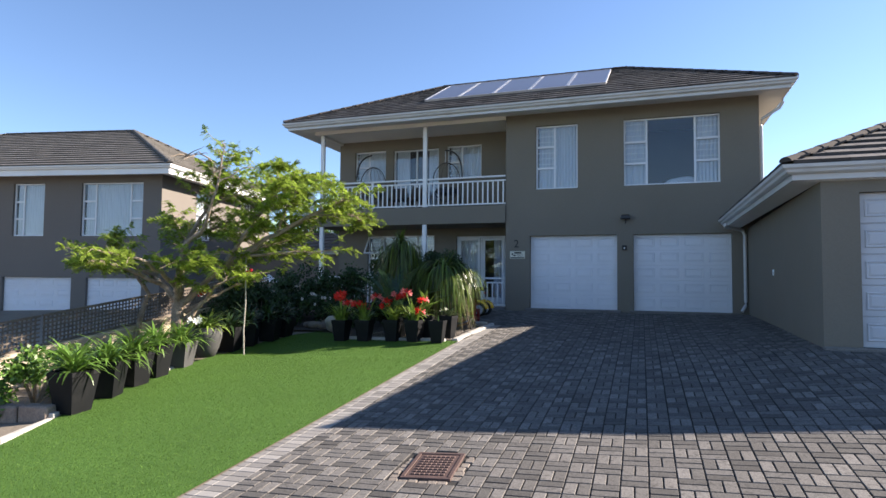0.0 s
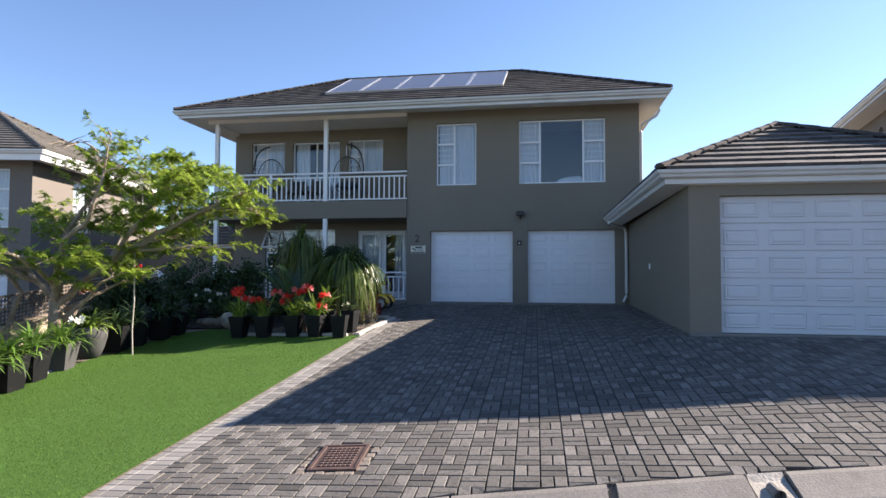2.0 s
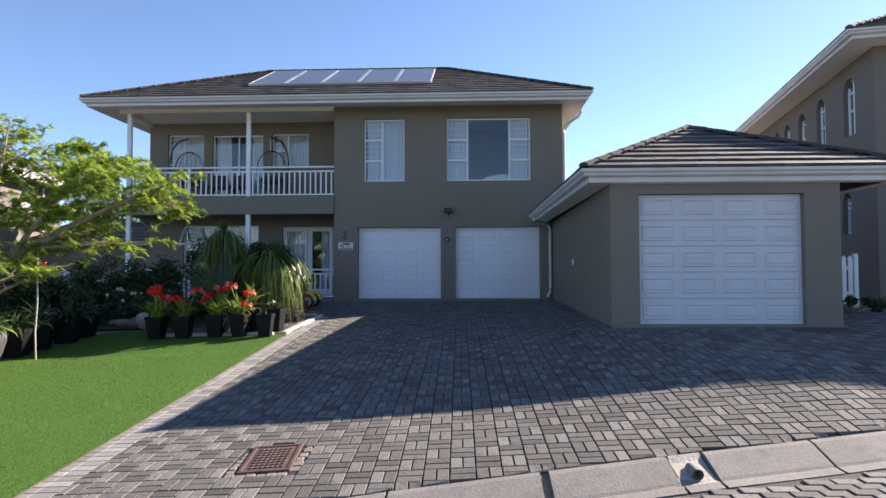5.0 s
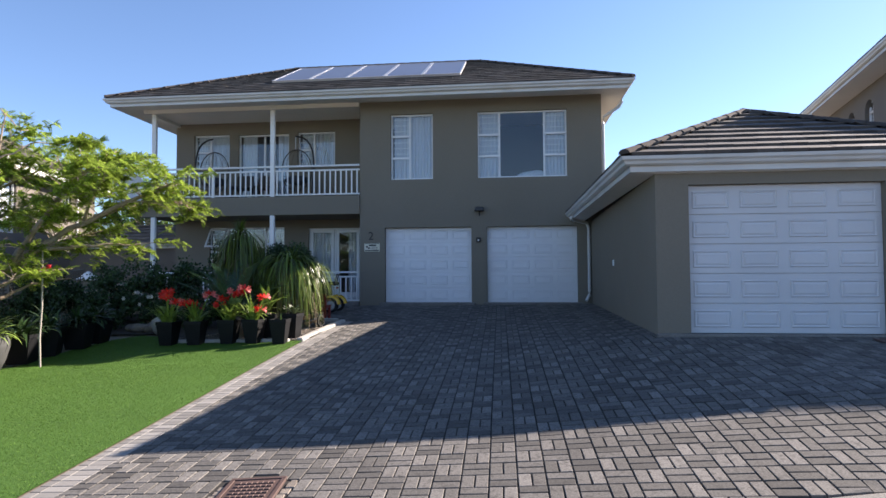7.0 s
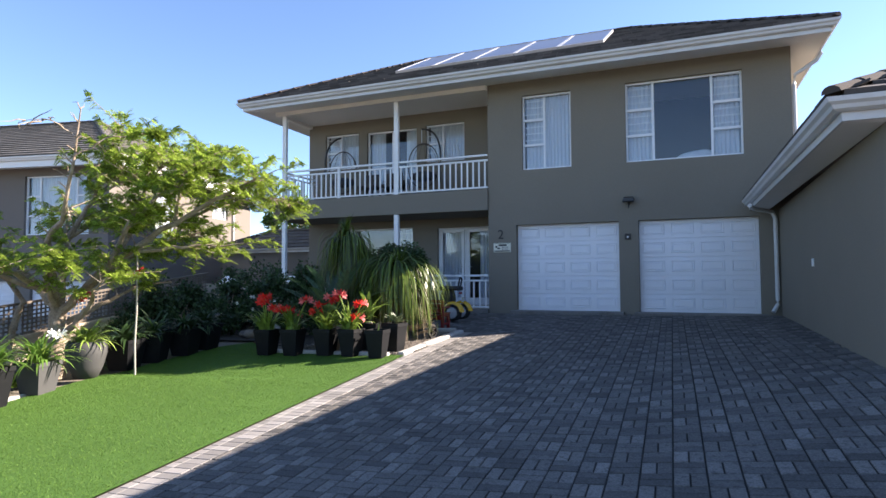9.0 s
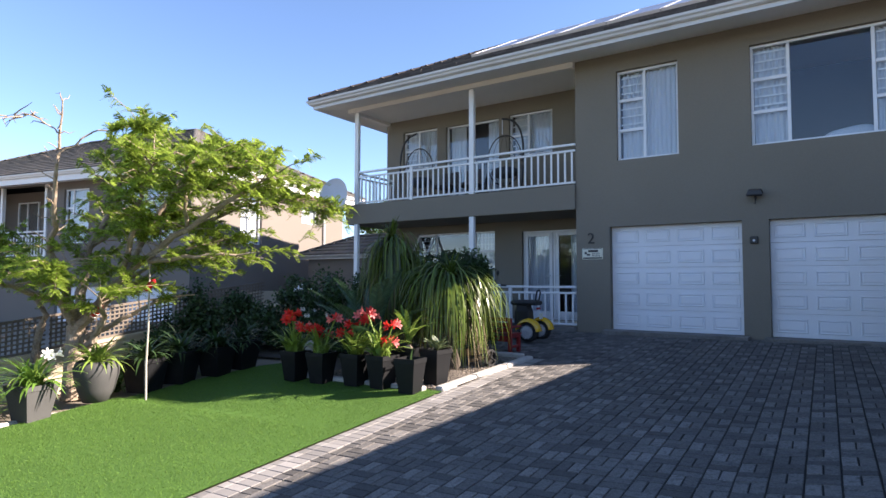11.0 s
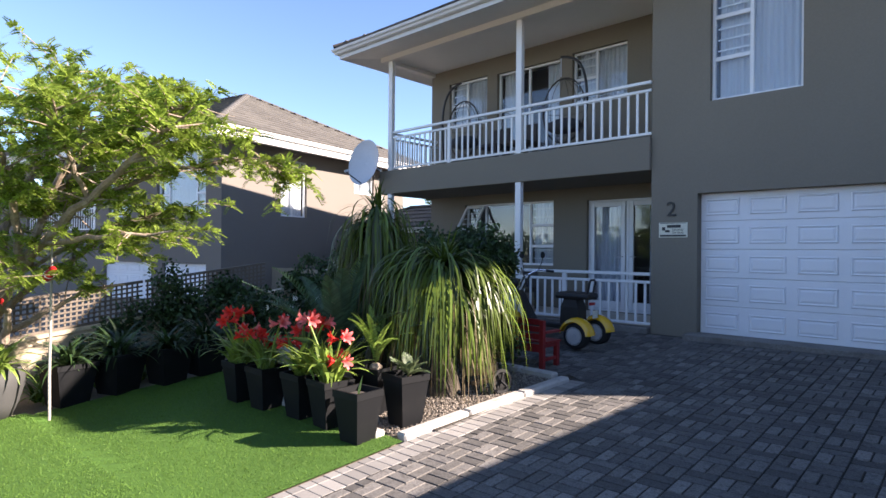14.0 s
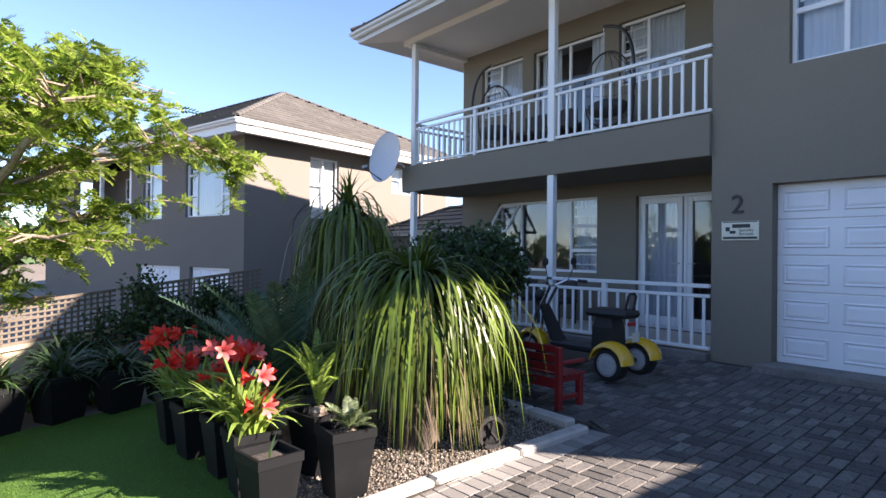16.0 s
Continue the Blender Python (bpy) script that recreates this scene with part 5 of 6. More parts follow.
def bush(x, y, rx, ry, h, n, leaf, material, label, name="shrub", group="", flowers=0, z=None, low=0.0):
    """A shrub: stems, and small leaves in uneven clumps."""
    zb = gz(x, y) if z is None else z
    t = thing(name, (x, y, zb), 0, None, label, "shrub", group)
    st, g = G(), G()
    cl = []
    for i in range(max(8, int(14 * rx * h))):
        az, rr = R(0, 6.283), R(0.15, 0.95) ** 0.6
        c = Vector((math.cos(az) * rr * rx, math.sin(az) * rr * ry, h * (low + (1 - low) * R(0.25, 1.0) * (1 - 0.35 * rr))))
        cl.append((c, R(0.16, 0.3) * min(1.0, h)))
        st.tube([(c.x * 0.1, c.y * 0.1, 0), (c.x * 0.5, c.y * 0.5, c.z * 0.6), c], [0.02, 0.014, 0.006], 5, False)
    part("stem_work", st, M_BARK, t, "", "stuff")
    for i in range(n):
        c, r = cl[int(R(0, len(cl) - 0.01))]
        d = Vector(rng.normal(0, 1, 3)).normalized() * r * R(0.3, 1.15)
        p = c + d
        p.z = max(0.02, p.z)
        a = Vector(rng.normal(0, 1, 3)).normalized()
        b = a.cross(Vector(rng.normal(0, 1, 3))).normalized()
        L, W = leaf * R(0.6, 1.2), leaf * R(0.22, 0.4)
        k = len(g.v)
        g.v += [tuple(p), tuple(p + a * L * 0.5 + b * W), tuple(p + a * L), tuple(p + a * L * 0.5 - b * W)]
        g.f.append((k, k + 1, k + 2, k + 3))
    part("foliage", g, material, t, "", "stuff")
    for i in range(flowers):
        c, r = cl[int(R(0, len(cl) - 0.01))]
        p = c + Vector((R(-0.1, 0.1), -r, r + 0.04))
        f = G()
        for s in range(6):
            a = s * 1.047
            f.face(p, p + Vector((0.03 * math.cos(a - 0.4), -0.01, 0.03 * math.sin(a - 0.4))), p + Vector((0.05 * math.cos(a), -0.02, 0.05 * math.sin(a))), p + Vector((0.03 * math.cos(a + 0.4), -0.01, 0.03 * math.sin(a + 0.4))))
        part("flower", f, M_PETAL_W, t, "white flower")
    return t


HEDGE = "dark green garden shrub in the planting bed"
bush(-6.8, 14.4, 1.0, 0.9, 1.9, 4200, 0.09, M_LEAF_BUSH, HEDGE)
bush(-5.85, 13.9, 0.6, 0.6, 1.85, 3200, 0.09, M_LEAF_BUSH, HEDGE)
bush(-4.75, 13.05, 0.6, 0.4, 1.95, 9000, 0.06, M_LEAF_BUSH, HEDGE)
bush(-4.3, 13.0, 0.66, 0.38, 2.2, 22000, 0.06, M_LEAF_BUSH, HEDGE)
bush(-7.8, 14.3, 1.0, 0.9, 1.45, 3400, 0.09, M_LEAF_BUSH, HEDGE)
bush(-8.5, 13.0, 0.9, 0.8, 0.8, 2300, 0.08, M_LEAF_BUSH, "low dark shrub with white flowers", flowers=9)
bush(-7.3, 12.9, 0.9, 0.7, 0.75, 2300, 0.08, M_LEAF_BUSH, "low dark shrub with white flowers", flowers=8)
bush(-6.2, 12.6, 0.8, 0.7, 0.8, 2300, 0.08, M_LEAF_BUSH, HEDGE)
bush(-8.6, 11.9, 0.6, 0.9, 1.35, 4200, 0.08, M_LEAF_BUSH, HEDGE)
bush(-8.6, 13.1, 0.6, 0.8, 1.35, 4200, 0.08, M_LEAF_BUSH, HEDGE)
bush(-8.6, 10.7, 0.5, 0.8, 1.2, 3000, 0.08, M_LEAF_BUSH, HEDGE)
bush(-9.4, 14.6, 0.9, 0.9, 1.5, 2600, 0.09, M_LEAF_BUSH, HEDGE)
bush(-8.4, 9.8, 0.5, 0.7, 0.5, 1300, 0.08, M_LEAF_STRAP, "low green shrub by the garden wall")
bush(-7.6, 5.5, 0.75, 0.7, 0.75, 2400, 0.08, M_LEAF_STRAP, "leafy green shrub in the side planter")
bush(-7.9, 4.6, 0.75, 0.7, 0.7, 2400, 0.08, M_LEAF_STRAP, "leafy green shrub in the side planter")
bush(-7.9, 6.9, 0.5, 0.6, 0.55, 1400, 0.08, M_LEAF_STRAP, "leafy green shrub in the side planter")
for x, y in ((-8.1, 9.3), (-8.1, 8.1), (-7.9, 7.4), (-8.0, 10.4)):
    strap_plant(x, y, gz(x, y), 60, 0.6, 0.04, M_LEAF_STRAP, "clump of green strap leaves on the ground")


# ---- the tree ----
def tree():
    bx, by = -8.2, 8.75
    t = thing("garden_tree", (bx, by, gz(bx, by)), 0, ID, "spreading garden tree with pale bark and feathery light green leaves", "tree")
    z0 = gz(bx, by) - 0.03
    limbs = [
        [(-8.2, 8.75, z0, 0.15), (-8.22, 8.76, 0.7, 0.115), (-8.22, 8.78, 1.15, 0.12)],
        [(-8.22, 8.78, 1.1, 0.09), (-8.25, 8.85, 1.6, 0.075), (-8.3, 8.95, 2.3, 0.05), (-8.0, 9.2, 3.0, 0.03), (-7.7, 9.5, 3.5, 0.012)],
        [(-8.2, 8.78, 1.05, 0.08), (-7.75, 8.85, 1.5, 0.065), (-7.1, 9.0, 2.0, 0.055), (-6.3, 9.3, 2.55, 0.042), (-5.5, 9.55, 3.0, 0.028), (-4.9, 9.7, 3.25, 0.01)],
        [(-7.3, 8.95, 1.85, 0.05), (-6.6, 8.7, 2.5, 0.036), (-6.0, 8.5, 3.0, 0.022), (-5.6, 8.4, 3.25, 0.01)],
        [(-8.22, 8.8, 1.1, 0.08), (-8.0, 8.5, 1.7, 0.06), (-7.5, 8.1, 2.2, 0.045), (-6.8, 7.85, 2.55, 0.03), (-6.45, 7.7, 3.2, 0.02), (-6.27, 7.66, 3.9, 0.008)],
        [(-8.2, 8.8, 1.2, 0.08), (-8.7, 8.6, 1.7, 0.06), (-9.1, 8.35, 2.0, 0.045), (-9.45, 8.1, 2.2, 0.012)],
        [(-8.5, 8.7, 1.5, 0.05), (-8.7, 8.0, 1.8, 0.038), (-8.7, 7.4, 1.95, 0.026), (-8.6, 6.9, 1.9, 0.012)],
        [(-8.3, 8.9, 2.2, 0.04), (-8.9, 9.4, 2.7, 0.03), (-9.5, 9.9, 3.0, 0.015)],
        [(-8.1, 8.6, 1.45, 0.05), (-7.6, 7.7, 1.75, 0.036), (-7.3, 6.9, 1.95, 0.022), (-7.2, 6.3, 2.0, 0.01)],
        [(-6.3, 9.3, 2.55, 0.03), (-6.0, 10.0, 2.9, 0.022), (-5.5, 10.6, 3.05, 0.012), (-5.35, 10.95, 2.95, 0.006)],
        [(-6.9, 9.05, 2.1, 0.035), (-6.2, 9.4, 2.15, 0.024), (-5.6, 9.8, 2.2, 0.012)],
        [(-8.2, 8.85, 0.75, 0.06), (-7.9, 8.9, 1.0, 0.05), (-7.55, 8.85, 1.3, 0.035), (-7.2, 8.6, 1.5, 0.02), (-6.6, 8.3, 1.65, 0.01)],
        [(-8.9, 8.5, 0.1, 0.07), (-9.0, 8.55, 0.7, 0.06), (-8.8, 8.6, 1.3, 0.045), (-9.1, 8.4, 1.9, 0.025), (-9.4, 8.2, 2.3, 0.01)],
        [(-8.1, 8.9, 1.25, 0.05), (-7.8, 9.3, 1.7, 0.04), (-7.5, 9.75, 2.1, 0.025), (-7.2, 10.2, 2.3, 0.012)],
        [(-8.15, 8.9, 0.95, 0.045), (-7.9, 9.3, 1.25, 0.035), (-7.5, 9.6, 1.5, 0.02), (-7.0, 9.9, 1.6, 0.01)],
        [(-8.3, 8.95, 2.3, 0.035), (-7.9, 9.4, 2.7, 0.025), (-7.4, 9.9, 2.9, 0.012)],
        [(-8.1, 8.6, 1.3, 0.05), (-7.8, 8.3, 1.7, 0.035), (-7.4, 8.1, 1.95, 0.02), (-6.8, 8.0, 2.05, 0.01)],
        [(-7.3, 8.95, 1.85, 0.05), (-6.95, 9.1, 2.5, 0.04), (-6.55, 9.25, 3.05, 0.025), (-6.2, 9.3, 3.45, 0.012)],
        [(-6.3, 9.3, 2.55, 0.03), (-5.9, 9.0, 3.0, 0.02), (-5.5, 8.8, 3.35, 0.01)],
        [(-6.55, 9.25, 3.05, 0.022), (-6.25, 9.7, 3.4, 0.016), (-5.95, 10.2, 3.6, 0.008)],
        [(-8.0, 9.2, 3.0, 0.025), (-7.5, 9.7, 3.5, 0.016), (-7.0, 10.1, 3.75, 0.008)],
        [(-7.5, 8.95, 1.75, 0.03), (-7.1, 9.6, 2.2, 0.022), (-6.7, 10.2, 2.45, 0.01)],
        [(-6.42, 7.69, 3.3, 0.014), (-6.1, 7.9, 3.55, 0.01), (-5.75, 8.1, 3.62, 0.006), (-5.55, 8.2, 3.6, 0.003)],
        [(-6.95, 9.1, 2.5, 0.035), (-6.75, 9.5, 3.2, 0.025), (-6.5, 9.8, 3.6, 0.015), (-6.3, 9.95, 3.75, 0.006)],
        [(-8.0, 9.2, 3.0, 0.028), (-7.98, 9.25, 3.5, 0.02), (-7.85, 9.35, 3.9, 0.012), (-7.6, 9.4, 4.15, 0.006)],
        [(-6.36, 7.68, 3.55, 0.01), (-6.6, 7.5, 3.75, 0.006), (-6.8, 7.3, 3.72, 0.003)],
    ]
    part("trunk", G().tube([p[:3] for p in limbs[0]], [p[3] for p in limbs[0]], 12), M_BARK, t, "pale flaking trunk")
    twigs, leaves = G(), G()
    sprays = []
    for li, L in enumerate(limbs[1:]):
        pts, rad = [], []
        for a, b in zip(L, L[1:]):
            for s in range(4):
                w = s / 4
                p = Vector(a[:3]).lerp(Vector(b[:3]), w)
                pts.append(p + Vector((R(-1, 1), R(-1, 1), R(-1, 1))) * 0.025)
                rad.append(a[3] * (1 - w) + b[3] * w)
        pts.append(Vector(L[-1][:3]))
        rad.append(L[-1][3])
        part("limb", G().tube(pts, rad, 8), M_BARK, t)
        n = len(pts)
        dead = li in (3, 24)
        for i in range(int(n * (0.62 if li == 21 else 0.3)), n):
            for _ in range(2 if dead or li == 21 else 6):
                d = (pts[min(i + 1, n - 1)] - pts[i - 1]).normalized()
                az = R(0, 6.283)
                side = Vector((math.cos(az), math.sin(az), R(-0.25, 0.5)))
                v = (d * 0.6 + side * 0.9).normalized()
                ln = R(0.15, 0.4) if dead or li == 21 else R(0.3, 0.95)
                q = [pts[i] + v * ln * s + Vector((0, 0, -0.22 * s * s * ln)) + Vector((R(-1, 1), R(-1, 1), R(-1, 1))) * 0.04 * s for s in (0, 0.33, 0.66, 1)]
                if q[3].z < R(1.45, 1.75) or q[3].z < 2.4 and R(0, 1) < 0.5:
                    continue
                leafy = not dead and R(0, 1) > 0.45 or li == 21
                if leafy or dead or R(0, 1) < 0.2:
                    twigs.tube(q, [0.01, 0.007, 0.005, 0.002], 5, False)
                if leafy:
                    sprays.append((q, v))
    part("brushwood", twigs, M_BARK, t, "", "stuff")
    for q, v in sprays:
        for s in np.arange(R(0.25, 0.5), 1.02, 0.13):
            a = min(2, int(s * 3))
            p = q[a].lerp(q[a + 1], min(1.0, s * 3 - a))
            for _ in range(int(R(2.6, 6.2))):
                az = math.atan2(v.y, v.x) + R(-1.9, 1.9)
                e = R(-35, 60)
                d = Vector((math.cos(az) * math.cos(radians(e)), math.sin(az) * math.cos(radians(e)), math.sin(radians(e))))
                side = Vector((-math.sin(az), math.cos(az), R(-0.9, 0.9))).normalized()
                ln = R(0.07, 0.17)
                for i in range(6):
                    u = (i + 0.7) / 6
                    c = p + d * ln * u + Vector((0, 0, -0.04 * u * u))
                    w = 0.047 * (1 - 0.5 * u) * R(0.8, 1.2)
                    for sg in (-1, 1):
                        k = len(leaves.v)
                        leaves.v += [tuple(c), tuple(c + side * sg * w * 0.45 + d * 0.026), tuple(c + side * sg * w + d * 0.026), tuple(c + side * sg * w * 0.6 - d * 0.001)]
                        leaves.f.append((k, k + 1, k + 2, k + 3))
    part("crown", leaves, M_LEAF_TREE, t, "feathery yellow-green foliage", "stuff")


tree()


# ---- garden wall and lattice ----
WX = -9.05


def wall_top(y):
    return 0.5 + 0.125 * (y - 7.3)


def garden_wall():
    t = thing("garden_wall", (WX, 9.0, 0.0), 0, ID, "low cream plastered garden wall with a moulded top", "wall")
    ys = [2.5 + 0.5 * i for i in range(26)]
    g, c = G(), G()
    for a, b in zip(ys, ys[1:]):
        g.hexa([(WX - 0.16, a, gz(WX, a) - 0.2), (WX, a, gz(WX, a) - 0.2), (WX, b, gz(WX, b) - 0.2), (WX - 0.16, b, gz(WX, b) - 0.2), (WX - 0.16, a, wall_top(a)), (WX, a, wall_top(a)), (WX, b, wall_top(b)), (WX - 0.16, b, wall_top(b))])
        for d, h0, h1 in ((0.02, -0.09, -0.06), (0.04, 0.0, 0.05)):
            c.hexa([(WX - 0.18, a, wall_top(a) + h0), (WX + d, a, wall_top(a) + h0), (WX + d, b, wall_top(b) + h0), (WX - 0.18, b, wall_top(b) + h0), (WX - 0.18, a, wall_top(a) + h1), (WX + d, a, wall_top(a) + h1), (WX + d, b, wall_top(b) + h1), (WX - 0.18, b, wall_top(b) + h1)])
    part("wall_body", g, M_CREAM, t)
    part("coping", c, M_CREAM, t)
    for y0 in (2.5, 4.6, 6.7, 8.8, 10.9):
        L = 2.05
        f = thing("lattice_panel", (WX - 0.08, y0, wall_top(y0) + 0.05), 0, ID, "weathered square lattice panel on the garden wall", "lattice", "lattice panels")
        P = lambda y, h: wall_top(y) + 0.05 + h
        b = lambda ya, za, yb, zb, x0, x1: G().hexa([(x0, ya, P(ya, za)), (x1, ya, P(ya, za)), (x1, yb, P(yb, za)), (x0, yb, P(yb, za)), (x0, ya, P(ya, zb)), (x1, ya, P(ya, zb)), (x1, yb, P(yb, zb)), (x0, yb, P(yb, zb))])
        for h in (0.0, 0.5):
            part("frame_rail", b(y0, h, y0 + L, h + 0.04, WX - 0.11, WX - 0.05), M_LATTICE, f)
        for h in np.arange(0.085, 0.5, 0.07):
            part("slat", b(y0, h, y0 + L, h + 0.026, WX - 0.079, WX - 0.067), M_LATTICE, f)
        for y in np.arange(y0 + 0.02, y0 + L - 0.03, 0.075):
            part("slat", b(y, 0.042, y + 0.026, 0.498, WX - 0.093, WX - 0.081), M_LATTICE, f)


garden_wall()
g = G()
g.wall("x", -14.6, -9.25, 16.3, 16.46, -0.3, 1.5)
solo("boundary_wall", g, M_WALL, "taupe plastered boundary wall between the houses", "wall", kind="structure")
g = G().loft([(0.22, 0.22, 0), (0.22, 0.22, 0.04), (0.02, 0.02, 0.26)])
lt = solo("pillar_cap", g, M_WHITE, "white pyramid cap on the boundary wall", "pillar cap")
lt.location = (-11.6, 16.38, 1.5)


def planter_edge():
    t = thing("planter_edging", (-7.0, 4.6, gz(-7, 4.6)), 0, ID, "row of pale split-face blocks along the side planter", "edging")
    for i in range(7):
        a = -6.75 - i * 0.42
        m = pose(a, 4.92 - i * 0.1, gz(a, 4.8), 0, 0, 14 + R(-3, 3))
        part("block", G().cbox(-0.2, -0.1, -0.05, 0.2, 0.1, 0.17, 0.02, m), M_BLOCK, t)
    g = thing("lawn_edging", (-6.2, 4.2, gz(-6.2, 4.2)), 0, ID, "thin white concrete edging strip beside the lawn", "edging")
    pts = [(-5.35, 2.3), (-6.1, 4.0), (-6.5, 4.9), (-6.84, 5.75), (-7.2, 7.05), (-7.37, 8.2)]
    for (a, b), (c, d) in zip(pts, pts[1:]):
        m = pose((a + c) / 2, (b + d) / 2, gz((a + c) / 2, (b + d) / 2), 0, 0, math.degrees(math.atan2(d - b, c - a)))
        L = math.hypot(c - a, d - b) / 2 - 0.004
        part("strip", G().cbox(-L, -0.035, -0.06, L, 0.035, 0.045, 0.008, m), M_EDGE, g)


planter_edge()


def boulder(x, y, r, squash, material, label):
    bm = bmesh.new()
    bmesh.ops.create_icosphere(bm, subdivisions=3, radius=r)
    o = Vector((x * 3, y * 5, 0))
    for v in bm.verts:
        d = noise.noise(v.co * (1.6 / r) * 0.6 + o) * 0.28 * r
        v.co = v.co * (1 + d / r)
        v.co.z *= squash
    g = G()
    g.add_bm(bm)
    g.smooth = True
    ob = solo("garden_rock", g, material, label, "rock", group="rocks by the bed")
    ob.location = (x, y, gz(x, y) + r * squash * 0.75)


boulder(-6.55, 11.95, 0.2, 1.0, M_STONE, "smooth round pale garden boulder beside the lawn")
for x, y, r in ((-6.95, 12.15, 0.14), (-7.2, 12.2, 0.17), (-7.45, 12.3, 0.13), (-7.1, 12.45, 0.15), (-6.3, 11.75, 0.08)):
    boulder(x, y, r, 0.65, M_ROCK, "rough brown-grey garden rock")


def stake():
    x, y = -6.9, 9.12
    z = gz(x, y)
    t = thing("garden_stake", (x, y, z), 0, ID, "slim weathered garden stake with a red bird ornament on top", "stake")
    part("stick", G().tube([(x, y, z - 0.02), (x - 0.02, y, z + 0.5), (x + 0.01, y, z + 1.0), (x - 0.01, y + 0.01, z + 1.95)], [0.016, 0.015, 0.014, 0.011], 8), M_STONE, t)
    for ox, oy, oz, par in ((x + 0.02, y - 0.03, 1.73, t),):
        bird(ox, oy, oz, par)


def bird(ox, oy, oz, par):
    """A small red striped ornament: body, tail and white bands."""
    m = pose(ox, oy, oz, 0, -35, 10) @ Matrix.Scale(1.4, 4)
    g = G().lathe([(0.005, -0.085), (0.028, -0.06), (0.038, -0.01), (0.034, 0.035), (0.018, 0.06), (0.026, 0.08), (0.024, 0.1), (0.004, 0.125)], 12, m @ pose(0, 0, 0, 0, 90, 0))
    g.smooth = True
    body = part("ornament", g, M_RED_ENAMEL, par, "red glazed ornament with pale bands")
    for d in (-0.04, 0.015):
        b = G().lathe([(0.036, d - 0.006), (0.0395, d), (0.036, d + 0.006)], 12, m @ pose(0, 0, 0, 0, 90, 0))
        part("band", b, M_WHITE, body)


M_ALLOY = mat("pale_alloy", (0.6, 0.6, 0.61), 0.3, 0.25, bump=0)
M_RED_ENAMEL = mat("red_glaze", (0.5, 0.02, 0.02), 0.3, bump=0)
stake()
o = thing("hanging_ornament", (-7.62, 8.76, 1.36), 0, ID, "red glazed bird ornament on a tree branch", "ornament")
bird(-7.62, 8.76, 1.36, o)


# ---- on the house ----
def wall_bits():
    t = thing("floodlight", (-0.03, FY, 3.37), 0, ID, "small black floodlight on a bracket above the garages", "lamp")
    part("bracket", G().box(-0.05, FY - 0.03, 3.3, -0.01, FY, 3.4), M_BLACK, t)
    part("head", G().loft([(0.12, 0.08, 0), (0.13, 0.09, 0.03), (0.1, 0.06, 0.1)], m=pose(-0.03, FY - 0.11, 3.36, 18, 0, 0)), M_BLACK, t)
    part("arm", G().tube([(-0.03, FY - 0.02, 3.33), (-0.03, FY - 0.06, 3.22)], 0.012), M_BLACK, t)
    t = thing("wall_intercom", (-0.05, FY, 2.56), 0, ID, "black wall bell with a white button between the garages", "intercom")
    b = part("case", G().cbox(-0.13, FY - 0.05, 2.5, 0.0, FY - 0.001, 2.63, 0.012), M_BLACK, t)
    part("button", G().lathe([(0.022, 0), (0.018, 0.012)], 14, pose(-0.065, FY - 0.05, 2.555, 90, 0, 0)), M_WHITE, b)
    t = thing("wall_sign", (-3.05, FY, 2.38), 0, ID, "cream security sign board below the house number", "sign")
    board = part("board", G().cbox(-3.27, FY - 0.012, 2.27, -2.83, FY - 0.001, 2.5, 0.003), M_SIGN, t)
    for a, b, c, d in ((-3.25, 2.485, -2.85, 2.495), (-3.14, 2.42, -2.93, 2.465), (-3.25, 2.285, -2.85, 2.312), (-3.22, 2.38, -3.17, 2.43), (-3.17, 2.35, -3.1, 2.385)):
        part("lettering_bar", G().box(a, FY - 0.015, b, c, FY - 0.012, d), M_SIGN_INK, board)
    for word, h in (("Security", 2.375), ("Services", 2.33)):
        cu = bpy.data.curves.new("lettering", "FONT")
        cu.body, cu.size, cu.extrude = word, 0.052, 0.001
        n = new("lettering", cu)
        n.parent = board
        n.matrix_basis = pose(-0.01, -0.0145, h - 2.38, 90, 0, 0)
        cu.materials.append(M_SIGN_INK)
    cu = bpy.data.curves.new("house_number", "FONT")
    cu.body, cu.size, cu.extrude, cu.align_x = "2", 0.32, 0.008, "CENTER"
    n = new("house_number", cu)
    n.matrix_world = pose(-3.08, FY - 0.009, 2.6, 90, 0, 0)
    cu.materials.append(M_BLACK)
    tagged(n, "black metal house number 2 on the taupe wall", "house number")
    t = thing("wall_outlet", (2.88, 12.53, 1.85), 0, ID, "small white socket on the garage side wall", "socket")
    part("case", G().cbox(2.86, 12.49, 1.79, 2.887, 12.57, 1.91, 0.006), M_WHITE, t)
    t = thing("downpipe", (2.72, 16.25, 0.8), 0, ID, "cream downpipe in the corner of house and garage", "downpipe")
    part("pipe", G().tube([(2.36, 15.6, 3.07), (2.45, 15.8, 3.02), (2.84, 16.25, 2.98), (2.9, 16.3, 2.85), (2.9, 16.3, 1.15), (2.89, 16.28, 1.05), (2.8, 16.22, 0.9)], 0.042, 10), M_GUTTER, t)
    for z in (1.4, 2.6):
        part("clip", G().lathe([(0.05, 0), (0.05, 0.03)], 12, pose(2.9, 16.3, z)), M_GUTTER, t)
    t = thing("downpipe", (3.36, 16.6, 3.6), 0, ID, "cream swan-neck downpipe under the house eave", "downpipe")
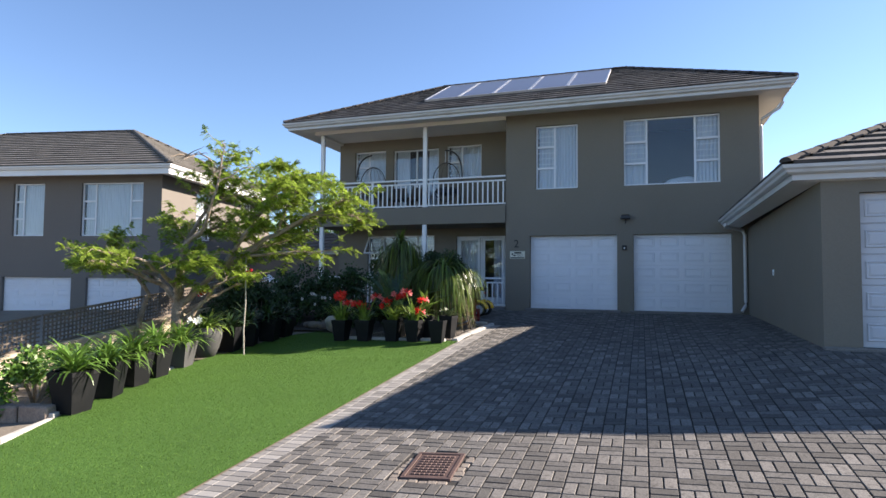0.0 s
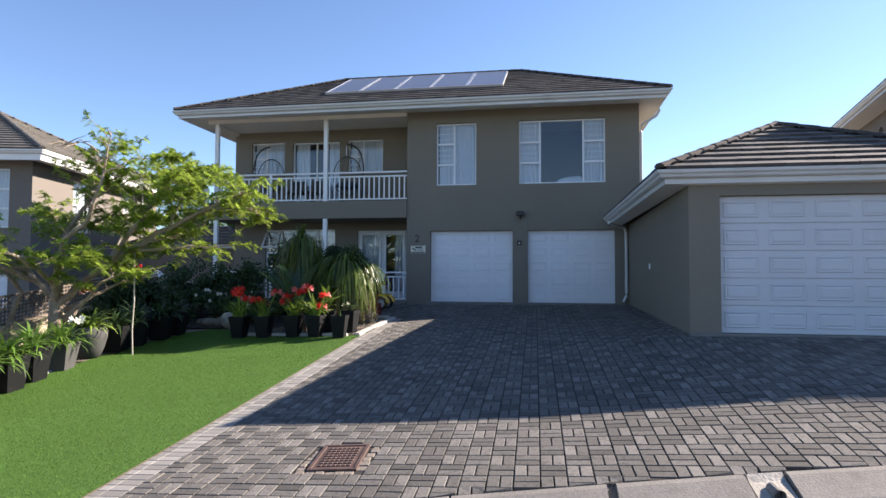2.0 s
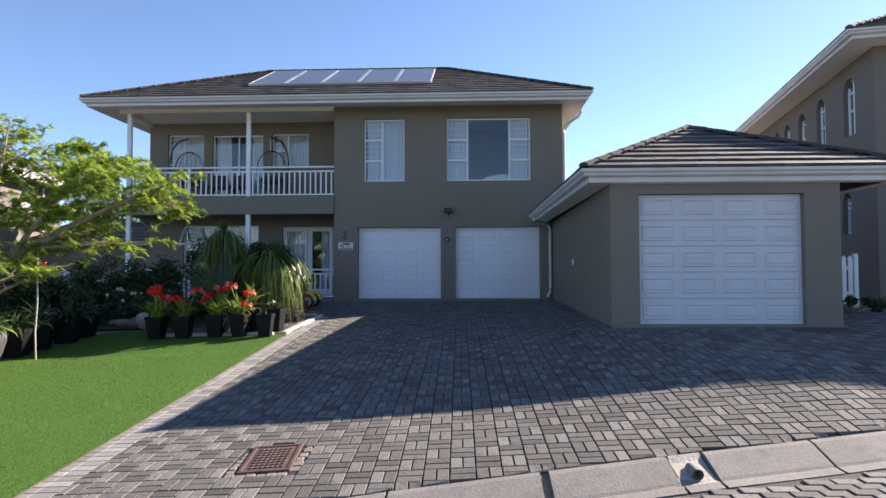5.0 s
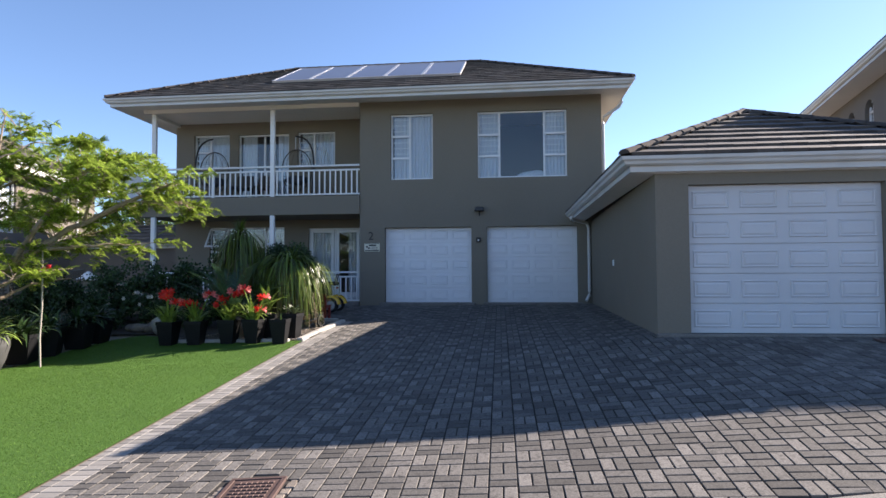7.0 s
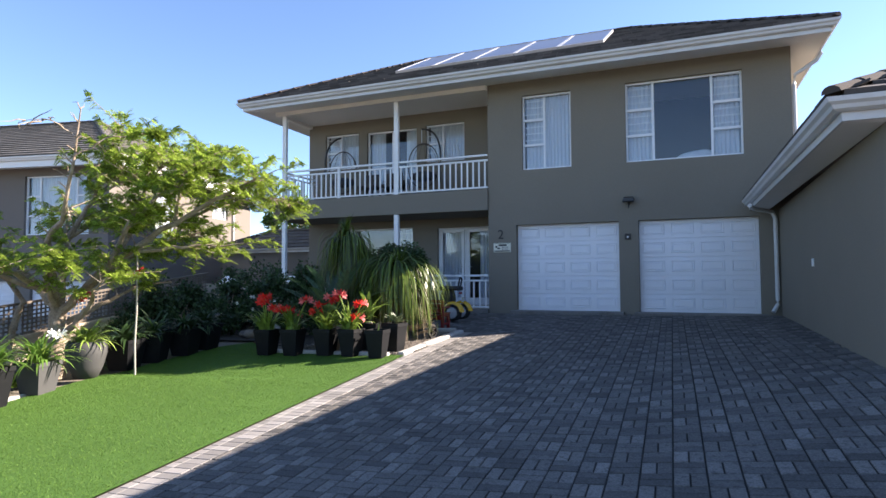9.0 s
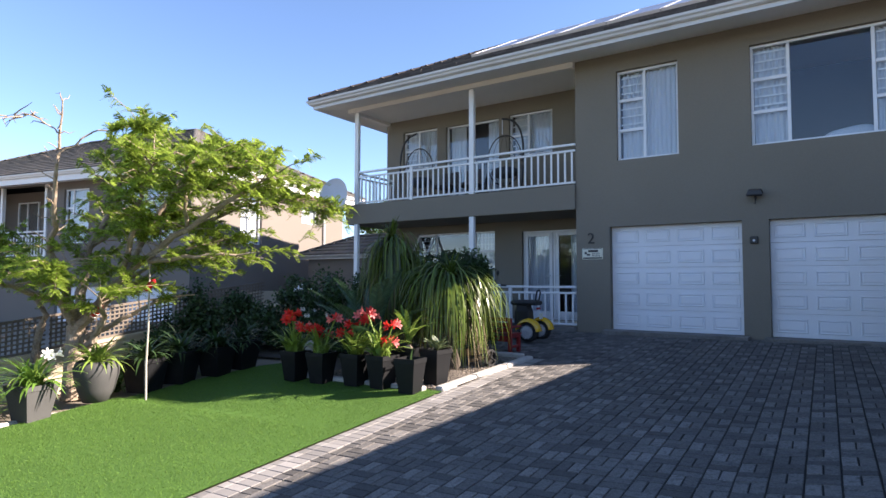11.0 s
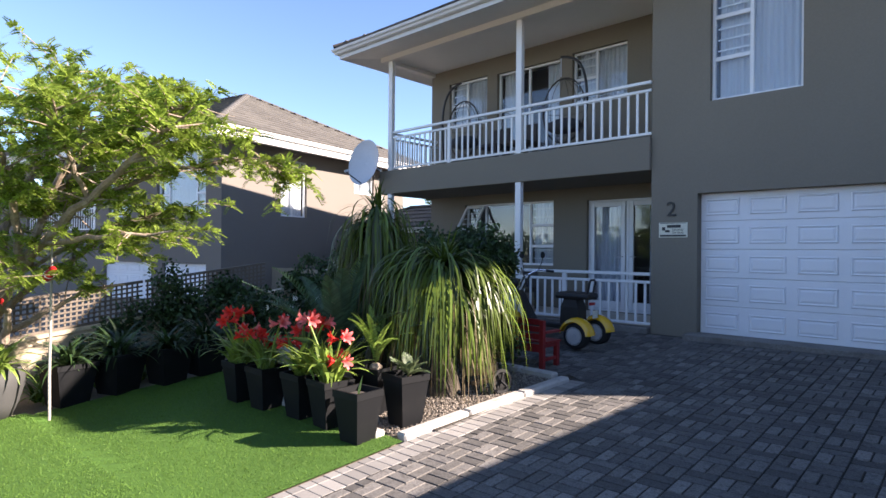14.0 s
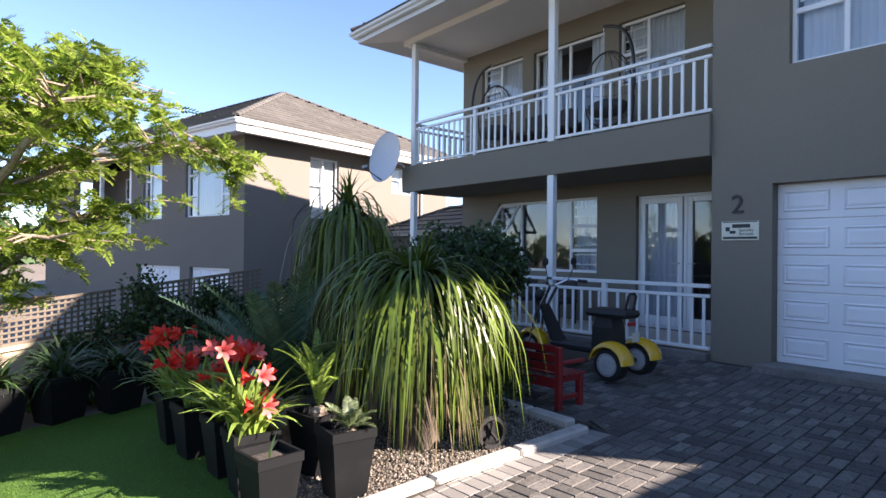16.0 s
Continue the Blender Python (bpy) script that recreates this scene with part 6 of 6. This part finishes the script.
    part("pipe", G().tube([(3.86, 16.5, 6.42), (3.86, 16.5, 6.3), (3.78, 16.5, 6.16), (3.5, 16.5, 5.98), (3.37, 16.5, 5.9), (3.35, 16.5, 5.7), (3.35, 16.5, 3.5)], 0.042, 10), M_GUTTER, t)
    # an awning light of the ground-floor window, propped open
    t = thing("open_casement", (-8.4, BY, 3.07), 0, ID, "white awning window light propped open", "window")
    m = pose(-8.39, BY + 0.06, 3.08, -35, 0, 0)
    g = G()
    for p in ((-0.28, -0.7, 0.28, -0.65), (-0.28, -0.05, 0.28, 0.0), (-0.28, -0.65, -0.23, -0.05), (0.23, -0.65, 0.28, -0.05)):
        g.cbox(p[0], -0.02, p[1], p[2], 0.02, p[3], 0.004, m)
    part("frame", g, M_ALU, t)
    g = G()
    k = [tuple(m @ Vector(q)) for q in ((-0.23, 0, -0.65), (0.23, 0, -0.65), (0.23, 0, -0.05), (-0.23, 0, -0.05))]
    g.face(*k)
    part("pane", g, M_GLASS_DARK, t)
    for h in (-0.5, -0.35, -0.2):
        part("bar", G().cbox(-0.23, 0.012, h - 0.008, 0.23, 0.02, h + 0.008, 0.002, m), M_ALU, t)


wall_bits()


def dish():
    t = thing("satellite_dish", (-9.85, 16.4, 3.62), 0, ID, "pale grey satellite dish on the corner of the balcony", "satellite dish")
    m = look((-10.14, 16.12, 4.05), (-10.14 + 0.07, 16.12 - 0.98, 4.05 + 0.17)) @ pose(0, 0, 0, 180, 0, 0)
    g = G()
    m = m @ Matrix.Diagonal((0.92, 1.0, 1.0, 1.0))
    prof = [(0.02, 0.0), (0.2, 0.01), (0.37, 0.043), (0.52, 0.093), (0.54, 0.105), (0.527, 0.087), (0.37, 0.027), (0.2, -0.008), (0.02, -0.017)]
    g.lathe(prof, 36, m)
    g.smooth = True
    part("reflector", g, M_DISH, t)
    c = m @ Vector((0, 0, 0))
    tip = m @ Vector((0, 0.36, 0.6))
    part("feed_arm", G().tube([m @ Vector((0, 0.5, 0.06)), tip], 0.013), M_BLACK, t)
    part("feed_horn", G().tube([tip, tip + (c - tip).normalized() * 0.11], [0.03, 0.022], 10), M_DISH, t)
    part("mast", G().tube([c, c + Vector((0.04, 0.2, -0.06)), (-9.98, 16.42, 3.9), (-9.98, 16.42, 3.6), (-9.9, 16.42, 3.6)], 0.02), M_STEEL, t)
    part("wall_plate", G().cbox(-9.955, 16.34, 3.5, -9.932, 16.5, 3.72, 0.004), M_STEEL, t)


dish()


def egg_chair(x, y, sg):
    """A hanging egg chair: round foot, curved stand, chain, wicker basket and cushion."""
    z = 3.86
    t = thing("hanging_chair", (x, y, z), 0, ID, "dark wicker hanging egg chair on a curved stand", "chair", "egg chairs on the balcony")
    ring = [(x + 0.5 * math.cos(a * math.pi / 10), y + 0.45 * math.sin(a * math.pi / 10), z + 0.02) for a in range(21)]
    part("foot_ring", G().tube(ring, 0.02, 8), M_BLACK, t)
    st = [(x + sg * 0.5, y, z + 0.02)]
    for k in range(15):
        a = k / 14
        st.append((x + sg * (0.52 + 0.12 * math.sin(a * 2.2) - 0.6 * a ** 3.2), y, z + 0.1 + 1.84 * math.sin(a * 1.5)))
    part("stand", G().tube(st, 0.026, 8), M_BLACK, t)
    top = Vector(st[-1])
    part("chain", G().tube([top, (top.x, y, z + 1.55)], 0.008, 6), M_STEEL, t)
    basket = G()
    cx, cz = x + sg * 0.02, z + 0.92
    for k in range(8):
        a = math.pi * k / 7
        pts = []
        for j in range(13):
            b = math.pi * (0.02 + 0.96 * j / 12)
            pts.append((cx + 0.46 * math.sin(b) * math.cos(a), y + 0.1 + 0.38 * math.sin(b) * math.sin(a), cz + 0.62 * math.cos(b)))
        basket.tube(pts, 0.005, 5, False)
    for j in range(5, 12):
        b = math.pi * j / 12
        basket.tube([(cx + 0.46 * math.sin(b) * math.cos(math.pi * k / 12), y + 0.1 + 0.38 * math.sin(b) * math.sin(math.pi * k / 12), cz + 0.62 * math.cos(b)) for k in range(13)], 0.005, 5, False)
    part("basket", basket, M_WICKER, t, "open woven wicker basket", "stuff")
    rim = [(cx + 0.47 * math.sin(math.pi * 2 * k / 24), y + 0.09, cz + 0.63 * math.cos(math.pi * 2 * k / 24)) for k in range(25)]
    part("rim", G().tube(rim, 0.012, 8), M_WICKER, t)
    bm = bmesh.new()
    bmesh.ops.create_icosphere(bm, subdivisions=2, radius=1)
    g = G()
    g.add_bm(bm, Matrix.Translation((cx, y + 0.12, cz - 0.3)) @ Matrix.Diagonal((0.38, 0.28, 0.15, 1)))
    g.smooth = True
    part("cushion", g, M_WICKER_CUSHION, t, "dark seat cushion")


M_WICKER_CUSHION = mat("dark_grey_cushion", (0.06, 0.06, 0.065), 0.9, grain=150, grain_amt=0.2, bump=0.3)
egg_chair(-5.6, 17.2, 1)
egg_chair(-8.2, 17.25, -1)


def balcony_seat(x, y, z):
    t = thing("patio_chair", (x, y, z), 0, None, "dark wicker patio chair behind the railing", "chair", "patio chairs")
    part("seat", G().cbox(-0.26, -0.26, 0.36, 0.26, 0.26, 0.44, 0.02), M_WICKER, t)
    part("backrest", G().cbox(-0.26, 0.2, 0.442, 0.26, 0.26, 0.82, 0.02), M_WICKER, t)
    for a in (-0.24, 0.2):
        for b in (-0.24, 0.2):
            part("leg", G().cbox(a, b, 0, a + 0.04, b + 0.04, 0.358, 0.004), M_WICKER, t)


for x, y, z in ((-7.3, 17.3, 3.86), (-6.6, 17.3, 3.86), (-7.4, 17.2, 0.86), (-6.5, 17.2, 0.86)):
    balcony_seat(x, y, z)


# ---- scooter ----
def wheel(par, name, x, y, z, r, w):
    m = pose(x, y, z, 90, 0, 0)
    g = G().lathe([(r * 0.62, -w * 0.45), (r * 0.85, -w / 2), (r * 0.97, -w * 0.36), (r, 0), (r * 0.97, w * 0.36), (r * 0.85, w / 2), (r * 0.62, w * 0.45)], 28, m)
    g.smooth = True
    ty = part(name, g, M_RUBBER, par, "fat black tyre")
    rim = part("rim", G().lathe([(r * 0.64, -w * 0.3), (r * 0.68, -w * 0.47), (r * 0.64, -w * 0.48), (r * 0.56, -w * 0.2), (r * 0.56, w * 0.2), (r * 0.64, w * 0.48), (r * 0.68, w * 0.47), (r * 0.64, w * 0.3)], 28, m), M_ALLOY, ty, "polished alloy rim")
    d = G()
    d.lathe([(r * 0.6, -w * 0.455), (r * 0.52, -w * 0.462), (r * 0.3, -w * 0.5), (r * 0.28, w * 0.5), (r * 0.52, w * 0.462), (r * 0.6, w * 0.455)], 28, m)
    d.lathe([(r * 0.2, -w * 0.49), (r * 0.17, -w * 0.56), (r * 0.06, -w * 0.57), (r * 0.06, w * 0.57), (r * 0.17, w * 0.56), (r * 0.2, w * 0.49)], 20, m)
    part("hub", d, M_ALLOY, rim.parent)


def fender(par, x, y, z, r, w, a0, a1):
    g = G()
    n = 12
    k = len(g.v)
    sec = [(-w / 2, -0.035), (-w * 0.42, 0.0), (-w * 0.2, 0.018), (0, 0.024), (w * 0.2, 0.018), (w * 0.42, 0.0), (w / 2, -0.035)]
    for i in range(n + 1):
        a = radians(a0 + (a1 - a0) * i / n)
        for s, h in sec:
            rr = r + h
            g.v.append((x + rr * math.cos(a), y + s, z + rr * math.sin(a)))
    for i in range(n):
        for j in range(6):
            q = k + i * 7 + j
            g.f.append((q, q + 1, q + 8, q + 7))
    g.smooth = True
    part("mudguard", g, M_YELLOW, par, "glossy yellow mudguard")


def scooter():
    z = gz(-4.1, 15.0) + 0.004
    t = thing("electric_scooter", (-4.3, 15.0, z), 0, ID, "yellow and black three-wheeled electric scooter parked by the railing", "scooter")
    r = 0.185
    rx, fx = -3.72, -5.1
    for y in (14.72, 15.3):
        wheel(t, "rear_wheel", rx, y, z + r, r, 0.2)
        fender(t, rx, y, z + r, r + 0.05, 0.24, 5, 172)
    wheel(t, "front_wheel", fx, 15.0, z + r, r, 0.2)
    fender(t, fx, 15.0, z + r, r + 0.05, 0.24, 15, 165)
    part("axle", G().tube([(rx, 14.72, z + r), (rx, 15.3, z + r)], 0.03), M_BLACK, t)
    part("floorboard", G().cbox(-4.72, 14.86, z + 0.24, -4.0, 15.14, z + 0.32, 0.02), M_BLACK, t, "black footboard")
    part("battery_box", G().loft([(0.15, 0.13, 0), (0.14, 0.12, 0.26), (0.1, 0.1, 0.38)], m=pose(-3.95, 15.0, z + 0.3)), M_BLACK, t)
    g = G().loft([(0.25, 0.13, 0), (0.27, 0.15, 0.04), (0.26, 0.14, 0.08), (0.2, 0.1, 0.1)], m=pose(-3.9, 15.0, z + 0.68))
    part("seat", g, M_BLACK, t, "long black padded seat")
    part("backrest_bar", G().tube([(-3.68, 14.92, z + 0.74), (-3.64, 14.92, z + 0.93), (-3.64, 14.95, z + 0.96), (-3.64, 15.05, z + 0.96), (-3.64, 15.08, z + 0.93), (-3.68, 15.08, z + 0.74)], 0.016), M_BLACK, t)
    part("tail_lamp", G().cbox(-3.66, 14.93, z + 0.6, -3.63, 15.07, z + 0.64, 0.006), M_RED_ENAMEL, t, "red tail lamp")
    part("number_plate", G().cbox(-3.6, 14.93, z + 0.42, -3.588, 15.07, z + 0.53, 0.003), M_SIGN, t)
    for s in (-0.07, 0.07):
        part("fork", G().tube([(fx, 15.0 + s * 1.7, z + r), (fx + 0.1, 15.0 + s, z + 0.62), (-4.78, 15.0 + s, z + 0.98)], 0.02), M_CHROME, t, "chrome front fork")
    part("leg_shield", G().hexa([(-4.72, 14.88, z + 0.32), (-4.66, 14.88, z + 0.32), (-4.66, 15.12, z + 0.32), (-4.72, 15.12, z + 0.32), (-4.95, 14.93, z + 0.74), (-4.9, 14.93, z + 0.76), (-4.9, 15.07, z + 0.76), (-4.95, 15.07, z + 0.74)]), M_BLACK, t)
    part("headlamp", G().lathe([(0.02, -0.06), (0.07, -0.04), (0.085, 0.03), (0.08, 0.05)], 18, pose(-4.97, 15.0, z + 0.86, 0, -90, 0)), M_BLACK, t)
    hb = part("handlebar", G().tube([(-4.62, 14.66, z + 1.06), (-4.72, 14.78, z + 1.08), (-4.8, 14.95, z + 1.0), (-4.8, 15.05, z + 1.0), (-4.72, 15.22, z + 1.08), (-4.62, 15.34, z + 1.06)], 0.014), M_CHROME, t)
    for y, d in ((14.66, -0.01), (15.34, 0.01)):
        part("grip", G().tube([(-4.63, y - d * 3, z + 1.062), (-4.55, y + d * 6, z + 1.05)], 0.021), M_BLACK, hb)
    for s in (-1, 1):
        part("mirror_stem", G().tube([(-4.7, 15 + s * 0.2, z + 1.07), (-4.68, 15 + s * 0.26, z + 1.2), (-4.68, 15 + s * 0.28, z + 1.26)], 0.006), M_BLACK, hb)
        part("mirror", G().lathe([(0.05, -0.01), (0.055, 0.0), (0.05, 0.012)], 16, pose(-4.68, 15 + s * 0.28, z + 1.31, 0, 90, 0)), M_BLACK, hb)


scooter()


def bench():
    x1, y0 = -3.47, 13.5
    z = gz(-3.6, 13.6) + 0.004
    t = thing("garden_bench", (-4.0, 13.6, z), 0, ID, "small red-painted slatted wooden garden bench", "bench")
    x0 = x1 - 1.0
    for x in (x0, x1 - 0.06):
        part("leg", G().cbox(x, y0, z, x + 0.06, y0 + 0.06, z + 0.6, 0.005), M_RED_WOOD, t)
        part("leg", G().cbox(x, y0 + 0.32, z, x + 0.06, y0 + 0.38, z + 0.31, 0.005), M_RED_WOOD, t)
        part("side_rail", G().cbox(x + 0.01, y0 + 0.062, z + 0.26, x + 0.05, y0 + 0.318, z + 0.31, 0.004), M_RED_WOOD, t)
        part("stretcher", G().cbox(x + 0.01, y0 + 0.062, z + 0.09, x + 0.05, y0 + 0.318, z + 0.13, 0.004), M_RED_WOOD, t)
        part("armrest", G().cbox(x - 0.005, y0 + 0.062, z + 0.43, x + 0.065, y0 + 0.4, z + 0.46, 0.006), M_RED_WOOD, t)
    for i in range(4):
        part("seat_slat", G().cbox(x0 - 0.01, y0 + 0.07 + i * 0.085, z + 0.312, x1 + 0.01, y0 + 0.145 + i * 0.085, z + 0.335, 0.004), M_RED_WOOD, t)
    for h in (0.36, 0.45, 0.54):
        part("back_slat", G().cbox(x0 + 0.062, y0 + 0.012, z + h, x1 - 0.062, y0 + 0.042, z + h + 0.07, 0.005), M_RED_WOOD, t)
    part("apron", G().cbox(x0 + 0.062, y0 + 0.012, z + 0.2, x1 - 0.062, y0 + 0.04, z + 0.3, 0.004), M_RED_WOOD, t)


bench()


def cart():
    z = gz(-3.3, 12.4) + 0.02
    t = thing("toy_cart", (-3.5, 12.5, z), 0, ID, "small wooden garden cart with a dark wheel", "cart")
    w = part("wheel", G().lathe([(0.1, -0.015), (0.125, -0.015), (0.13, 0), (0.125, 0.015), (0.1, 0.015), (0.1, -0.015)], 22, pose(-3.22, 12.35, z + 0.13, 90, 0, 75)), M_RUBBER, t)
    part("spoke", G().cbox(-0.1, -0.012, -0.01, 0.1, 0.012, 0.01, 0.002, pose(-3.22, 12.35, z + 0.13, 0, 20, -15)), M_RUBBER, w)
    part("spoke", G().cbox(-0.1, -0.012, -0.01, 0.1, 0.012, 0.01, 0.002, pose(-3.22, 12.35, z + 0.13, 0, 110, -15)), M_RUBBER, w)
    part("shaft", G().cbox(-0.3, -0.02, -0.025, 0.02, 0.02, 0.025, 0.004, pose(-3.28, 12.37, z + 0.14, 0, -14, 20)), M_WOOD, t)
    part("tray", G().cbox(-0.2, -0.12, 0, 0.12, 0.12, 0.1, 0.01, pose(-3.52, 12.43, z + 0.15, 0, -8, 10)), M_WOOD, t)


cart()


# ---- right side and distance ----
def picket(x, y, z):
    t = thing("picket_gate", (x, y, z), 0, None, "white picket gate beside the garage", "gate")
    for i in range(9):
        g = G()
        a = i * 0.13
        g.cbox(a, 0, 0.05, a + 0.09, 0.02, 1.1, 0.003)
        g.loft([(0.045, 0.01, 0), (0.004, 0.01, 0.06)], m=pose(a + 0.045, 0.01, 1.1))
        part("picket", g, M_WHITE, t)
    for h in (0.3, 0.85):
        part("rail", G().cbox(0, 0.021, h, 1.15, 0.05, h + 0.07, 0.004), M_WHITE, t)
    for a in (-0.1, 1.17):
        part("post", G().cbox(a, 0, 0, a + 0.09, 0.09, 1.2, 0.006), M_WHITE, t)


picket(7.87, 12.6, gz(7.87, 12.6))
bush(8.2, 11.4, 0.8, 0.5, 0.35, 1200, 0.07, M_LEAF_BUSH, "low dark border plants beside the garage")


def far_trees():
    g = G()
    for i in range(46):
        a = 2 * math.pi * i / 46 + R(-0.05, 0.05)
        if abs(math.atan2(math.sin(a - 1.7), math.cos(a - 1.7))) < 0.16:
            continue
        d = R(70, 110)
        cx, cy = math.cos(a) * d, math.sin(a) * d
        for _ in range(9):
            c = Vector((cx + R(-7, 7), cy + R(-7, 7), R(1.0, 4.5)))
            for _ in range(80):
                p = c + Vector(rng.normal(0, 1, 3)).normalized() * R(1.2, 2.6)
                u = Vector(rng.normal(0, 1, 3)).normalized() * R(0.4, 0.8)
                v = u.cross(Vector(rng.normal(0, 1, 3))).normalized() * R(0.3, 0.6)
                g.face(p - u, p + v, p + u, p - v)
    solo("far_trees", g, M_LEAF_BUSH, "distant belt of dark green trees", "trees", kind="stuff")


far_trees()
bush(-8.95, 11.7, 0.3, 1.1, 1.5, 2600, 0.08, M_LEAF_BUSH, "dark creeper over the lattice panels", "creeper")
bush(-12.2, 25.5, 2.2, 1.6, 4.6, 6200, 0.2, M_LEAF_STRAP, "green trees behind the gap between the houses", "tree", low=0.2)
bush(-15.6, 26.5, 2.6, 1.6, 5.7, 8200, 0.2, M_LEAF_STRAP, "green trees behind the gap between the houses", "tree", low=0.2)
g = G()
g.wall("x", -15.5, -9.9, 22.5, 22.7, -0.3, 1.9)
solo("back_wall", g, M_WALL_NB, "plain taupe wall behind the houses", "wall", kind="structure")

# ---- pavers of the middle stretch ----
# The second mesh, for across-laid pavers, has joint shade in its colour.
pale, dark = [paver_mesh(0.199, 0.0935).mesh("paver", m) for m in (M_PAVER_P, M_PAVER_SHADED_P)]
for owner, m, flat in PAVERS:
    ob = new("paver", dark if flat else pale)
    ob.parent = owner
    ob.matrix_world = m
